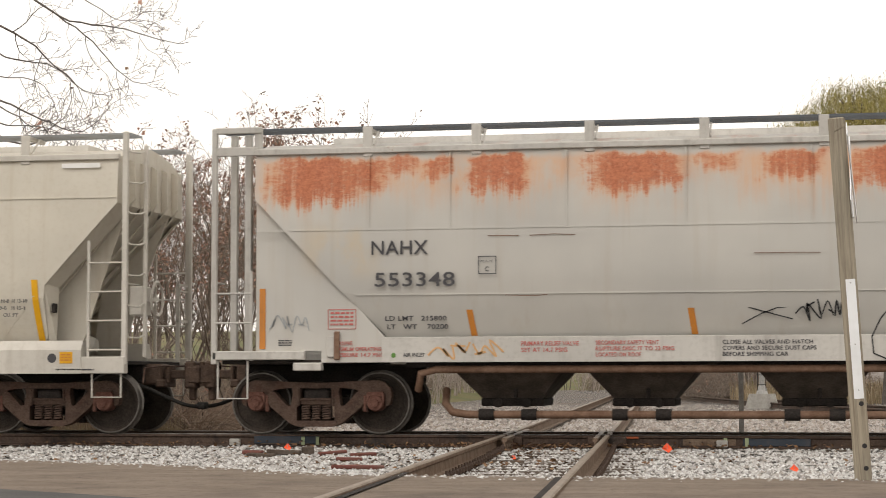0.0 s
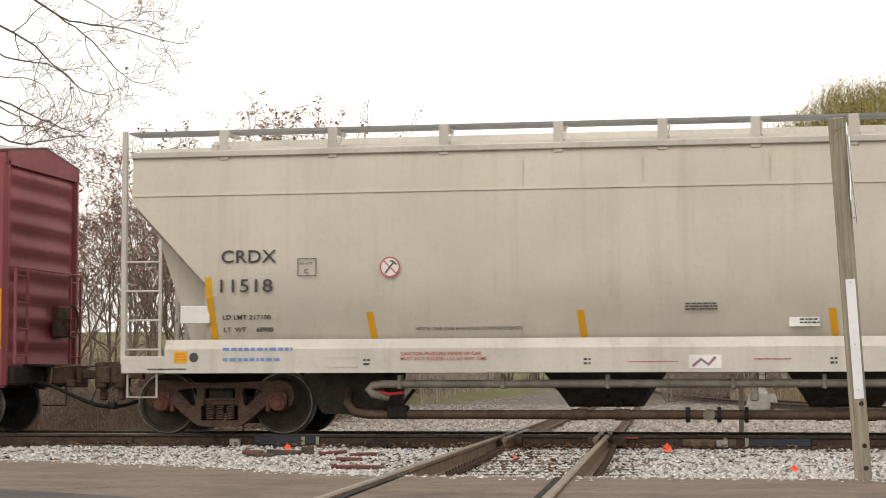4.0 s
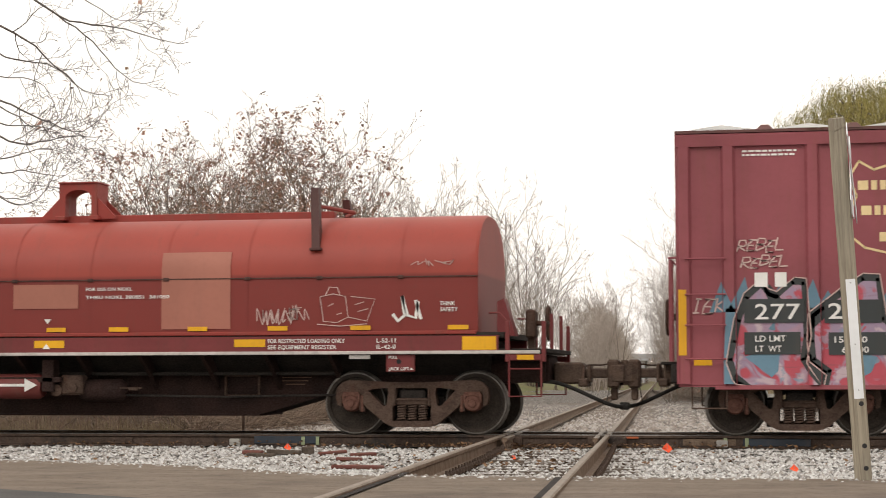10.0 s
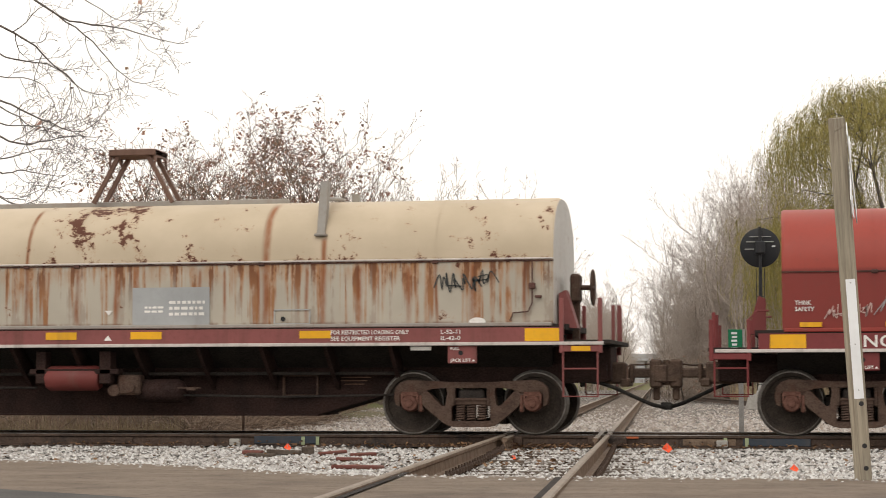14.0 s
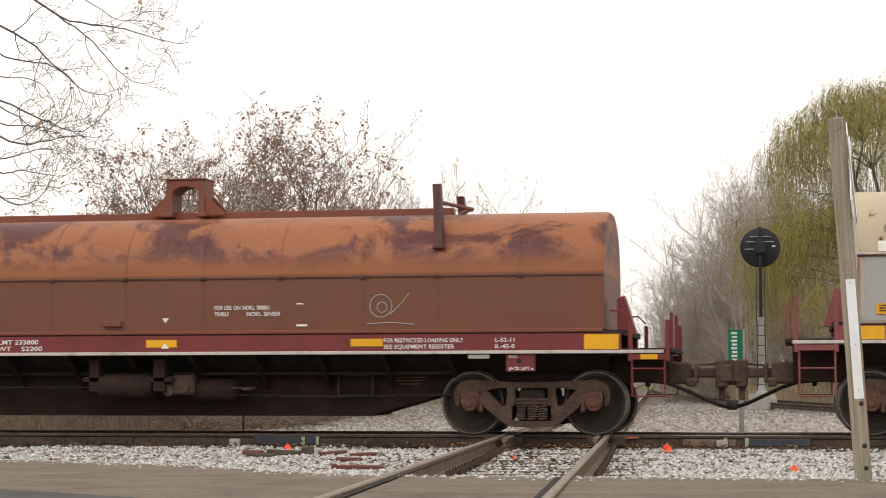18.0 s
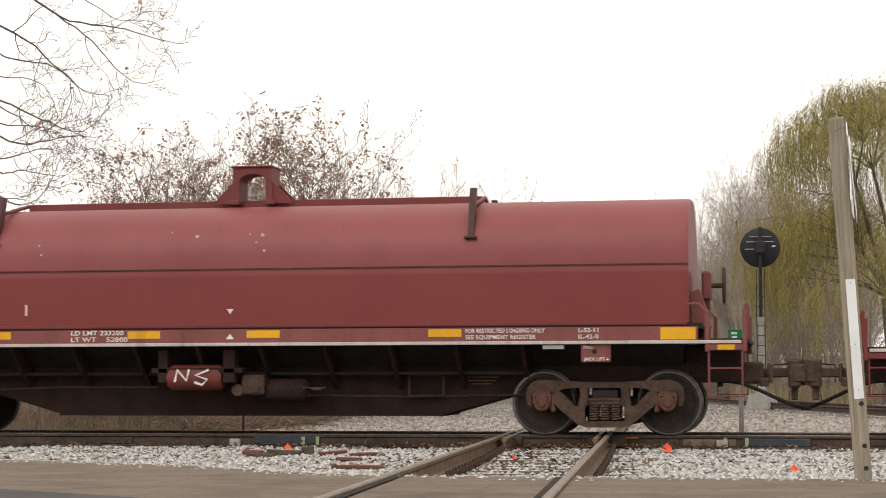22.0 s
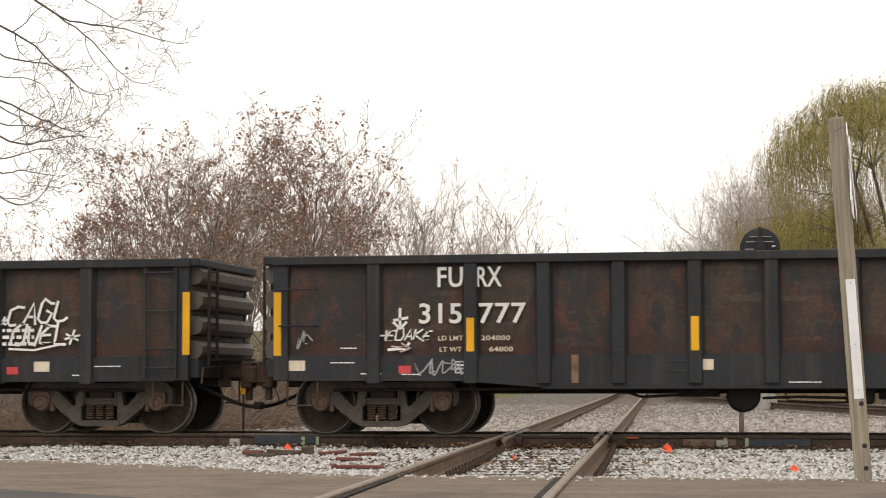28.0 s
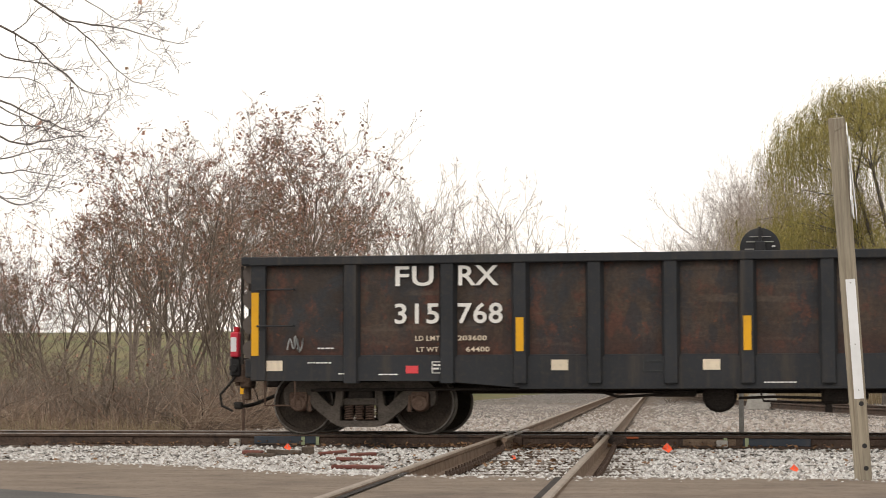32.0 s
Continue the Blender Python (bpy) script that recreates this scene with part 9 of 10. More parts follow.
decal("notice_sticker", hop2, 1.13, 1.55, 1.5, 1.63, -side_y(1.62) - 0.005, WHITE)
bars(hop2, 1.28, 1.52, -side_y(1.62) - 0.011, 0.26, 0.09, DARKTXT, 2)
decal("torn_sticker", hop2, -0.25, 0.2, 0.92, 1.11, -1.562, WHITE)
strokes(hop2, [[(-0.2, 0.95), (-0.08, 1.05), (0.02, 0.97), (0.12, 1.08)]], -1.566, 0.02, MAUVE, "torn_print")
bars(hop2, 0.65, 1.02, -1.562, 0.5, 0.04, REDTXT, 1)
bars(hop2, -1.1, 1.0, -1.562, 0.7, 0.025, REDTXT, 1)
for x in (-1.72, 1.68, 5.2, -4.9):
    bars(hop2, x, 0.95, -1.562, 0.1, 0.12, DARKTXT, 2)
square_frame(hop2, -5.45, -4.98, 0.95, 1.1, -1.562, 0.012, HOP2_TRIM, "card_rack")
decal("card_rack_plate", hop2, 5.6, 5.87, 1.02, 1.09, -1.562, GREYPATCH)
decal("safety_label", hop2, 7.55, 8.15, 3.93, 4.0, -1.53, WHITE)
part("retainer_box", Shape().box(-7.7, -7.25, -1.42, -1.36, 1.6, 1.86, 0.01), WHITE, hop2)
bars(hop2, -8.15, 0.9, -1.556, 0.6, 0.04, DARKTXT, 1)
bars(hop2, 7.5, 0.9, -1.556, 0.6, 0.04, DARKTXT, 1)
part("roof_vent", Shape().box(-7.3, -7.18, -1.25, -1.15, 4.1, 4.28, 0.02), HOP2_TRIM, hop2)

# boxcar: painted layers follow the wall and the faces of its posts
POSTS_X = (-7.87, -7.25, -6.09, -4.92, -3.75, -2.58, 2.5, 3.64, 4.82, 6.0, 7.18, 7.86)


def clip_x(poly, x, keep_right):
    out = []
    n = len(poly)
    for i in range(n):
        a, b = poly[i], poly[(i + 1) % n]
        ia, ib = (a[0] >= x) == keep_right, (b[0] >= x) == keep_right
        if ia:
            out.append(a)
        if ia != ib and a[0] != b[0]:
            u = (x - a[0]) / (b[0] - a[0])
            out.append((x, a[1] + (b[1] - a[1]) * u))
    return out


def on_side(polys, layer):
    """Flat painted patches laid on wall and post faces, one over another by layer."""
    s = Shape()
    cuts = [-99]
    for p in POSTS_X:
        cuts += [p - 0.085, p + 0.085]
    cuts.append(99)
    for poly in polys:
        for i in range(len(cuts) - 1):
            q = clip_x(clip_x(poly, cuts[i], True), cuts[i + 1], False)
            if len(q) < 3:
                continue
            face = 1.43 if i % 2 == 0 else 1.506
            yy = -(face + 0.002 + 0.0022 * layer)
            area = sum(q[k][0] * q[(k + 1) % len(q)][1] - q[(k + 1) % len(q)][0] * q[k][1] for k in range(len(q)))
            if abs(area) < 1e-5:
                continue
            if area < 0:
                q = list(reversed(q))
            s.add([(a, yy, max(b, 0.685)) for a, b in q], [tuple(range(len(q)))])
    return s


def ribbon(pts, w):
    """Quads that thicken a line into a painted stroke."""
    out = []
    for (x0, z0), (x1, z1) in zip(pts[:-1], pts[1:]):
        dx, dz = x1 - x0, z1 - z0
        l = math.hypot(dx, dz) or 1
        nx, nz = -dz / l * w, dx / l * w
        ex, ez = dx / l * w * 0.6, dz / l * w * 0.6
        out.append([(x0 + nx - ex, z0 + nz - ez), (x0 - nx - ex, z0 - nz - ez), (x1 - nx + ex, z1 - nz + ez), (x1 + nx + ex, z1 + nz + ez)])
    return out


def closed(p):
    return list(p) + [p[0]]


def swell(poly, d):
    cx = sum(p[0] for p in poly) / len(poly)
    cz = sum(p[1] for p in poly) / len(poly)
    out = []
    for x, z in poly:
        l = math.hypot(x - cx, z - cz) or 1
        out.append((x + (x - cx) / l * d, z + (z - cz) / l * d))
    return out


def pink_mural():
    """Sprayed fills that run into one another: dusty pink, lilac, crimson and pale smears, worn through in streaks."""
    n = Nodes("mottled_pink_spray_paint")
    n.gloss = 0.25
    x, y, z = n.xyz()
    a = n.noise(1.0, 3, 0.5, n.scaled(1.5, 1.5, 1.5), 1.2)
    b = n.noise(1.0, 3, 0.5, n.scaled(2.1, 2.1, 2.1, (4.3, 0, 1.7)), 1.4)
    fine = n.noise(15, 6, 0.7)
    rub = n.noise(1.0, 6, 0.7, n.scaled(1.6, 1.6, 16.0))
    c = n.mix(n.ramp(a, 0.40, 0.56), (0.40, 0.25, 0.31), (0.33, 0.245, 0.33))
    low = n.ramp(z, 1.5, 0.8, 0.0, 0.10)
    c = n.mix(n.ramp(n.math("ADD", b, low), 0.55, 0.62), c, (0.46, 0.085, 0.11))
    c = n.mix(n.ramp(n.math("SUBTRACT", b, n.math("MULTIPLY", low, 0.5)), 0.42, 0.36), c, (0.50, 0.385, 0.42))
    c = n.mix(n.math("MULTIPLY", n.ramp(n.noise(2.6, 4, 0.6, None, 1.0), 0.60, 0.66), 0.8), c, (0.17, 0.30, 0.38))
    c = n.mix(n.math("MULTIPLY", n.ramp(rub, 0.58, 0.70), 0.55), c, (0.20, 0.09, 0.10))
    c = n.mix(n.math("MULTIPLY", n.ramp(fine, 0.5, 0.8), 0.3), c, (0.16, 0.08, 0.09))
    return n.end(c, 0.55, 0, fine, 0.1, 0.01)


def silver_mural():
    """Chrome spray paint, streaked and scuffed."""
    n = Nodes("scuffed_silver_spray_paint")
    n.gloss = 0.35
    fine = n.noise(20, 6, 0.7)
    rub = n.noise(1.0, 6, 0.7, n.scaled(2.0, 2.0, 18.0))
    c = n.mix(n.ramp(n.noise(1.1, 4, 0.6, None, 0.6), 0.35, 0.65), (0.58, 0.57, 0.56), (0.80, 0.79, 0.78))
    c = n.mix(n.math("MULTIPLY", n.ramp(rub, 0.56, 0.72), 0.4), c, (0.36, 0.33, 0.33))
    c = n.mix(n.ramp(n.noise(7.0, 7, 0.7), 0.66, 0.70), c, (0.88, 0.87, 0.86))
    return n.end(c, 0.45, 0, fine, 0.1, 0.01)


PINKS = pink_mural()
SILVER = silver_mural()
# the silver mural: one fat run of blocks over a green cloud, cut by black wedges and strokes
silhouette = [(1.65, 0.60), (1.65, 0.95), (1.79, 1.38), (1.97, 1.67), (2.16, 1.93), (2.30, 1.93), (2.65, 1.83), (2.85, 1.90), (3.42, 1.93), (3.66, 1.88), (3.90, 1.90), (4.23, 1.74), (4.34, 1.88), (4.70, 1.92), (5.95, 1.89), (6.18, 1.94), (6.46, 1.94), (6.57, 1.83), (6.32, 1.39), (6.21, 1.35), (6.64, 1.39), (6.78, 1.31), (6.59, 0.93), (6.40, 0.60)]
green = [silhouette] + ribbon(silhouette[3:], 0.10) + [[(6.36, 0.60), (6.54, 0.93), (6.75, 1.25), (6.87, 1.32), (6.77, 0.93), (6.95, 0.60)], [(1.56, 0.60), (1.56, 1.03), (1.71, 1.35), (1.79, 1.43), (1.67, 0.95), (1.69, 0.60)], [(6.32, 1.39), (6.57, 1.83), (6.64, 1.64), (6.56, 1.39)]]
for k, (x, z) in enumerate(silhouette[5:16]):
    green.append([(x - 0.10, z), (x + 0.12, z), (x + 0.02, z + 0.16 + 0.10 * (k % 3 == 1))])
part("mural_cloud", on_side(green, 1), GREENS, box_car, "green sprayed cloud behind the silver mural")
part("mural_fill", on_side([silhouette], 2), SILVER, box_car, "silver sprayed block shapes")
inner = ribbon(silhouette[:-1], 0.026)
inner += [[(2.30, 1.51), (2.18, 1.42), (2.05, 1.23), (1.99, 1.03), (2.06, 1.00), (2.25, 1.11), (2.52, 1.11), (2.25, 1.19), (2.28, 1.43)],
          [(2.19, 0.60), (2.34, 0.77), (2.44, 0.80), (2.54, 0.75), (2.64, 0.60)],
          [(2.69, 1.48), (2.53, 1.25), (2.55, 1.11), (2.65, 1.04), (2.59, 1.24), (2.63, 1.32), (2.72, 1.33)],
          [(2.87, 1.47), (3.07, 1.22), (3.05, 1.16), (2.89, 1.07), (2.85, 1.14), (2.99, 1.21)],
          [(3.19, 1.42), (3.39, 1.25), (3.29, 1.23), (3.24, 1.32)],
          [(3.50, 1.56), (3.67, 1.56), (3.70, 1.46), (3.81, 1.42), (3.69, 1.34), (3.65, 1.25), (3.55, 1.21), (3.58, 1.38)],
          [(3.33, 0.97), (3.49, 1.02), (3.59, 0.82), (3.68, 0.74), (3.74, 0.60), (3.37, 0.60)]]
inner += [[(3.92, 1.42), (3.96, 1.47), (4.21, 1.38), (4.25, 1.54), (4.28, 1.77), (4.37, 1.50), (4.41, 1.30), (4.61, 1.28), (4.62, 1.19), (4.29, 1.21), (3.96, 1.17), (3.88, 1.23), (4.05, 1.24), (4.17, 1.25), (4.16, 1.34)],
          [(4.58, 1.56), (4.78, 1.36), (4.75, 1.19), (4.65, 1.27)],
          [(4.17, 0.60), (4.15, 0.80), (4.35, 0.89), (4.29, 0.60)],
          [(5.12, 1.49), (5.18, 1.45), (5.38, 1.21), (5.18, 1.25)],
          [(5.42, 1.57), (5.79, 1.58), (5.99, 1.76), (5.97, 1.89), (6.08, 1.85), (6.03, 1.72), (5.71, 1.41), (5.66, 1.37)],
          [(5.85, 1.05), (6.17, 1.11), (6.34, 1.11), (6.13, 0.90), (6.01, 0.76), (5.86, 0.60), (5.80, 0.62), (5.90, 0.82)],
          [(4.92, 0.81), (5.04, 0.84), (5.20, 0.80), (5.43, 0.66), (5.58, 0.60), (5.17, 0.60), (5.16, 0.70)]]
for line in ([(2.81, 1.75), (2.68, 1.47)],
             [(2.70, 1.39), (2.85, 1.12), (3.05, 0.82), (3.28, 0.60)],
             [(2.65, 1.83), (2.81, 1.75)],
             [(3.74, 1.86), (3.74, 1.74), (3.67, 1.56)],
             [(3.65, 1.24), (3.85, 1.12), (3.97, 0.96), (4.14, 0.79)],
             [(4.61, 1.19), (4.69, 1.12), (4.67, 0.94), (4.60, 0.60)],
             [(5.49, 1.53), (5.67, 1.33), (5.86, 1.01), (5.87, 0.82), (5.78, 0.62)],
             [(4.25, 1.75), (4.26, 1.50)]):
    inner += ribbon(line, 0.022)
part("mural_edge", on_side(inner, 3), INK, box_car, "black sprayed outlines of the silver mural")
wash = [[(x0, z0), (x0 + l, z0 + 0.01), (x0 + l, z0 + 0.05), (x0, z0 + 0.045)] for x0, z0, l in ((1.9, 0.74, 0.9), (2.9, 1.62, 0.7), (3.75, 1.75, 0.6), (4.6, 0.9, 0.6), (5.0, 1.72, 0.5), (5.9, 0.85, 0.55), (6.1, 1.3, 0.4), (3.0, 0.9, 0.5))]
part("mural_wash", on_side(wash, 4), WHITE, box_car, "white spray highlights")
decal("mural_fill", box_car, 1.62, 4.6, 0.785, 0.925, -1.563, SILVER)
for x in (2.5, 3.64, 4.5):
    decal("mural_fill", box_car, x - 0.1, x + 0.1, 1.0, 1.12, -1.583, SILVER)
# the pink mural
pink = [[(-7.01, 1.90), (-6.81, 2.08), (-6.71, 1.95), (-6.61, 1.91), (-6.38, 2.11), (-6.23, 2.10), (-6.21, 1.37), (-6.26, 1.04), (-6.03, 0.65), (-6.36, 0.60), (-7.00, 0.60), (-7.17, 0.81), (-7.24, 1.04), (-7.18, 1.29), (-7.12, 1.58)],
        [(-6.11, 1.64), (-5.72, 1.94), (-5.43, 2.15), (-5.22, 2.14), (-5.17, 1.59), (-4.99, 1.44), (-5.09, 1.04), (-4.94, 0.64), (-5.25, 0.60), (-5.93, 0.60), (-5.89, 0.88), (-6.10, 1.04), (-6.12, 1.29)],
        [(-4.95, 1.94), (-4.83, 2.11), (-4.59, 2.13), (-4.58, 1.79), (-4.03, 2.04), (-3.93, 1.85), (-3.97, 1.39), (-4.12, 1.29), (-3.82, 0.95), (-4.03, 0.61), (-4.55, 1.39), (-4.44, 0.88), (-4.40, 0.70), (-4.61, 0.61), (-4.97, 0.61)]]
pink += [[(-3.64, 0.61), (-3.77, 1.01), (-3.67, 1.72), (-3.50, 2.10), (-3.30, 2.14), (-3.17, 1.80), (-2.66, 0.71), (-2.82, 0.61), (-2.97, 0.61), (-3.12, 1.09), (-3.35, 1.34), (-3.47, 0.88), (-3.52, 0.61)],
         [(-2.58, 0.61), (-2.65, 1.05), (-2.57, 1.79), (-2.41, 2.11), (-2.22, 2.14), (-2.01, 1.96), (-1.74, 1.52), (-1.69, 1.04), (-2.00, 0.60)]]
rb = random.Random(14)
spikes = []
for k in range(24):
    cx = -7.35 + 5.6 * k / 23
    spikes.append([(cx - 0.18, 1.7), (cx + 0.18, 1.7), (cx + 0.05 + rb.uniform(-0.08, 0.08), 2.05 + rb.uniform(-0.12, 0.16))])
part("mural_cloud", on_side(spikes + [[(-7.35, 0.7), (-1.72, 0.7), (-1.72, 1.75), (-7.3, 1.75)]], 1), SKYBLUE, box_car, "dull blue sprayed flames behind the pink mural")
part("mural_shadow", on_side([swell(p, 0.07) for p in pink] + [[(-7.2, 0.7), (-1.8, 0.7), (-1.9, 1.15), (-7.15, 1.1)]], 2), SLATE, box_car, "dark sprayed shadow of the pink mural")
part("mural_fill", on_side(pink, 3), PINKS, box_car, "dusty pink sprayed shapes")
part("mural_window", on_side([[(-7.05, 1.08), (-6.56, 1.21), (-6.59, 0.88), (-6.68, 0.79)], [(-5.75, 1.20), (-5.24, 1.07), (-5.33, 0.86), (-5.46, 0.79)], [(-2.38, 1.27), (-1.88, 1.27), (-2.08, 0.92), (-2.24, 0.85), (-2.36, 1.04)], [(-4.39, 1.49), (-4.22, 1.60), (-4.21, 1.39)], [(-6.72, 1.46), (-6.63, 1.58), (-6.62, 1.44)]], 5), SKYBLUE, box_car, "dull blue sprayed windows in the pink mural")
rim = [[(-6.81, 2.10), (-6.69, 2.08), (-6.49, 1.82), (-6.23, 1.70), (-6.23, 1.57), (-6.60, 1.58)],
       [(-6.15, 1.70), (-5.85, 1.82), (-5.85, 1.70), (-6.12, 1.45)],
       [(-4.60, 1.29), (-4.42, 1.30), (-4.08, 0.88), (-3.97, 0.61), (-4.12, 0.61), (-4.30, 0.97)],
       [(-3.35, 1.36), (-3.27, 1.38), (-3.03, 0.96), (-2.96, 0.61), (-3.08, 0.61), (-3.20, 1.05)],
       [(-2.44, 1.29), (-1.85, 1.31), (-1.87, 1.19), (-2.05, 1.04), (-2.37, 1.17)]]
for p in pink:
    rim += ribbon(closed(p), 0.03)
part("mural_edge", on_side(rim, 4), SLATE, box_car, "dark outlines of the pink mural")
rim2 = []
for p in pink:
    rim2 += ribbon(closed(swell(p, 0.075)), 0.008)
part("mural_glow", on_side(rim2, 8), CHALK, box_car, "thin white outer line of the mural")
# name bars, shield, numbers
yb_ = -1.436


def block_letters(xs, ws, z0, z1):
    for x, w in zip(xs, ws):
        if w < 0.15:
            p = [[(x, z0), (x + w, z0), (x + w, z1), (x, z1)]]
        else:
            t = 0.075
            p = [[(x, z0), (x + t, z0), (x + t, z1), (x, z1)], [(x + w - t, z0), (x + w, z0), (x + w, z1), (x + w - t, z1)]]
        part("name_bar", on_side(p, 1), CREAM, box_car, "cream painted bars in place of a name")


block_letters([1.99, 2.82, 3.30, 3.87, 4.45, 5.03, 5.60, 6.20, 6.58], [0.42, 0.09, 0.24, 0.24, 0.24, 0.27, 0.25, 0.09, 0.27], 3.06, 3.46)
block_letters([2.72, 3.30, 3.89, 4.47, 5.03, 5.61, 6.2], [0.25, 0.25, 0.25, 0.24, 0.25, 0.27, 0.24], 2.56, 2.94)
cx = -4.95
sh = [(-0.50, 3.78), (-0.30, 3.66), (0.0, 3.75), (0.30, 3.66), (0.52, 3.80), (0.66, 3.56), (0.56, 3.3), (0.66, 3.0), (0.62, 2.75), (0.42, 2.58), (0.12, 2.5), (0, 2.40), (-0.12, 2.5), (-0.44, 2.58), (-0.64, 2.75), (-0.66, 3.0), (-0.54, 3.3), (-0.64, 3.56)]
part("shield_outline", on_side(ribbon(closed([(cx + x, z) for x, z in sh]), 0.016), 1), CREAM, box_car, "cream shield outline")
part("shield_bars", on_side([[(cx + x, z), (cx + x + w, z), (cx + x + w, z + 0.13), (cx + x, z + 0.13)] for z, row in ((3.38, [(-0.52, 0.14), (-0.34, 0.08), (-0.22, 0.08), (-0.1, 0.08), (0.12, 0.09), (0.26, 0.08), (0.4, 0.08)]), (3.03, [(-0.48, 0.14), (-0.3, 0.08), (-0.18, 0.08), (-0.06, 0.08), (0.12, 0.08), (0.25, 0.09), (0.38, 0.08)]), (2.66, [(-0.24, 0.14), (-0.04, 0.08), (0.1, 0.09)])) for x, w in row], 1), CREAM, box_car, "cream bars inside the shield")
for x0, x1, z0, z1 in ((-7.05, -6.22, 1.55, 1.88), (-5.95, -5.18, 1.54, 1.86), (-7.05, -6.28, 1.11, 1.42), (-5.9, -5.12, 1.1, 1.41)):
    part("number_ground", on_side([[(x0, z0), (x1, z0), (x1, z1), (x0, z1)]], 10), SLATE, box_car)
yn = -1.462
lettering(box_car, "277", -6.9, 1.6, yn, 0.22, WHITE, 0.62, 0.012)
lettering(box_car, "29", -5.9, 1.6, yn, 0.22, WHITE, 0.42, 0.012)
lettering(box_car, "LD LMT", -6.9, 1.29, yn, 0.085, WHITE, 0.42, 0.02)
lettering(box_car, "LT  WT", -6.9, 1.15, yn, 0.085, WHITE, 0.36, 0.02)
lettering(box_car, "158300", -5.82, 1.27, yn, 0.085, WHITE, 0.44, 0.02)
lettering(box_car, "61700", -5.72, 1.13, yn, 0.085, WHITE, 0.36, 0.02)
part("mark_bar", on_side([[(-6.9, 2.05), (-6.72, 2.05), (-6.72, 2.25), (-6.9, 2.25)], [(-6.62, 2.05), (-6.46, 2.05), (-6.46, 2.25), (-6.62, 2.25)]], 10), WHITE, box_car, "two white bars in place of initials")
bars(box_car, -7.05, 3.86, yb_, 0.75, 0.11, WHITE, 2)
decal("lube_mark", box_car, -2.05, -2.0, 2.64, 2.77, yb_, WHITE)
decal("lube_mark", box_car, -1.93 - 0.0, -1.88, 2.62, 2.75, -1.525, WHITE)
for x, z0, z1, yy in ((-7.9, 1.1, 2.02, -1.51), (7.86, 1.24, 2.15, -1.51), (-4.92, 1.13, 1.55, -1.53), (-2.58, 1.13, 1.58, -1.53)):
    decal("reflective_strip", box_car, x - 0.055, x + 0.055, z0, z1, yy, YELLOW)
decal("reflective_strip", box_car, 7.42, 7.7, 0.96, 1.05, -1.445, YELLOW)
decal("reflective_strip", box_car, -7.75, -7.5, 0.96, 1.05, -1.445, YELLOW)
yd_ = -1.456
small(box_car, ["CLOSE AND LOCK", "DOORS BEFORE", "MOVING CAR"], -0.98, 3.13, yd_, 0.085, 0.95, WHITE, 1.6)
disc(box_car, 0.1, 2.87, -1.535, 0.1, WHITE, "door_disc")
strokes(box_car, [[(0.1, 2.81), (0.1, 2.87), (0.1, 2.93)]], -1.54, 0.018, DARKTXT, "door_disc_bar")
decal("paper_label", box_car, -1.45, -1.12, 2.85, 2.97, yd_, WHITE)
bars(box_car, -1.4, 2.87, yd_ - 0.004, 0.2, 0.07, DARKTXT, 2)
decal("paper_label", box_car, -1.42, -1.12, 2.4, 2.5, yd_, WHITE)
bars(box_car, 0.5, 2.38, yd_, 0.2, 0.05, WHITE, 1)
bars(box_car, 1.05, 2.4, yd_, 0.2, 0.06, WHITE, 1)
decal("black_notice", box_car, -0.85, -0.3, 1.45, 1.78, yd_, SLATE)
bars(box_car, -0.75, 1.6, yd_ - 0.004, 0.36, 0.13, WHITE, 2)
bars(box_car, -0.75, 1.22, yd_, 0.3, 0.16, CREAM, 2)
scrawl(box_car, 0.42, 1.4, 0.62, 0.6, -1.46, CYANS, 5, 9, 0.018, "painted_scrawl", "turquoise sprayed tag")
scrawl(box_car, 0.95, 1.35, 0.4, 0.62, -1.5, WHITE, 6, 7, 0.012, "painted_scrawl", "white sprayed tag")
scrawl(box_car, 6.55, 1.42, 0.42, 0.3, -1.44, WHITE, 17, 7, 0.012)
scrawl(box_car, 6.7, 0.72, 0.3, 0.5, -1.44, WHITE, 18, 6, 0.012)
scrawl(box_car, 7.3, 2.1, 0.3, 0.35, -1.44, CHALK, 9, 6, 0.009, "painted_scrawl", "thin pale chalk scrawl")
scrawl(box_car, 7.32, 1.2, 0.3, 0.5, -1.44, CHALK, 10, 5, 0.009, "painted_scrawl", "thin pale chalk scrawl")
strokes(box_car, [[(4.0, 2.02), (3.93, 2.1), (3.98, 2.2), (4.15, 2.24)]], -1.44, 0.03, WHITE)
part("exhaust_vent", Shape().box(5.05, 5.2, -1.47, -1.43, 3.66, 3.8, 0.01), BLACK, box_car)

# coil cars
ys_ = -1.504


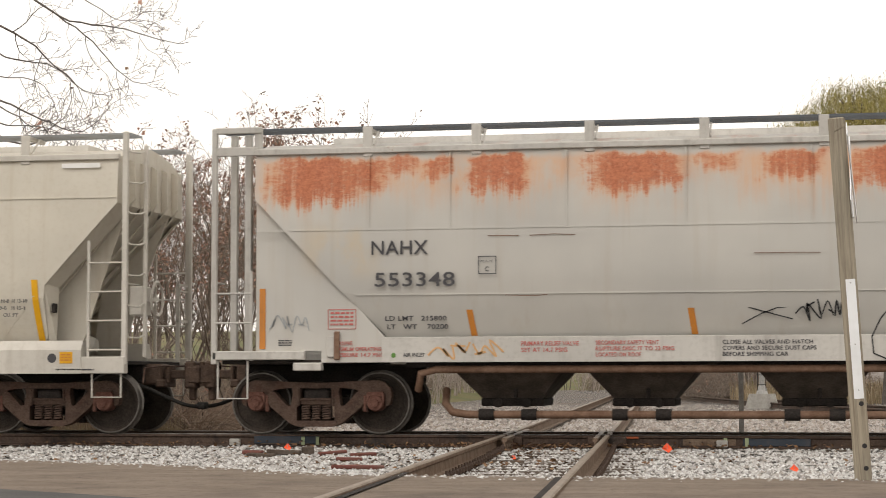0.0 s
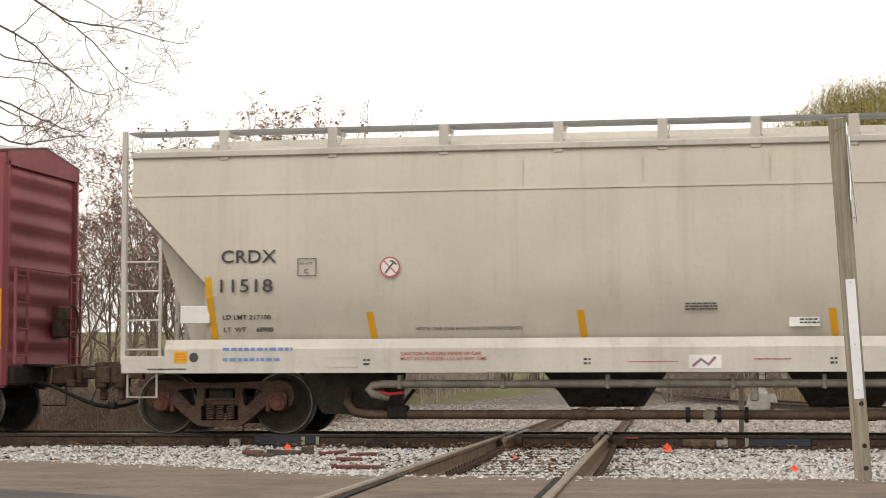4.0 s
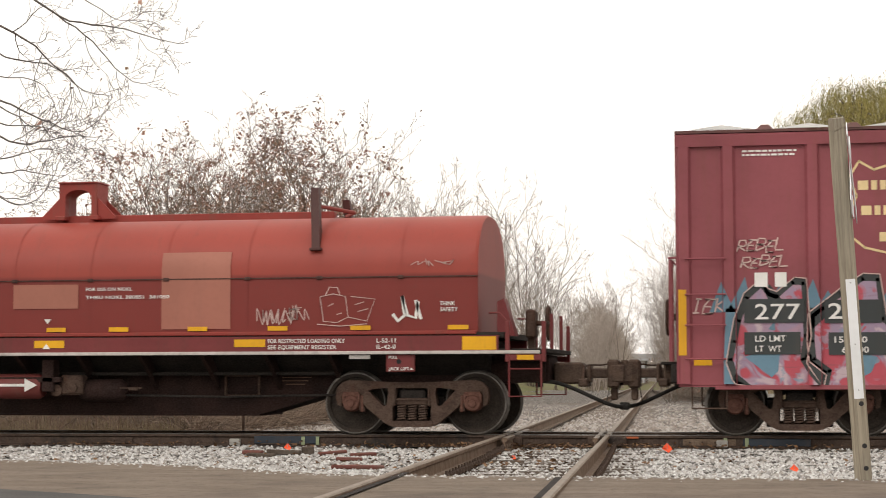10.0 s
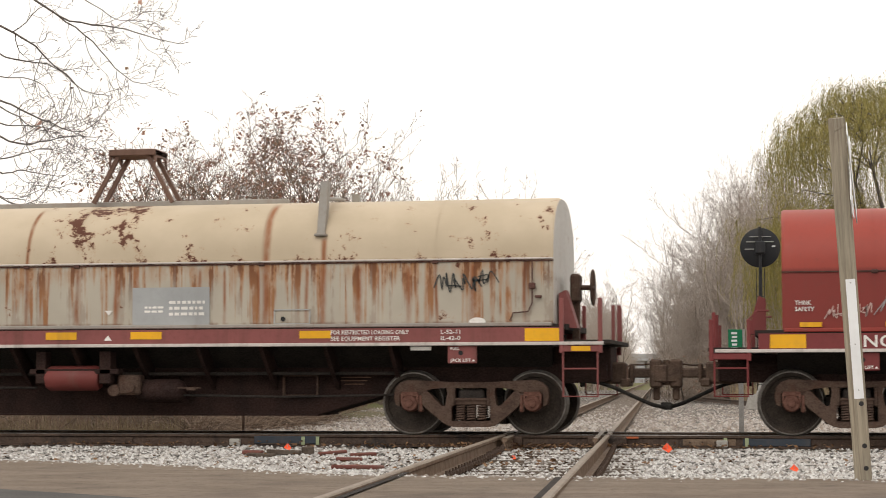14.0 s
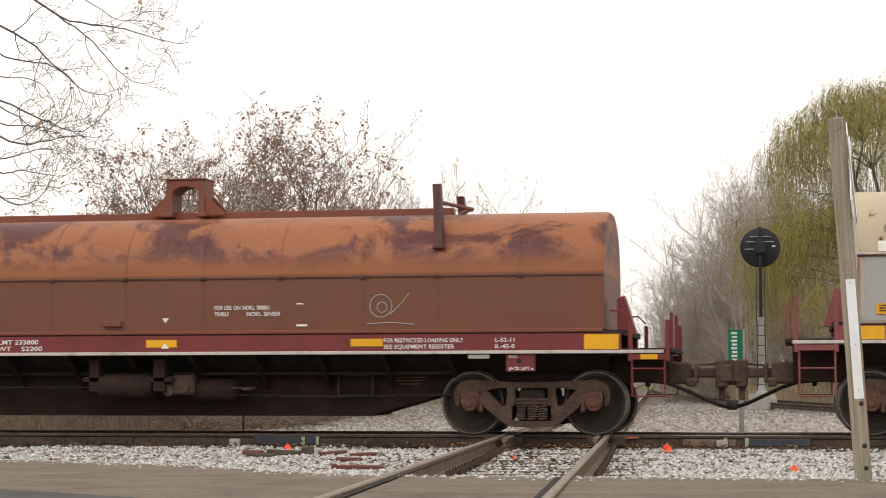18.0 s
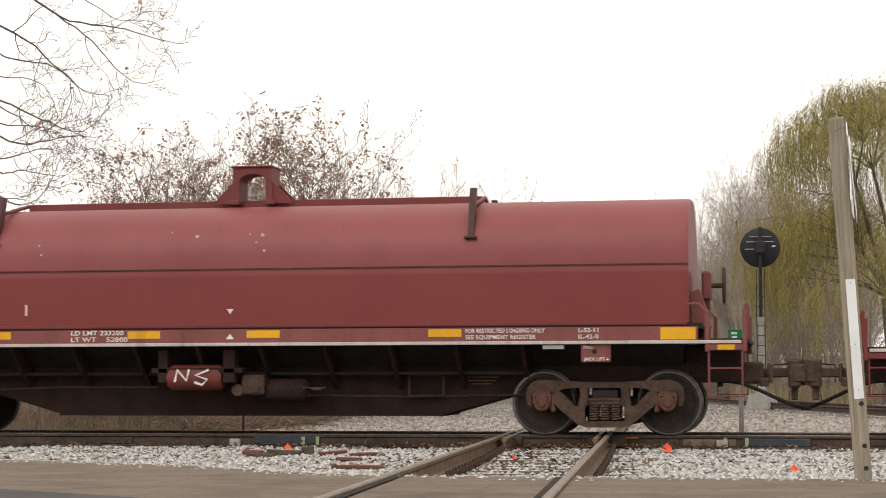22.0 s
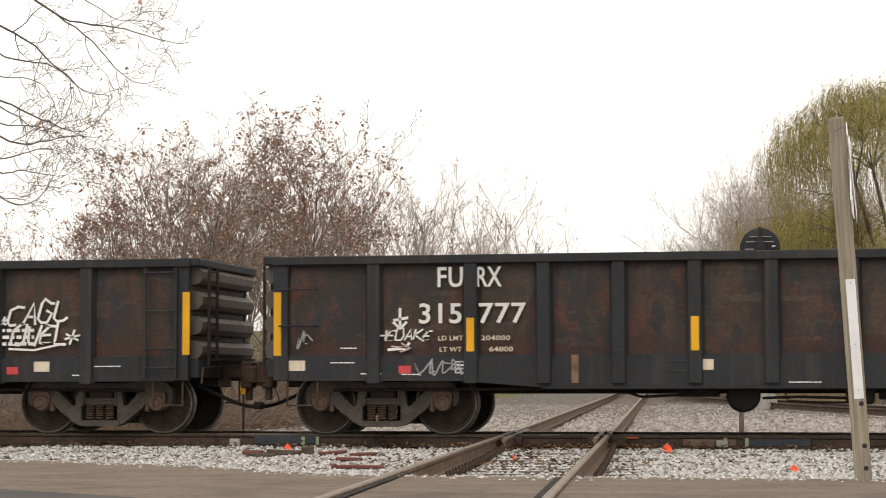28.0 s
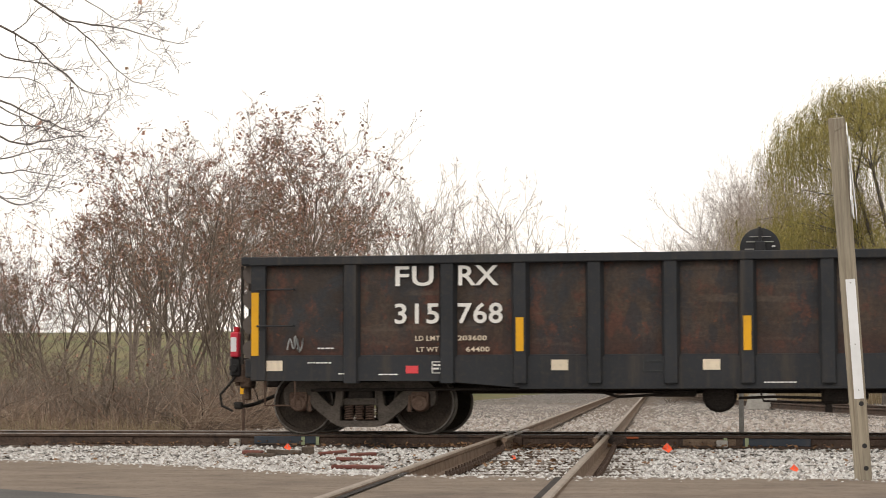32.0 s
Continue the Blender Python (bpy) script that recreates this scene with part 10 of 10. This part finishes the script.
def sill_print(car, z0, mark, x0, w, number_lines, xl, wl, xr, wr, plates):
    lettering(car, mark, x0, z0 + 0.03, ys_, 0.165, WHITE, w, 0.018)
    small(car, number_lines, xl, z0 + 0.125, ys_, 0.068, wl, WHITE, 1.42)
    small(car, ["FOR RESTRICTED LOADING ONLY", "  SEE EQUIPMENT REGISTER"], xr, z0 + 0.125, ys_, 0.06, wr, WHITE, 1.5)
    small(car, ["L-52-11", "IL-42-0"], xr + 1.62, z0 + 0.125, ys_, 0.06, 0.28, WHITE, 1.5)
    for a, b in plates:
        decal("reflective_plate", car, a, b, z0 + 0.07, z0 + 0.18, ys_ + 0.001, YELLOW)
    for x in (-5.42, 5.42):
        disc(car, x - 0.02, z0 - 0.15, -1.472, 0.035, INK, "jack_hole")
        lettering(car, "PULL", x - 0.17, z0 - 0.105, -1.472, 0.04, WHITE, 0.13, 0.03)
        lettering(car, "JACK LIFT", x - 0.17, z0 - 0.275, -1.472, 0.045, WHITE, 0.3, 0.03)
        triangle(car, x + 0.165, z0 - 0.255, -1.472, 0.025, True, WHITE)


def hood_patch(car, x0, x1, z0, z1, z_join, z_top, mat, label):
    """Overpaint that follows the hood's curve."""
    out = [p for p in arch(24, 1.336, 1.45, z_join, z_top + 0.006) if p[0] <= 0]
    zs = [p[1] for p in out]
    yv = [p[0] for p in out]
    n = 10
    vs = []
    for i in range(n + 1):
        z = z0 + (z1 - z0) * i / n
        yy = float(np.interp(z, zs, yv)) - 0.006
        vs += [(x0, yy, z), (x1, yy, z)]
    part("overpaint", Shape().add(vs, [(2 * i, 2 * i + 1, 2 * i + 3, 2 * i + 2) for i in range(n)]), mat, car, label, smooth=60)


# single strokes on a grid 4 wide and 6 high; a blank starts a new stroke
HAND = {"R": "0006 06364433030 0340", "B": "0006 06364433030 03334231000", "G": "4535160501103042233", "T": "0646 2620", "S": "46260503433010001", "U": "06011030416", "C": "4626050110304", "N": "0006134046", "O": "2604003041462626", "V": "06113046", "E": "46062603 0333 03004010", "L": "06010040", "I": "1030 2026 1636", "K": "0006 4603 0340", "H": "0006 0343 4640", "D": "0006 0636423000", "A": "002640 1232"}


def tag(car, text, x0, z0, w, h, y, mat, r, seed, label=""):
    """A tag sprayed in quick single strokes."""
    rnd = random.Random(seed)
    step = w / len(text)
    for i, ch in enumerate(text):
        s = Shape()
        up = rnd.uniform(-0.12, 0.12) * h
        k = rnd.uniform(0.85, 1.15)
        for line in HAND.get(ch, "").split(" "):
            q = [(x0 + step * (i + 0.86 * int(line[j]) / 4 + rnd.uniform(-0.05, 0.05)) + 0.25 * h * int(line[j + 1]) / 6, z0 + up + h * k * (int(line[j + 1]) / 6 + rnd.uniform(-0.04, 0.04))) for j in range(0, len(line) - 1, 2)]
            if len(q) > 1:
                flat_stroke(s, [(a, y - 0.002, b) for a, b in q], r)
        part("painted_letter", s, mat, car, label)


tag(box_car, "REBEL", -7.14, 2.55, 0.66, 0.15, -1.44, CHALK, 0.010, 81, "pale chalked word")
tag(box_car, "REBEL", -7.09, 2.33, 0.66, 0.15, -1.44, CHALK, 0.010, 82, "pale chalked word")
tag(box_car, "BHG", -3.22, 1.95, 0.48, 0.2, -1.45, CHALK, 0.014, 83, "pale sprayed letters")
tag(box_car, "IEK", -7.79, 1.69, 0.5, 0.17, -1.44, CHALK, 0.011, 84, "pale sprayed letters")
tag(box_car, "KTA", 6.67, 1.90, 0.34, 0.13, -1.446, WHITE, 0.013, 85, "white sprayed letters")
tag(box_car, "RTUKTC", 6.53, 1.62, 0.62, 0.12, -1.446, WHITE, 0.012, 86, "white sprayed letters")
std = ((-3.52, -3.08), (-0.14, 0.33), (2.95, 3.42))
sill_print(coil_a, 1.18, "NOKL 380796", -5.42, 1.72, ["LD LMT 233800", "LT WT    52200"], -2.66, 0.88, 3.46, 1.15, std)
sill_print(coil_b, 1.30, "WRWK 164564", -5.75, 1.8, ["LD LMT 233200", "LT WT    52600"], -2.55, 0.88, 3.5, 1.15, ((-3.55, -3.08), (-0.86, -0.38), (0.46, 0.94), (3.03, 3.5)))
sill_print(coil_c, 1.18, "NOKL 380832", -5.29, 1.75, ["LD LMT 233800", "LT WT    52200"], -2.64, 0.88, 3.44, 1.16, std)
sill_print(coil_d, 1.31, "WRWK 164496", -5.65, 1.8, ["LD LMT 233200", "LT WT    52800"], -2.38, 0.88, 3.56, 1.14, ((-3.83, -3.33), (-1.5, -1.0), (0.32, 0.82), (3.02, 3.5)))
yh = -1.34
for x in (-6.28, -5.12, -3.93, -2.73, -1.53, -0.0, 0.98, 2.2, 3.42, 4.66, 6.1):
    decal("reflective_strip", coil_a, x, x + 0.3, 1.49, 1.555, yh - 0.036, YELLOW)
for car, xx, zz in ((coil_a, 0.0, 1.18), (coil_b, 0.06, 1.30), (coil_c, 0.1, 1.18), (coil_d, 0.02, 1.31)):
    triangle(car, xx, zz + 0.47, yh - 0.002, 0.055, False, WHITE)
    triangle(car, xx + 0.05, zz + 0.09, ys_, 0.06, True, WHITE)
hood_patch(coil_a, -0.55, 0.48, 1.84, 2.2, 2.26, 3.23, FADEPINK, "faded pinkish overpaint on the hood")
hood_patch(coil_a, 1.78, 2.84, 1.52, 2.66, 2.26, 3.23, FADEPINK, "faded pinkish overpaint on the hood")
small(coil_a, ["FOR USE ON NOKL", "   THRU NOKL 380851  381050"], 0.6, 2.1, yh - 0.002, 0.05, 1.3, WHITE, 2.4)
small(coil_a, ["THINK", "SAFETY"], -6.34, 1.80, yh - 0.002, 0.06, 0.26, WHITE)
small(coil_a, ["THINK", "SAFETY"], 5.98, 1.84, yh - 0.002, 0.06, 0.26, WHITE)
scrawl(coil_a, -5.9, 1.6, 0.6, 0.22, yh - 0.004, CHALK, 31, 13, 0.0072, "painted_scrawl", "white sprayed tag")
scrawl(coil_a, -5.2, 1.64, 0.62, 0.3, yh - 0.004, GREYPATCH, 32, 7, 0.0048, "painted_scrawl", "thin grey sprayed tag")
scrawl(coil_a, 3.25, 1.57, 0.75, 0.3, yh - 0.004, CHALK, 33, 14, 0.0066, "painted_scrawl", "pale sprayed tag")
strokes(coil_a, [[(4.2, 1.98), (4.25, 1.62), (4.45, 1.6), (4.62, 1.68), (4.58, 1.98), (4.4, 2.02), (4.2, 1.98)], [(4.28, 2.0), (4.34, 2.12), (4.46, 2.11), (4.5, 2.0)], [(4.32, 1.84), (4.40, 1.88)], [(4.45, 1.72), (4.53, 1.74)], [(4.62, 1.68), (4.9, 1.62), (5.02, 1.94), (4.66, 1.98)], [(4.72, 1.86), (4.86, 1.90)], [(4.76, 1.76), (4.92, 1.80)], [(4.15, 1.58), (4.5, 1.55), (4.9, 1.58)]], yh - 0.004, 0.006, CHALK, label="pale sprayed drawing of a cup")
strokes(coil_a, [[(5.28, 1.72), (5.36, 1.62), (5.46, 1.7), (5.42, 1.98)], [(5.42, 1.98), (5.5, 1.7), (5.62, 1.66), (5.66, 1.9)], [(5.62, 1.92), (5.7, 1.64)]], yh - 0.004, 0.024, WHITE, label="bold white sprayed strokes")
scrawl(coil_a, 5.55, 2.4, 0.6, 0.12, -1.325, CHALK, 35, 6, 0.0048)
strokes(coil_a, [[(-0.85, 0.70), (-0.25, 0.70)], [(-0.85, 0.63), (-0.85, 0.77)]], -1.35, 0.02, WHITE, "tank_arrow")
part("tank_arrow_head", Shape().prism([(-0.35, 0.60), (-0.35, 0.80), (-0.15, 0.70)], "y", -1.356, -1.352), WHITE, coil_a)
decal("grey_overpaint", coil_b, 0.43, 1.62, 1.58, 2.14, yh - 0.002, GREYPATCH)
bars(coil_b, 1.0, 1.68, yh - 0.007, 0.55, 0.26, WHITE, 3)
bars(coil_b, 0.62, 1.74, yh - 0.007, 0.3, 0.12, WHITE, 2)
square_frame(coil_b, 2.6, 3.15, 1.58, 1.8, yh - 0.002, 0.015, GREYPATCH)
disc(coil_b, 2.74, 1.66, yh - 0.004, 0.035, INK)
part("latch_rod", Shape().tube([(6.42, yh - 0.03, 2.47), (6.42, yh - 0.03, 1.86), (6.36, yh - 0.03, 1.74), (6.14, yh - 0.03, 1.72), (6.1, yh - 0.03, 1.6)], 0.011, 6).box(6.37, 6.47, yh - 0.05, yh - 0.005, 2.06, 2.15, 0.015).box(6.46, 6.56, yh - 0.045, yh - 0.01, 1.93, 1.97, 0.01), BELT, coil_b, "rusted latch rod")
tag(coil_b, "NOVEL", -5.75, 1.76, 0.85, 0.26, yh - 0.004, INK, 0.013, 41, "black sprayed tag")
strokes(coil_b, [[(-5.3, 1.62), (-4.95, 1.7), (-5.25, 1.68), (-4.9, 1.6)]], yh - 0.004, 0.011, INK)
tag(coil_b, "IOK", -4.75, 1.82, 0.5, 0.2, yh - 0.004, INK, 0.012, 42, "black sprayed tag")
strokes(coil_b, [[(-4.72, 1.8), (-4.1, 1.87), (-4.2, 1.66)]], yh - 0.004, 0.011, INK)
scrawl(coil_b, 5.05, 2.02, 0.85, 0.32, yh - 0.004, SLATE, 43, 13, 0.008, "painted_scrawl", "dark sprayed scrawl")
part("round_label", Shape().cyl((0, 0, 0), (0, 0.004, 0), 1.0, 20), WHITE, coil_b, at=pose(5.62, yh - 0.006, 1.6) @ Matrix.Diagonal((0.12, 1, 0.06, 1)))
arch_b = [q for q in arch(24, 1.336, 1.45, 2.47, 3.476) if q[0] <= 0]


def on_arch(z):
    return float(np.interp(z, [q[1] for q in arch_b], [q[0] for q in arch_b])) - 0.004


swirl = Shape()
for loop in ([(-5.96 + (0.06 + 0.0105 * k) * math.cos(0.62 * k + 0.4), 2.86 + (0.035 + 0.006 * k) * math.sin(0.62 * k + 0.4)) for k in range(24)], [(-5.72, 2.82), (-5.62, 2.90), (-5.54, 2.98), (-5.50, 3.04)]):
    flat_stroke(swirl, [(x, on_arch(z), z) for x, z in loop], 0.007)
part("chalk_swirl", swirl, SLATE, coil_b, "thin dark chalked swirl")
for x0, x1, z0, z1 in ((-6.26, -5.96, 2.53, 2.68), (-5.84, -5.62, 2.55, 2.70)):
    hood_patch(coil_b, x0, x1, z0, z1, 2.47, 3.47, WHITE, "white paint smear on the hood")
for car, zz in ((coil_b, 1.66), (coil_d, 1.68)):
    decal("caution_plate", car, -6.3, -5.75, zz, zz + 0.15, yh - 0.003, YELLOW)
    bars(car, -6.26, zz + 0.02, yh - 0.008, 0.46, 0.11, INK, 3)
small(coil_c, ["FOR USE ON NOKL 380851", "THRU           NOKL 381050"], 0.85, 1.80, yh - 0.002, 0.062, 1.0, WHITE, 1.5)
scrawl(coil_c, -6.1, 1.6, 0.7, 0.2, yh - 0.004, GREYPATCH, 51, 6, 0.008, "painted_scrawl", "thin grey sprayed tag")
ring(coil_c, 3.36, 1.84, yh - 0.002, 0.17, 0.012, GREYPATCH)
ring(coil_c, 3.38, 1.82, yh - 0.002, 0.08, 0.012, GREYPATCH)
strokes(coil_c, [[(3.5, 1.72), (3.64, 1.85), (3.78, 2.02)], [(3.15, 1.58), (3.5, 1.6), (3.85, 1.57)]], yh - 0.004, 0.006, GREYPATCH)
strokes(coil_c, [[(-4.22, 1.46), (-4.27, 1.3), (-4.29, 1.12)]], -1.512, 0.018, CHALK)
decal("scuff_mark", coil_c, 2.1, 2.26, 1.55, 1.58, yh - 0.002, WHITE)
decal("scuff_mark", coil_c, 2.1, 2.2, 1.87, 1.89, yh - 0.002, WHITE)
part("step_pad", Shape().box(-0.85, -0.58, -1.39, -1.33, 1.56, 1.64, 0.01), BROWN_POST, coil_c)
strokes(coil_d, [[(-0.82, 0.74), (-0.78, 0.92), (-0.64, 0.76), (-0.6, 0.93)], [(-0.3, 0.92), (-0.5, 0.84), (-0.32, 0.78), (-0.4, 0.7), (-0.52, 0.74)]], -1.355, 0.018, WHITE, label="white sprayed tag on the tank")
decal("scuff_mark", coil_d, -3.18, -3.14, 1.74, 1.9, yh - 0.002, CHALK)
rs = random.Random(77)
for k in range(9):
    x = rs.uniform(-4, 1.5)
    z = rs.uniform(2.6, 3.2)
    out = [p for p in arch(24, 1.336, 1.45, 2.40, 3.42) if p[0] <= 0]
    part("chip", Shape().cyl((x, float(np.interp(z, [p[1] for p in out], [p[0] for p in out])) - 0.006, z), (x, float(np.interp(z, [p[1] for p in out], [p[0] for p in out])) + 0.01, z), rs.uniform(0.012, 0.03), 8), CHALK, coil_d)
for car in (coil_a, coil_b, coil_c, coil_d):
    part("placard_print", Shape().box(3.45, 3.9, -0.664, -0.66, 0.80, 0.812).box(3.45, 3.85, -0.664, -0.66, 0.75, 0.762).box(3.5, 3.8, -0.664, -0.66, 0.70, 0.712), BROWN_PIPE, car)

# gondolas
yg = -1.496
for car, x1, x2, fu, num, lim, lt, d in ((gon_a, -5.87, -5.29, 0.0, ("315", "777"), "204000", "64000", 0.0), (gon_b, -6.15, -5.23, 0.0, ("315", "768"), "203600", "64400", 0.02)):
    if car is gon_a:
        q = ((-5.87, 0.37), (-5.3, 0.36), (-6.14, 0.62), (-5.27, 0.68))
    else:
        q = ((-6.15, 0.56), (-5.23, 0.58), (-6.16, 0.65), (-5.24, 0.65))
    lettering(car, "FU", q[0][0], 2.10 + d, yg, 0.29, WHITE, q[0][1], 0.02)
    lettering(car, "RX", q[1][0], 2.10 + d, yg, 0.29, WHITE, q[1][1], 0.02)
    lettering(car, num[0], q[2][0], 1.58, yg, 0.29, WHITE, q[2][1], 0.02)
    lettering(car, num[1], q[3][0], 1.58, yg, 0.29, WHITE, q[3][1], 0.02)
    lettering(car, "LD LMT", -5.86, 1.33, yg, 0.07, PLACARD, 0.36, 0.02)
    lettering(car, lim, -5.24, 1.33, yg, 0.07, PLACARD, 0.42, 0.02)
    lettering(car, "LT WT", -5.84, 1.17, yg, 0.07, PLACARD, 0.32, 0.02)
    lettering(car, lt, -5.12, 1.17, yg, 0.07, PLACARD, 0.34, 0.02)
    yl = -1.485
    for x, z, w in ((-7.45, 0.99, 0.35), (-7.0, 0.83, 0.3), (-6.4, 0.82, 0.28), (-7.3, 1.2, 0.25), (-0.93, 0.70, 0.45), (6.85, 0.95, 0.4), (6.5, 0.82, 0.3)):
        bars(car, x, z, yl, w, 0.035, WHITE, 1)
    square_frame(car, -5.62, -5.33, 0.86, 1.03, yl, 0.012, WHITE)
    bars(car, -5.6, 0.89, yl, 0.22, 0.1, WHITE, 2)
    square_frame(car, -2.6, -2.3, 0.88, 1.03, yl, 0.012, SLATE, "card_rack")
    if car is gon_a:
        part("rust_streak", Shape().box(-3.95, -3.85, yl - 0.003, yl + 0.002, 0.72, 1.12), BROWN_PIPE, car)
tag(gon_a, "HEDAKE", -6.76, 1.33, 0.80, 0.15, yg, WHITE, 0.012, 61, "white sprayed tag")
strokes(gon_a, [[(-6.55, 1.25), (-6.25, 1.22)], [(-6.4, 1.29), (-6.25, 1.22), (-6.42, 1.17)]], yg, 0.012, CHALK)
strokes(gon_a, [[(-6.42, 1.8), (-6.42, 1.5)], [(-6.52, 1.6), (-6.42, 1.5), (-6.32, 1.6)], [(-6.52, 1.62), (-6.3, 1.66)], [(-6.6, 1.2), (-6.35, 1.22), (-6.28, 1.3)]], yg, 0.02, WHITE)
scrawl(gon_a, -6.2, 0.82, 0.8, 0.26, -1.486, GREYPATCH, 62, 7, 0.009, "painted_scrawl", "thin grey sprayed scrawl")
scrawl(gon_a, -8.05 + 0.12, 1.2, 0.18, 0.3, -1.53, GREYPATCH, 63, 3, 0.009)
square_frame(gon_a, 5.42, 5.92, 1.22, 1.6, yg, 0.018, CHALK)
bars(gon_a, 5.46, 1.26, yg, 0.42, 0.28, CHALK, 4)
small(gon_a, ["IL 52-6", "IW 9-6", "IH 5-0"], 6.2, 1.58, yg, 0.05, 0.28, CHALK, 1.6)
bars(gon_b, 5.4, 1.24, yg, 0.5, 0.3, WHITE, 3)
tag(gon_b, "CAGU", 5.46, 1.62, 0.98, 0.30, yg - 0.004, WHITE, 0.020, 91, "bold white sprayed tag")
tag(gon_b, "OVEL", 5.52, 1.30, 0.92, 0.30, yg - 0.004, WHITE, 0.020, 92, "bold white sprayed tag")
strokes(gon_b, [[(5.30, 1.68), (5.46, 1.60)], [(5.34, 1.56), (5.44, 1.72)], [(5.30, 1.60), (5.48, 1.68)], [(6.40, 1.46), (6.60, 1.36)], [(6.46, 1.30), (6.54, 1.52)], [(6.38, 1.38), (6.62, 1.44)], [(5.5, 1.24), (5.9, 1.22), (6.3, 1.30)]], yg - 0.004, 0.016, WHITE, label="white sprayed stars and underline")
scrawl(gon_b, -7.72, 1.15, 0.22, 0.28, -1.5, GREYPATCH, 72, 5, 0.009)

# end-of-train marker on the last coupler
eot = part("end_marker", Shape().box(-9.0, -8.86, -0.24, -0.06, 1.12, 1.5, 0.02), paint("red_marker_plastic", (0.62, 0.03, 0.06), dirty=0.15, rough=0.4), gon_b, "bright red end-of-train marker box")
part("marker_panel", Shape().box(-8.99, -8.9, -0.246, -0.238, 1.2, 1.42, 0.004), SIGNWHITE, eot)
part("marker_lamp", Shape().cyl((-8.92, -0.15, 1.5), (-8.92, -0.15, 1.58), 0.05, 12), paint("red_lens", (0.5, 0.02, 0.03), dirty=0.05, rough=0.2), eot)
part("marker_clamp", Shape().box(-9.02, -8.84, -0.2, -0.04, 0.82, 1.12, 0.03).cyl((-8.95, -0.25, 0.95), (-8.95, -0.05, 0.95), 0.06, 10), INK, eot)
part("marker_hose", Shape().tube([(-8.93, -0.15, 0.85), (-9.02, -0.2, 0.7), (-9.15, -0.24, 0.55), (-9.12, -0.26, 0.38), (-8.95, -0.25, 0.3)], 0.02, 8), RUBBER, eot)


def motions():
    """The train rolls to the right at a walking-to-running pace, and its wheels turn with it."""
    turns = [k * 0.125 for k in range(257)]
    for car, place, axles in TRAIN:
        walk(car, [(t, pose(place + gone(t), 0, 0)) for t in range(33)])
        for ax, x, r in axles:
            walk(ax, [(t, pose(x, 0, r - DROP, 0, math.degrees(gone(t) / r), 0)) for t in turns])
    walk(far_van, [(t, pose(VAN_X - 0.3 + 9.0 * (t - 6), VAN_Y, 4.61)) for t in (0, 6, 32)])


motions()
